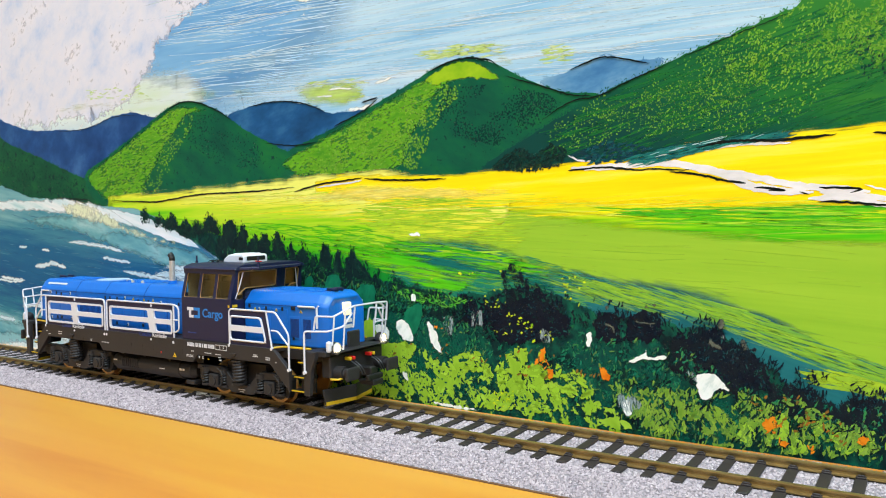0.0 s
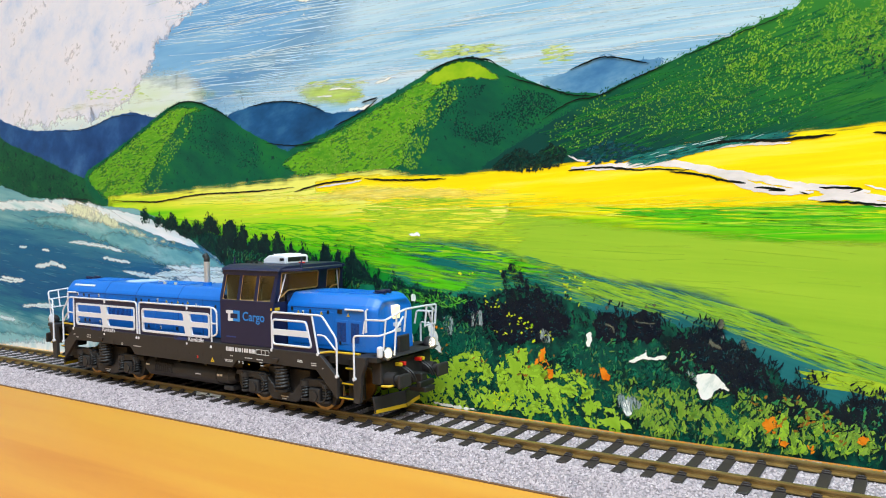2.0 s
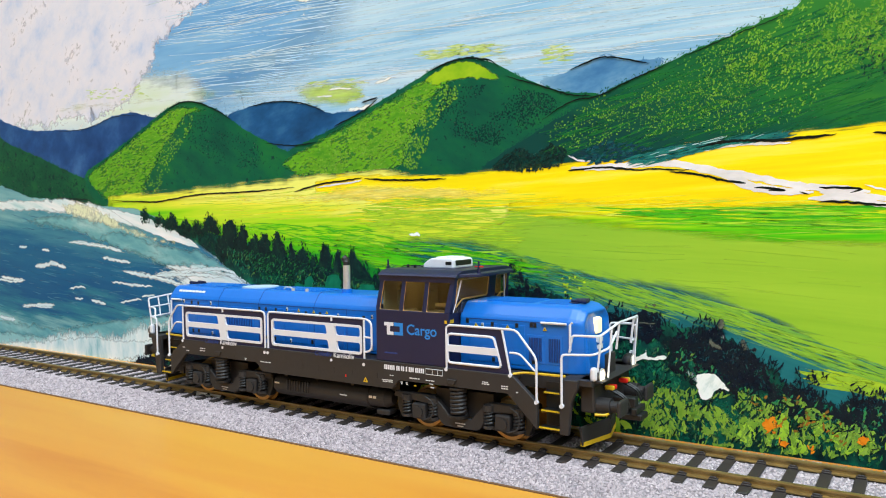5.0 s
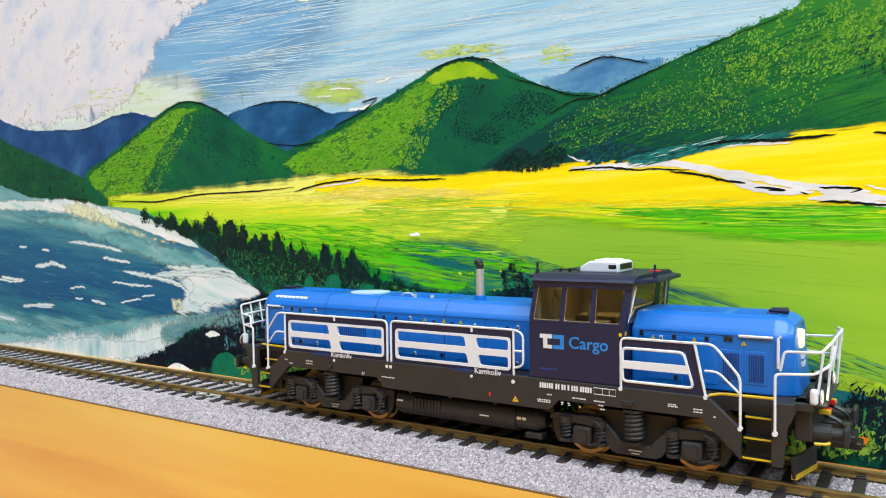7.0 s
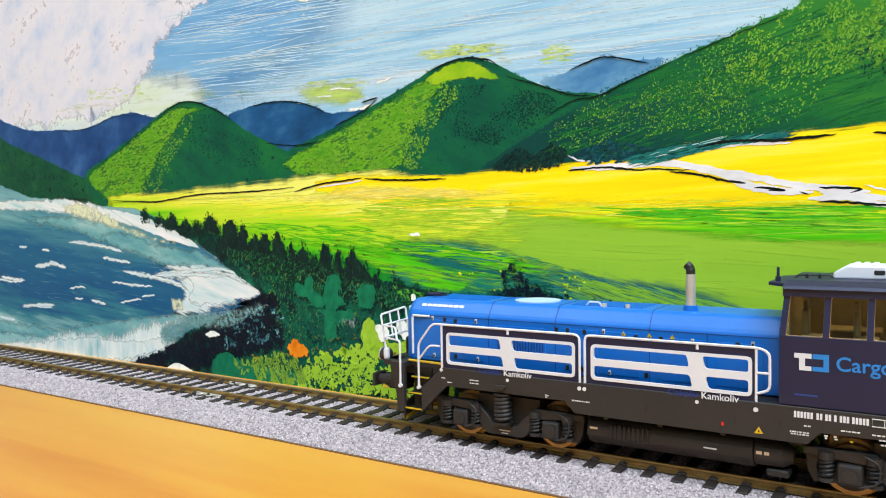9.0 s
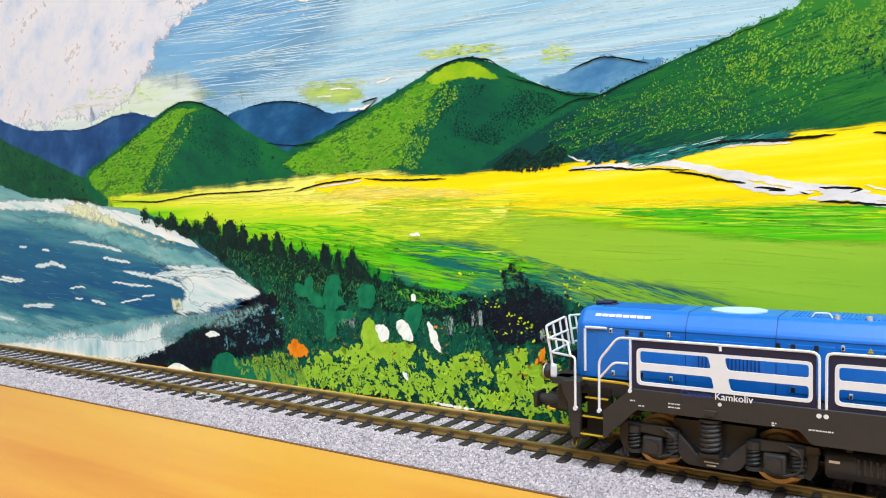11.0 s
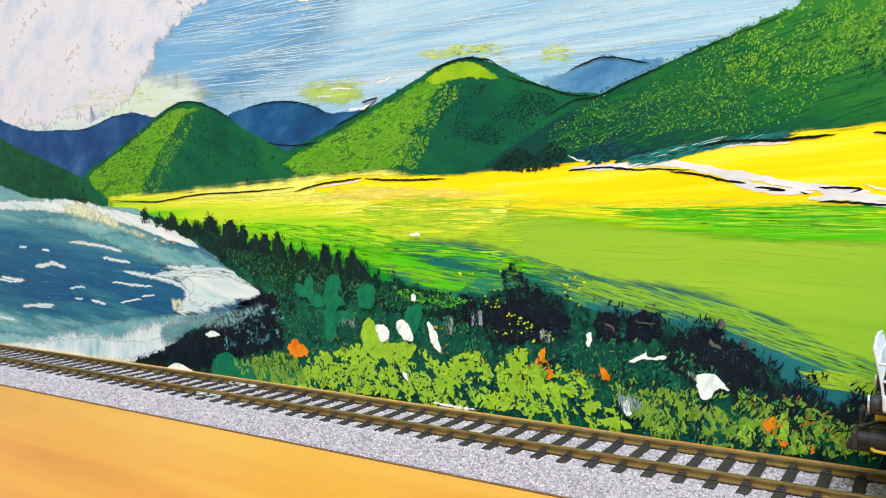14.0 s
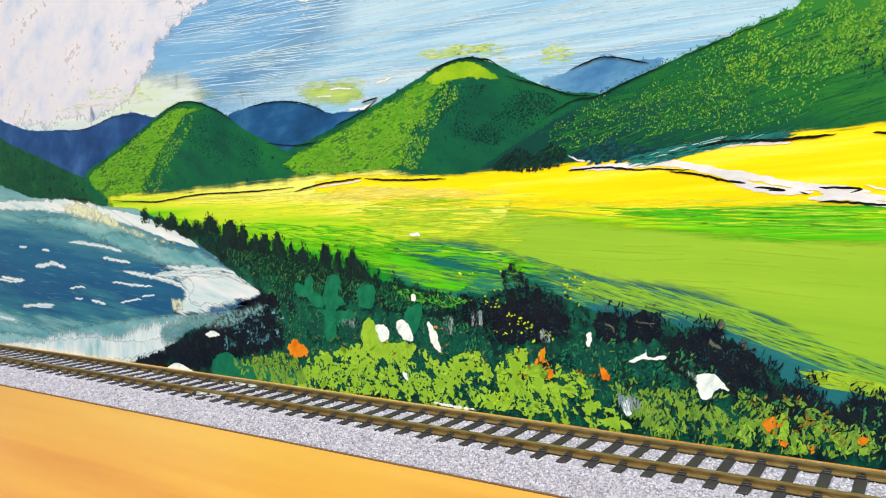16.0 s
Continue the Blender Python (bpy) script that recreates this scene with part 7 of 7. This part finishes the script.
    for x in (-45.5, 45.5):
        lp("jack_pad", prism(bmesh.new(), [(x - 1.5, 15.9), (x + 1.5, 15.9), (x + 0.7, 14.6), (x - 0.7, 14.6)], f - 0.5, f + 0.1, bevel=0.1, segments=1), "grey", chassis)
    for x in (-1.6, 4.4, 11.4, 20.4, -38, -8):
        lp("drain_slot", box(bmesh.new(), x - 0.12, x + 0.12, f - 0.05, f + 0.05, 13.8, 15.4), "black", chassis)
    # round-shouldered tank and air vessel, hung clear of the sill between the bogies
    bm = bmesh.new()
    prism(bm, [(-10, 2.8), (10, 2.8), (12.8, 4.0), (14.2, 5.8), (14.3, 7.6), (13.4, 9.3), (11.6, 10.2), (-11.6, 10.2), (-13.4, 9.3), (-14.3, 7.6), (-14.2, 5.8), (-12.8, 4.0)], -23.5, 14.6, "x", 0.5, 2)
    tank = lp("fuel_tank", bm, "grey", label="dark grey fuel tank between the bogies")
    for x in (-19, -6, 8):
        lp("hanger", box(bmesh.new(), x - 0.6, x + 0.6, -13, 13, 9.6, 11.6), "grey", tank)
    for k in range(9):
        x = -17.5 + k * 1.1
        lp("tank_rib", box(bmesh.new(), x, x + 0.5, -14.6, -13.4, 5.6, 9.0, 0.12, 1), "grey", tank)
    decal(tank, -22.6, -20.6, 7.4, 7.9, -14.4, "silver")
    decal(tank, 4.2, 7.0, 6.6, 6.9, -14.35, "print_grey")
    bm = bmesh.new()
    cyl(bm, (14.8, -11.4, 7.0), (20.4, -11.4, 7.0), 2.9, n=24)
    cyl(bm, (20.4, -11.4, 7.0), (22.4, -11.4, 7.0), 2.9, 1.6, 24)
    box(bm, 17.0, 21.6, -13.2, -9.4, 2.2, 3.8, 0.3, 1)
    vessel = lp("air_vessel", bm, "grey", tank)
    decal(vessel, 15.2, 16.4, 7.0, 7.7, -14.32, "silver")
    decal(vessel, 16.8, 17.8, 7.0, 7.7, -14.32, "silver")


def coil(bm, x, y, z0, z1, r, turns, wire):
    pts = []
    n = int(turns * 12)
    for i in range(n + 1):
        a = 2 * math.pi * turns * i / n
        pts.append((x + r * math.cos(a), y + r * math.sin(a), z0 + (z1 - z0) * i / n))
    tube(bm, pts, wire, 5)


WHEELSETS = []


def build_bogie(cx):
    bm = bmesh.new()
    # dropped side frames
    prof = [(-22, 8.6), (-21.5, 10.2), (-8.5, 10.2), (-4.6, 6.6), (-3.4, 5.0), (3.4, 5.0), (4.6, 6.6), (8.5, 10.2), (21.5, 10.2), (22, 8.6), (9.6, 7.6), (6.2, 3.0), (5.0, 2.2), (-5.0, 2.2), (-6.2, 3.0), (-9.6, 7.6)]
    for s in (-1, 1):
        prism(bm, prof, s * 14.2, s * 12.4, bevel=0.2, segments=1)
    box(bm, -9, 9, -12, 12, 5, 12)
    bogie = lp("bogie", bm, "grey", label="dark grey two-axle bogie with coil springs")
    bogie.location = (cx * MM, 0, 0)
    for s in (-1, 1):
        for e in (-1, 1):
            b2 = bmesh.new()
            prism(b2, [(e * 18.2, 9.8), (e * 21.6, 9.8), (e * 21.2, 5.2), (e * 19.9, 2.6), (e * 18.6, 2.9), (e * 19.2, 6.2)], s * 10.8, s * 13.4, bevel=0.2, segments=1)
            lp("brake_block", b2, "black", bogie)
        b2 = cyl(bmesh.new(), (0, s * 14.9, 5.4), (0, s * 14.9, 6.2), 2.6, n=20)
        cyl(b2, (0, s * 14.9, 13.0), (0, s * 14.9, 13.6), 2.5, n=20)
        cyl(b2, (0, s * 14.9, 6), (0, s * 14.9, 13), 1.2, n=12)
        sp = lp("main_spring", b2, "black", bogie)
        b2 = bmesh.new()
        coil(b2, 0, s * 14.9, 6.2, 13.0, 1.95, 6.5, 0.5)
        lp("spring_coil", b2, "grey", sp)
    for ax in (-13.1, 13.1):
        for s in (-1, 1):
            b2 = bmesh.new()
            box(b2, ax - 2.3, ax + 2.3, s * 13.9 - 1.1, s * 13.9 + 1.1, 3.2, 7.6, 0.5, 2)
            cyl(b2, (ax, s * 14.8, 5.3), (ax, s * 15.4, 5.3), 1.5, n=16)
            for k in (-4.4, 4.4):
                cyl(b2, (ax + k, s * 13.8, 3.4), (ax + k, s * 13.8, 4.2), 1.6, n=14)
                cyl(b2, (ax + k, s * 13.8, 8.0), (ax + k, s * 13.8, 9.6), 1.6, n=14)
                box(b2, ax + min(k, 0), ax + max(k, 0), s * 13.6 - 0.5, s * 13.6 + 0.5, 3.2, 4.0)
            boxed = lp("axle_box", b2, "grey", bogie)
            b2 = bmesh.new()
            for k in (-4.4, 4.4):
                coil(b2, ax + k, s * 13.8, 4.2, 8.2, 1.25, 4.5, 0.38)
            lp("axle_spring", b2, "black", boxed)
            lp("brake_hose", tube(bmesh.new(), rounded([(ax + 2.5, s * 15.0, 9.8), (ax + 5.6, s * 15.6, 8.5), (ax + 5.2, s * 15.6, 4.5), (ax + 1.8, s * 15.5, 3.4)], 1.6), 0.25), "grey", boxed)
        b2 = bmesh.new()
        for s in (-1, 1):
            cyl(b2, (0, s * 7.4, 0), (0, s * 7.9, 0), 6.1, n=40)
            cyl(b2, (0, s * 7.9, 0), (0, s * 10.2, 0), 5.35, 5.25, 40)
        ws = lp("wheelset", b2, "bronze", bogie, "bronze-toned wheelset with dark wheel discs")
        b2 = bmesh.new()
        for s in (-1, 1):
            cyl(b2, (0, s * 10.1, 0), (0, s * 10.35, 0), 4.35, n=32)
            cyl(b2, (0, s * 10.2, 0), (0, s * 11.4, 0), 1.3, n=12)
            for a in range(6):
                t = a * math.pi / 3
                cyl(b2, (2.9 * math.cos(t), s * 10.3, 2.9 * math.sin(t)), (2.9 * math.cos(t), s * 10.55, 2.9 * math.sin(t)), 0.5, n=8)
        cyl(b2, (0, -11, 0), (0, 11, 0), 0.9, n=10)
        lp("wheel_disc", b2, "black", ws)
        WHEELSETS.append((ws, ax))
    decal(bogie, -1.6, 1.6, 3.4, 3.7, -14.2, "print_grey")
    decal(bogie, -1.0, 1.0, 2.7, 3.0, -14.2, "print_grey")


def rail_panel(x0, x1, band0, band1, parent):
    """A navy plate with white bars; openings above and below the middle bar on either side of a broad white post."""
    f = -16.4
    navy = bmesh.new()
    box(navy, x0, x1, f, f + 0.35, 28.1, 29.9)
    box(navy, x0, x1, f, f + 0.35, 18.5, 20.1)
    box(navy, x0, x0 + 1.4, f, f + 0.35, 20.1, 28.1)
    box(navy, x1 - 0.9, x1, f, f + 0.35, 20.1, 28.1)
    pl = lp("railing_plate", navy, "navy", parent, "navy railing plate")
    # white bars cut from one plate: four slanted openings with round corners
    a, b, mid0, mid1 = x0 + 1.1, x1 - 0.6, 23.2, 24.9
    outer = rounded([(a, f, 19.8), (b, f, 19.8), (b, f, 28.3), (a, f, 28.3)], 1.3, 5, True)
    holes = [[(a + 0.75, f, mid1), (band0 - 0.15, f, mid1), (band0 - 0.75, f, 27.6), (a + 0.75, f, 27.6)], [(a + 0.75, f, 20.5), (band0 + 0.55, f, 20.5), (band0 - 0.05, f, mid0), (a + 0.75, f, mid0)],
             [(band1 + 0.05, f, mid1), (b - 0.75, f, mid1), (b - 0.75, f, 27.6), (band1 - 0.55, f, 27.6)], [(band1 + 0.75, f, 20.5), (b - 0.75, f, 20.5), (b - 0.75, f, mid0), (band1 + 0.15, f, mid0)]]
    bm = bmesh.new()
    for loop in [outer] + [rounded(h, 0.7, 4, True) for h in holes]:
        vs = [bm.verts.new(Vector((p[0], f - 0.22, p[2])) * MM) for p in loop]
        for k in range(len(vs)):
            bm.edges.new((vs[k - 1], vs[k]))
    bmesh.ops.triangle_fill(bm, use_beauty=True, use_dissolve=False, edges=bm.edges[:])
    made = bmesh.ops.extrude_face_region(bm, geom=bm.faces[:])
    for v in made["geom"]:
        if isinstance(v, bmesh.types.BMVert):
            v.co.y += 0.6 * MM
    bmesh.ops.recalc_face_normals(bm, faces=bm.faces[:])
    lp("white_bar_frame", bm, "white", pl)


def build_railings():
    f = -16.5
    top = 30.3
    rl = lp("handrail", tube(bmesh.new(), rounded([(-71.2, f, 12.6), (-71.2, f, 24.6), (-66.6, f, top), (-25.2, f, top), (-24.2, f, top - 0.8), (-24.2, f, 17.4)], 1.3), 0.31), "white", label="bent white wire handrail")
    lp("handrail_knee", tube(bmesh.new(), rounded([(-71.2, f, 20.2), (-67.6, f, 24.4), (-64.2, f, 24.4)], 1.2), 0.28), "white", rl)
    lp("handrail_post", tube(bmesh.new(), [(-63.6, f, 18), (-63.6, f, top)], 0.3), "white", rl)
    rail_panel(-63.2, -24.8, -45.4, -42.2, rl)
    r2 = lp("handrail", tube(bmesh.new(), rounded([(-22.9, f, 17.4), (-22.9, f, top - 0.6), (-22, f, top), (16.4, f, top), (18.3, f, top - 1), (18.3, f, 21.4), (15.6, f, 20.6)], 1.3), 0.31), "white", label="bent white wire handrail")
    lp("handrail_post", tube(bmesh.new(), [(15.6, f, 17.2), (15.6, f, top - 0.2)], 0.3), "white", r2)
    lp("handrail_rung", tube(bmesh.new(), [(15.6, f, 25), (18.3, f, 25)], 0.28), "white", r2)
    rail_panel(-22.5, 15.4, 1.8, 5.0, r2)
    r3 = lp("handrail", tube(bmesh.new(), rounded([(43.6, f, 18.4), (43.6, f, top), (64.4, f, top), (70, f, 23.6), (70, f, 12.6)], 1.3), 0.31), "white", label="bent white wire handrail")
    lp("handrail_knee", tube(bmesh.new(), rounded([(62.6, f, 24.4), (65.4, f, 24.4), (70, f, 20)], 1.2), 0.28), "white", r3)
    lp("handrail_post", tube(bmesh.new(), [(60.4, f, top), (62.8, f, 18.6)], 0.31), "white", r3)
    bm = bmesh.new()
    tube(bm, rounded([(44, f, 28.0), (58, f, 28.0), (60.2, f, 20.3), (44, f, 20.3)], 1.2, 4, True), 0.34, 8, True)
    prism(bm, [(44, 23.3), (59.6, 23.3), (59.0, 25.1), (44, 25.1)], f - 0.3, f + 0.3)
    lp("white_bar_frame", bm, "white", r3)
    bm = bmesh.new()
    prism(bm, [(44, 28.2), (60.4, 28.2), (60.2, 29.9), (44, 29.9)], f + 0.1, f + 0.45)
    prism(bm, [(44, 18.5), (62.4, 18.5), (61.8, 20.1), (44, 20.1)], f + 0.1, f + 0.45)
    prism(bm, [(58.4, 28.2), (60.4, 28.2), (62.2, 20.1), (60.4, 20.1)], f + 0.1, f + 0.45)
    lp("railing_plate", bm, "navy", r3, "navy railing plate")
    # small round feet
    for ob, x, z in ((rl, -63.6, 18.2), (rl, -24.2, 17.4), (r2, -22.9, 17.4), (r2, 15.6, 17.2), (rl, -71.2, 12.6), (r3, 43.6, 18.4), (r3, 62.8, 18.6), (r3, 70, 12.6)):
        lp("rail_foot", cyl(bmesh.new(), (x, f - 0.5, z), (x, f + 0.4, z), 0.5, n=12), "white", ob)
    for ob, x in ((rl, -43.6), (r2, 3.4)):
        lp("rail_stub", tube(bmesh.new(), [(x, f, 29.0), (x, f, top)], 0.34), "white", ob)
        lp("rail_foot", cyl(bmesh.new(), (x, f - 0.5, 17.4), (x, f + 0.4, 17.4), 0.42, n=12), "white", ob)
    # far side, seen through and over the bonnets
    for x0, x1 in ((-70, -24), (-23, 18), (44, 68)):
        bm = tube(bmesh.new(), rounded([(x0, -f, 18), (x0, -f, top), (x1, -f, top), (x1, -f, 18)], 1.3), 0.42)
        tube(bm, [(x0, -f, 24.2), (x1, -f, 24.2)], 0.42)
        lp("handrail", bm, "white", label="bent white wire handrail")
    # slogan below the bars
    for x, z in ((-45.6, 18.0), (3.4, 17.9)):
        letters("Kamkoliv", 2.1, (x + 0.9, -17.0, z + 0.45), "white", rl)
        letters("Cokoliv", 2.1, (x - 6.4, -17.0, z + 0.45), "print_dim", rl)


def build_ends():
    for s in (-1, 1):
        # pilot beam, plough, buffers, coupler
        bm = bmesh.new()
        box(bm, min(s * 80, s * 83.6), max(s * 80, s * 83.6), -12.9, 12.9, 10.6, 17.4, 0.5, 2)
        prism(bm, [(s * 82, 17.4), (s * 86.5, 18.6), (s * 84.5, 19.0), (s * 80, 19.0)], -13.5, 13.5, bevel=0.2, segments=1)
        beam = lp("pilot_beam", bm, "grey", label="dark grey buffer beam")
        lp("sign_plate", box(bmesh.new(), s * 83.6 - 0.5, s * 83.6 + 0.5, -4.6, 1.0, 18.4, 24.0, 0.3, 1), "grey", beam)
        for t in (-1, 1):
            bm = bmesh.new()
            tmp = bmesh.new()
            prism(tmp, [(0, 1.6), (11.5, 1.6), (12.5, 6.6), (0, 6.6)], -0.4, 0.4, "y", 0.15, 1)
            merge(bm, tmp, Matrix.Translation((s * 82.6 * MM, 0, 0)) @ Matrix.Rotation(math.radians(t * (90 if s * t > 0 else 90) + s * t * 14 if s > 0 else t * 90 - t * 14 * s * -1), 4, "Z"))
            plough = lp("plough", bm, "grey", beam)
            bm = bmesh.new()
            tmp = bmesh.new()
            prism(tmp, [(0, 1.6), (11.5, 1.6), (11.5, 2.7), (0, 2.7)], -0.55, 0.55, "y")
            merge(bm, tmp, Matrix.Translation((s * 82.6 * MM, 0, 0)) @ Matrix.Rotation(math.radians(t * 90 + s * t * 14 if s > 0 else t * 90 + t * 14 * s), 4, "Z"))
            lp("plough_edge", bm, "yellow", plough)
            bm = bmesh.new()
            cyl(bm, (s * 83.4, t * 10, 12.2), (s * 87.0, t * 10, 12.2), 2.0, n=20)
            cyl(bm, (s * 87.0, t * 10, 12.2), (s * 89.6, t * 10, 12.2), 1.4, n=16)
            box(bm, min(s * 89.2, s * 90.3), max(s * 89.2, s * 90.3), t * 10 - 3.0, t * 10 + 3.0, 10.2, 14.2, 0.5, 2)
            lp("buffer", bm, "grey", beam, "dark grey rectangular buffer")
            # round headlight in an oval housing; the tail lamps stand further out
            lx = 85.2 if s > 0 else 87.2
            bm = bmesh.new()
            tmp = bmesh.new()
            bmesh.ops.create_uvsphere(tmp, u_segments=24, v_segments=14, radius=1)
            bmesh.ops.transform(tmp, matrix=Matrix.Translation((s * (lx - 1.2) * MM, t * 11.6 * MM, 19.8 * MM)) @ Matrix.Diagonal((1.9 * MM, 2.2 * MM, 2.0 * MM, 1)), verts=tmp.verts)
            for v in tmp.verts:
                if v.co.x * s > (lx - 0.2) * MM:
                    v.co.x = s * (lx - 0.2) * MM
            merge(bm, tmp)
            house = lp("headlight", bm, "grey", beam, "oval dark headlight housing" if s > 0 else "oval dark tail lamp housing", True)
            ring = [(s * lx, t * 11.5 + 1.7 * math.cos(a * math.pi / 12), 19.8 + 1.7 * math.sin(a * math.pi / 12)) for a in range(24)]
            lp("lamp_bezel", tube(bmesh.new(), ring, 0.24, 6, True), "silver", house)
            bm = cyl(bmesh.new(), (s * (lx - 0.6), t * 11.5, 19.8), (s * (lx + 0.05), t * 11.5, 19.8), 1.3 if s > 0 else 1.2, n=24)
            if s > 0:
                # ring glows by itself, in place of light caught from the lens
                lp("reflector", cyl(bmesh.new(), (84.6, t * 11.5, 19.8), (85.1, t * 11.5, 19.8), 1.5, n=24), "reflector", house, "reflector ring with the lamp's warm light put in as glow")
            lp("lens", bm, "lamp" if s > 0 else "tail", house, "bright glowing lens" if s > 0 else "glowing red tail lens", False)
            # end railings
            y = t * 17.1
            bm = bmesh.new()
            if s < 0:
                # a ladder-like frame across the end, met by the wire from the steps
                tube(bm, rounded([(-77, y, 12.6), (-77, y, 25.0), (-84.6, t * 13.8, 25.0)], 1.0), 0.31)
                tube(bm, rounded([(-85.4, t * 13.6, 28.4), (-79.6, t * 15.6, 28.4), (-78.4, t * 16.6, 25.1)], 1.0), 0.3)
                tube(bm, rounded([(-84.4, t * 13.6, 20.0), (-84.9, t * 13.6, 24.6), (-86.2, t * 13.6, 31.4), (-86.4, t * 1.2, 32.4), (-85.2, t * 1.2, 24.8)], 0.8), 0.31)
                for z, x in ((24.9, -85.0), (28.3, -85.6)):
                    tube(bm, [(x, t * 13.5, z), (x, t * 1.2, z + 0.6)], 0.28)
                for k in (9.4, 5.2):
                    tube(bm, [(-85.0, t * k, 24.6), (-86.3, t * k, 32.0)], 0.28)
            else:
                tube(bm, rounded([(s * 77, y, 12.6), (s * 77, y, 25.2), (s * 84, t * 14.2, 25.2), (s * 86.4, t * 9.6, 26.4), (s * 87.2, t * 6.6, 30.2)], 1.0), 0.31)
                tube(bm, rounded([(s * 77.4, t * 13.2, 25.2), (s * 78.2, t * 13.2, 29.4), (s * 85.2, t * 13, 29.6), (s * 87.0, t * 8.4, 31.6), (s * 87.4, t * 5.4, 32.4), (s * 86.6, t * 5.4, 25.6)], 0.8), 0.31)
                tube(bm, [(s * 84.4, t * 13, 19.2), (s * 85.6, t * 13, 29.6)], 0.28)
                tube(bm, [(s * 86, t * 9.6, 19.2), (s * 86.9, t * 9.4, 31.2)], 0.28)
                if s > 0 and t > 0:
                    tube(bm, [(87.4, -5.4, 32.3), (87.4, 5.4, 32.3)], 0.31)
                    tube(bm, [(86.6, 5.4, 26.0), (85.4, 13.0, 25.8)], 0.28)
                    tube(bm, rounded([(87.4, 5.4, 32.3), (85.8, 13.0, 31.8), (85.4, 13.0, 25.8)], 0.8), 0.31)
            rail = lp("end_railing", bm, "white", label="bent white wire end railing")
            lp("rail_foot", cyl(bmesh.new(), (s * 77, t * 16.6, 12.6), (s * 77, t * 17.5, 12.6), 0.55, n=12), "white", rail)
            lp("rail_bracket", box(bmesh.new(), min(s * 83.2, s * 84.8), max(s * 83.2, s * 84.8), t * 13.9 - 0.8, t * 13.9 + 0.8, 18.8, 22.2, 0.6, 2), "white", rail, "white railing bracket")
            lp("bonnet_grab", tube(bmesh.new(), [(s * 77.0, t * 10.8, 20.6), (s * 77.0, t * 10.8, 31.0)] if s < 0 else [(76.6, t * 10.8, 25.2), (76.6, t * 10.8, 31.6), (77.2, t * 10.6, 32.2)], 0.34), "white", rail)
        bm = bmesh.new()
        box(bm, min(s * 84, s * 90), max(s * 84, s * 90), -1.4, 1.4, 9.8, 12.8, 0.3, 1)
        box(bm, min(s * 86, s * 92), max(s * 86, s * 92), -2.6, 2.6, 7.4, 9.0, 0.3, 1)
        box(bm, min(s * 89.6, s * 91), max(s * 89.6, s * 91), -3.6, 3.6, 9.0, 10.6, 0.2, 1)
        lp("coupler", bm, "black", beam, "black hook coupler")
        for yy, mt in ((-4.6, "red"), (3.6, "red"), (-6.4, "yellow"), (5.2, "yellow")):
            bm = box(bmesh.new(), min(s * 84, s * 86.4), max(s * 84, s * 86.4), yy - 0.5, yy + 0.5, 15.4, 16.5, 0.2, 1)
            lp("air_cock", bm, mt, beam)
        for yy in (-5.4, -4.2, 4.4, 5.6):
            lp("brake_hose", tube(bmesh.new(), rounded([(s * 85, yy, 15.2), (s * 88.5, yy, 13.6), (s * 89.4, yy + 0.6, 11)], 1.2), 0.34), "black", beam)
        lp("beam_rail", tube(bmesh.new(), rounded([(s * 84, -13.4, 10.6), (s * 86.6, -12.6, 10.6), (s * 86.6, -9.4, 10.8), (s * 84, -8.6, 10.8)], 0.8), 0.35), "yellow", beam)


build_hoods()
build_cab()
build_frame()
build_bogie(-46.0)
build_bogie(46.2)
build_railings()
build_ends()

# ---- movement ----
SLIDE = [(0.0, -132.2), (0.5, -131.6), (1.0, -126.7), (1.5, -120.1), (2.0, -112.9), (2.5, -103.0), (3.0, -92.6), (3.5, -82.6), (4.0, -71.3), (6.5, -12.9), (7.0, 0.0), (7.5, 13.2), (8.0, 27.5), (8.5, 41.6), (9.0, 57.6), (11.5, 122.3), (12.0, 135.0), (12.5, 147.8), (13.0, 159.7), (13.5, 171.3), (14.0, 181.0), (15.0, 202.0), (16.0, 224.0)]


def travel(t):
    """Millimetres along the track at t seconds, by smooth cubic pieces."""
    ts, xs = [r[0] for r in SLIDE], [r[1] for r in SLIDE]
    i = max(0, min(len(ts) - 2, sum(1 for q in ts if q <= t) - 1))

    def slope(k):
        if k in (0, len(ts) - 1):
            return 0.0 if k == 0 else (xs[k] - xs[k - 1]) / (ts[k] - ts[k - 1])
        return (xs[k + 1] - xs[k - 1]) / (ts[k + 1] - ts[k - 1])
    h = ts[i + 1] - ts[i]
    u = (t - ts[i]) / h
    return (2 * u ** 3 - 3 * u * u + 1) * xs[i] + (u ** 3 - 2 * u * u + u) * h * slope(i) + (3 * u * u - 2 * u ** 3) * xs[i + 1] + (u ** 3 - u * u) * h * slope(i + 1)


def motions():
    times = [k * 0.2 for k in range(81)]
    walk(LOCO, [(t, pose((travel(t) - 104.2) * MM, 0, 0)) for t in times])
    for ws, ax in WHEELSETS:
        walk(ws, [(t, pose(ax * MM, 0, 5.3 * MM, 0, math.degrees((travel(t) - SLIDE[0][1]) / 5.3), 0)) for t in times])


motions()
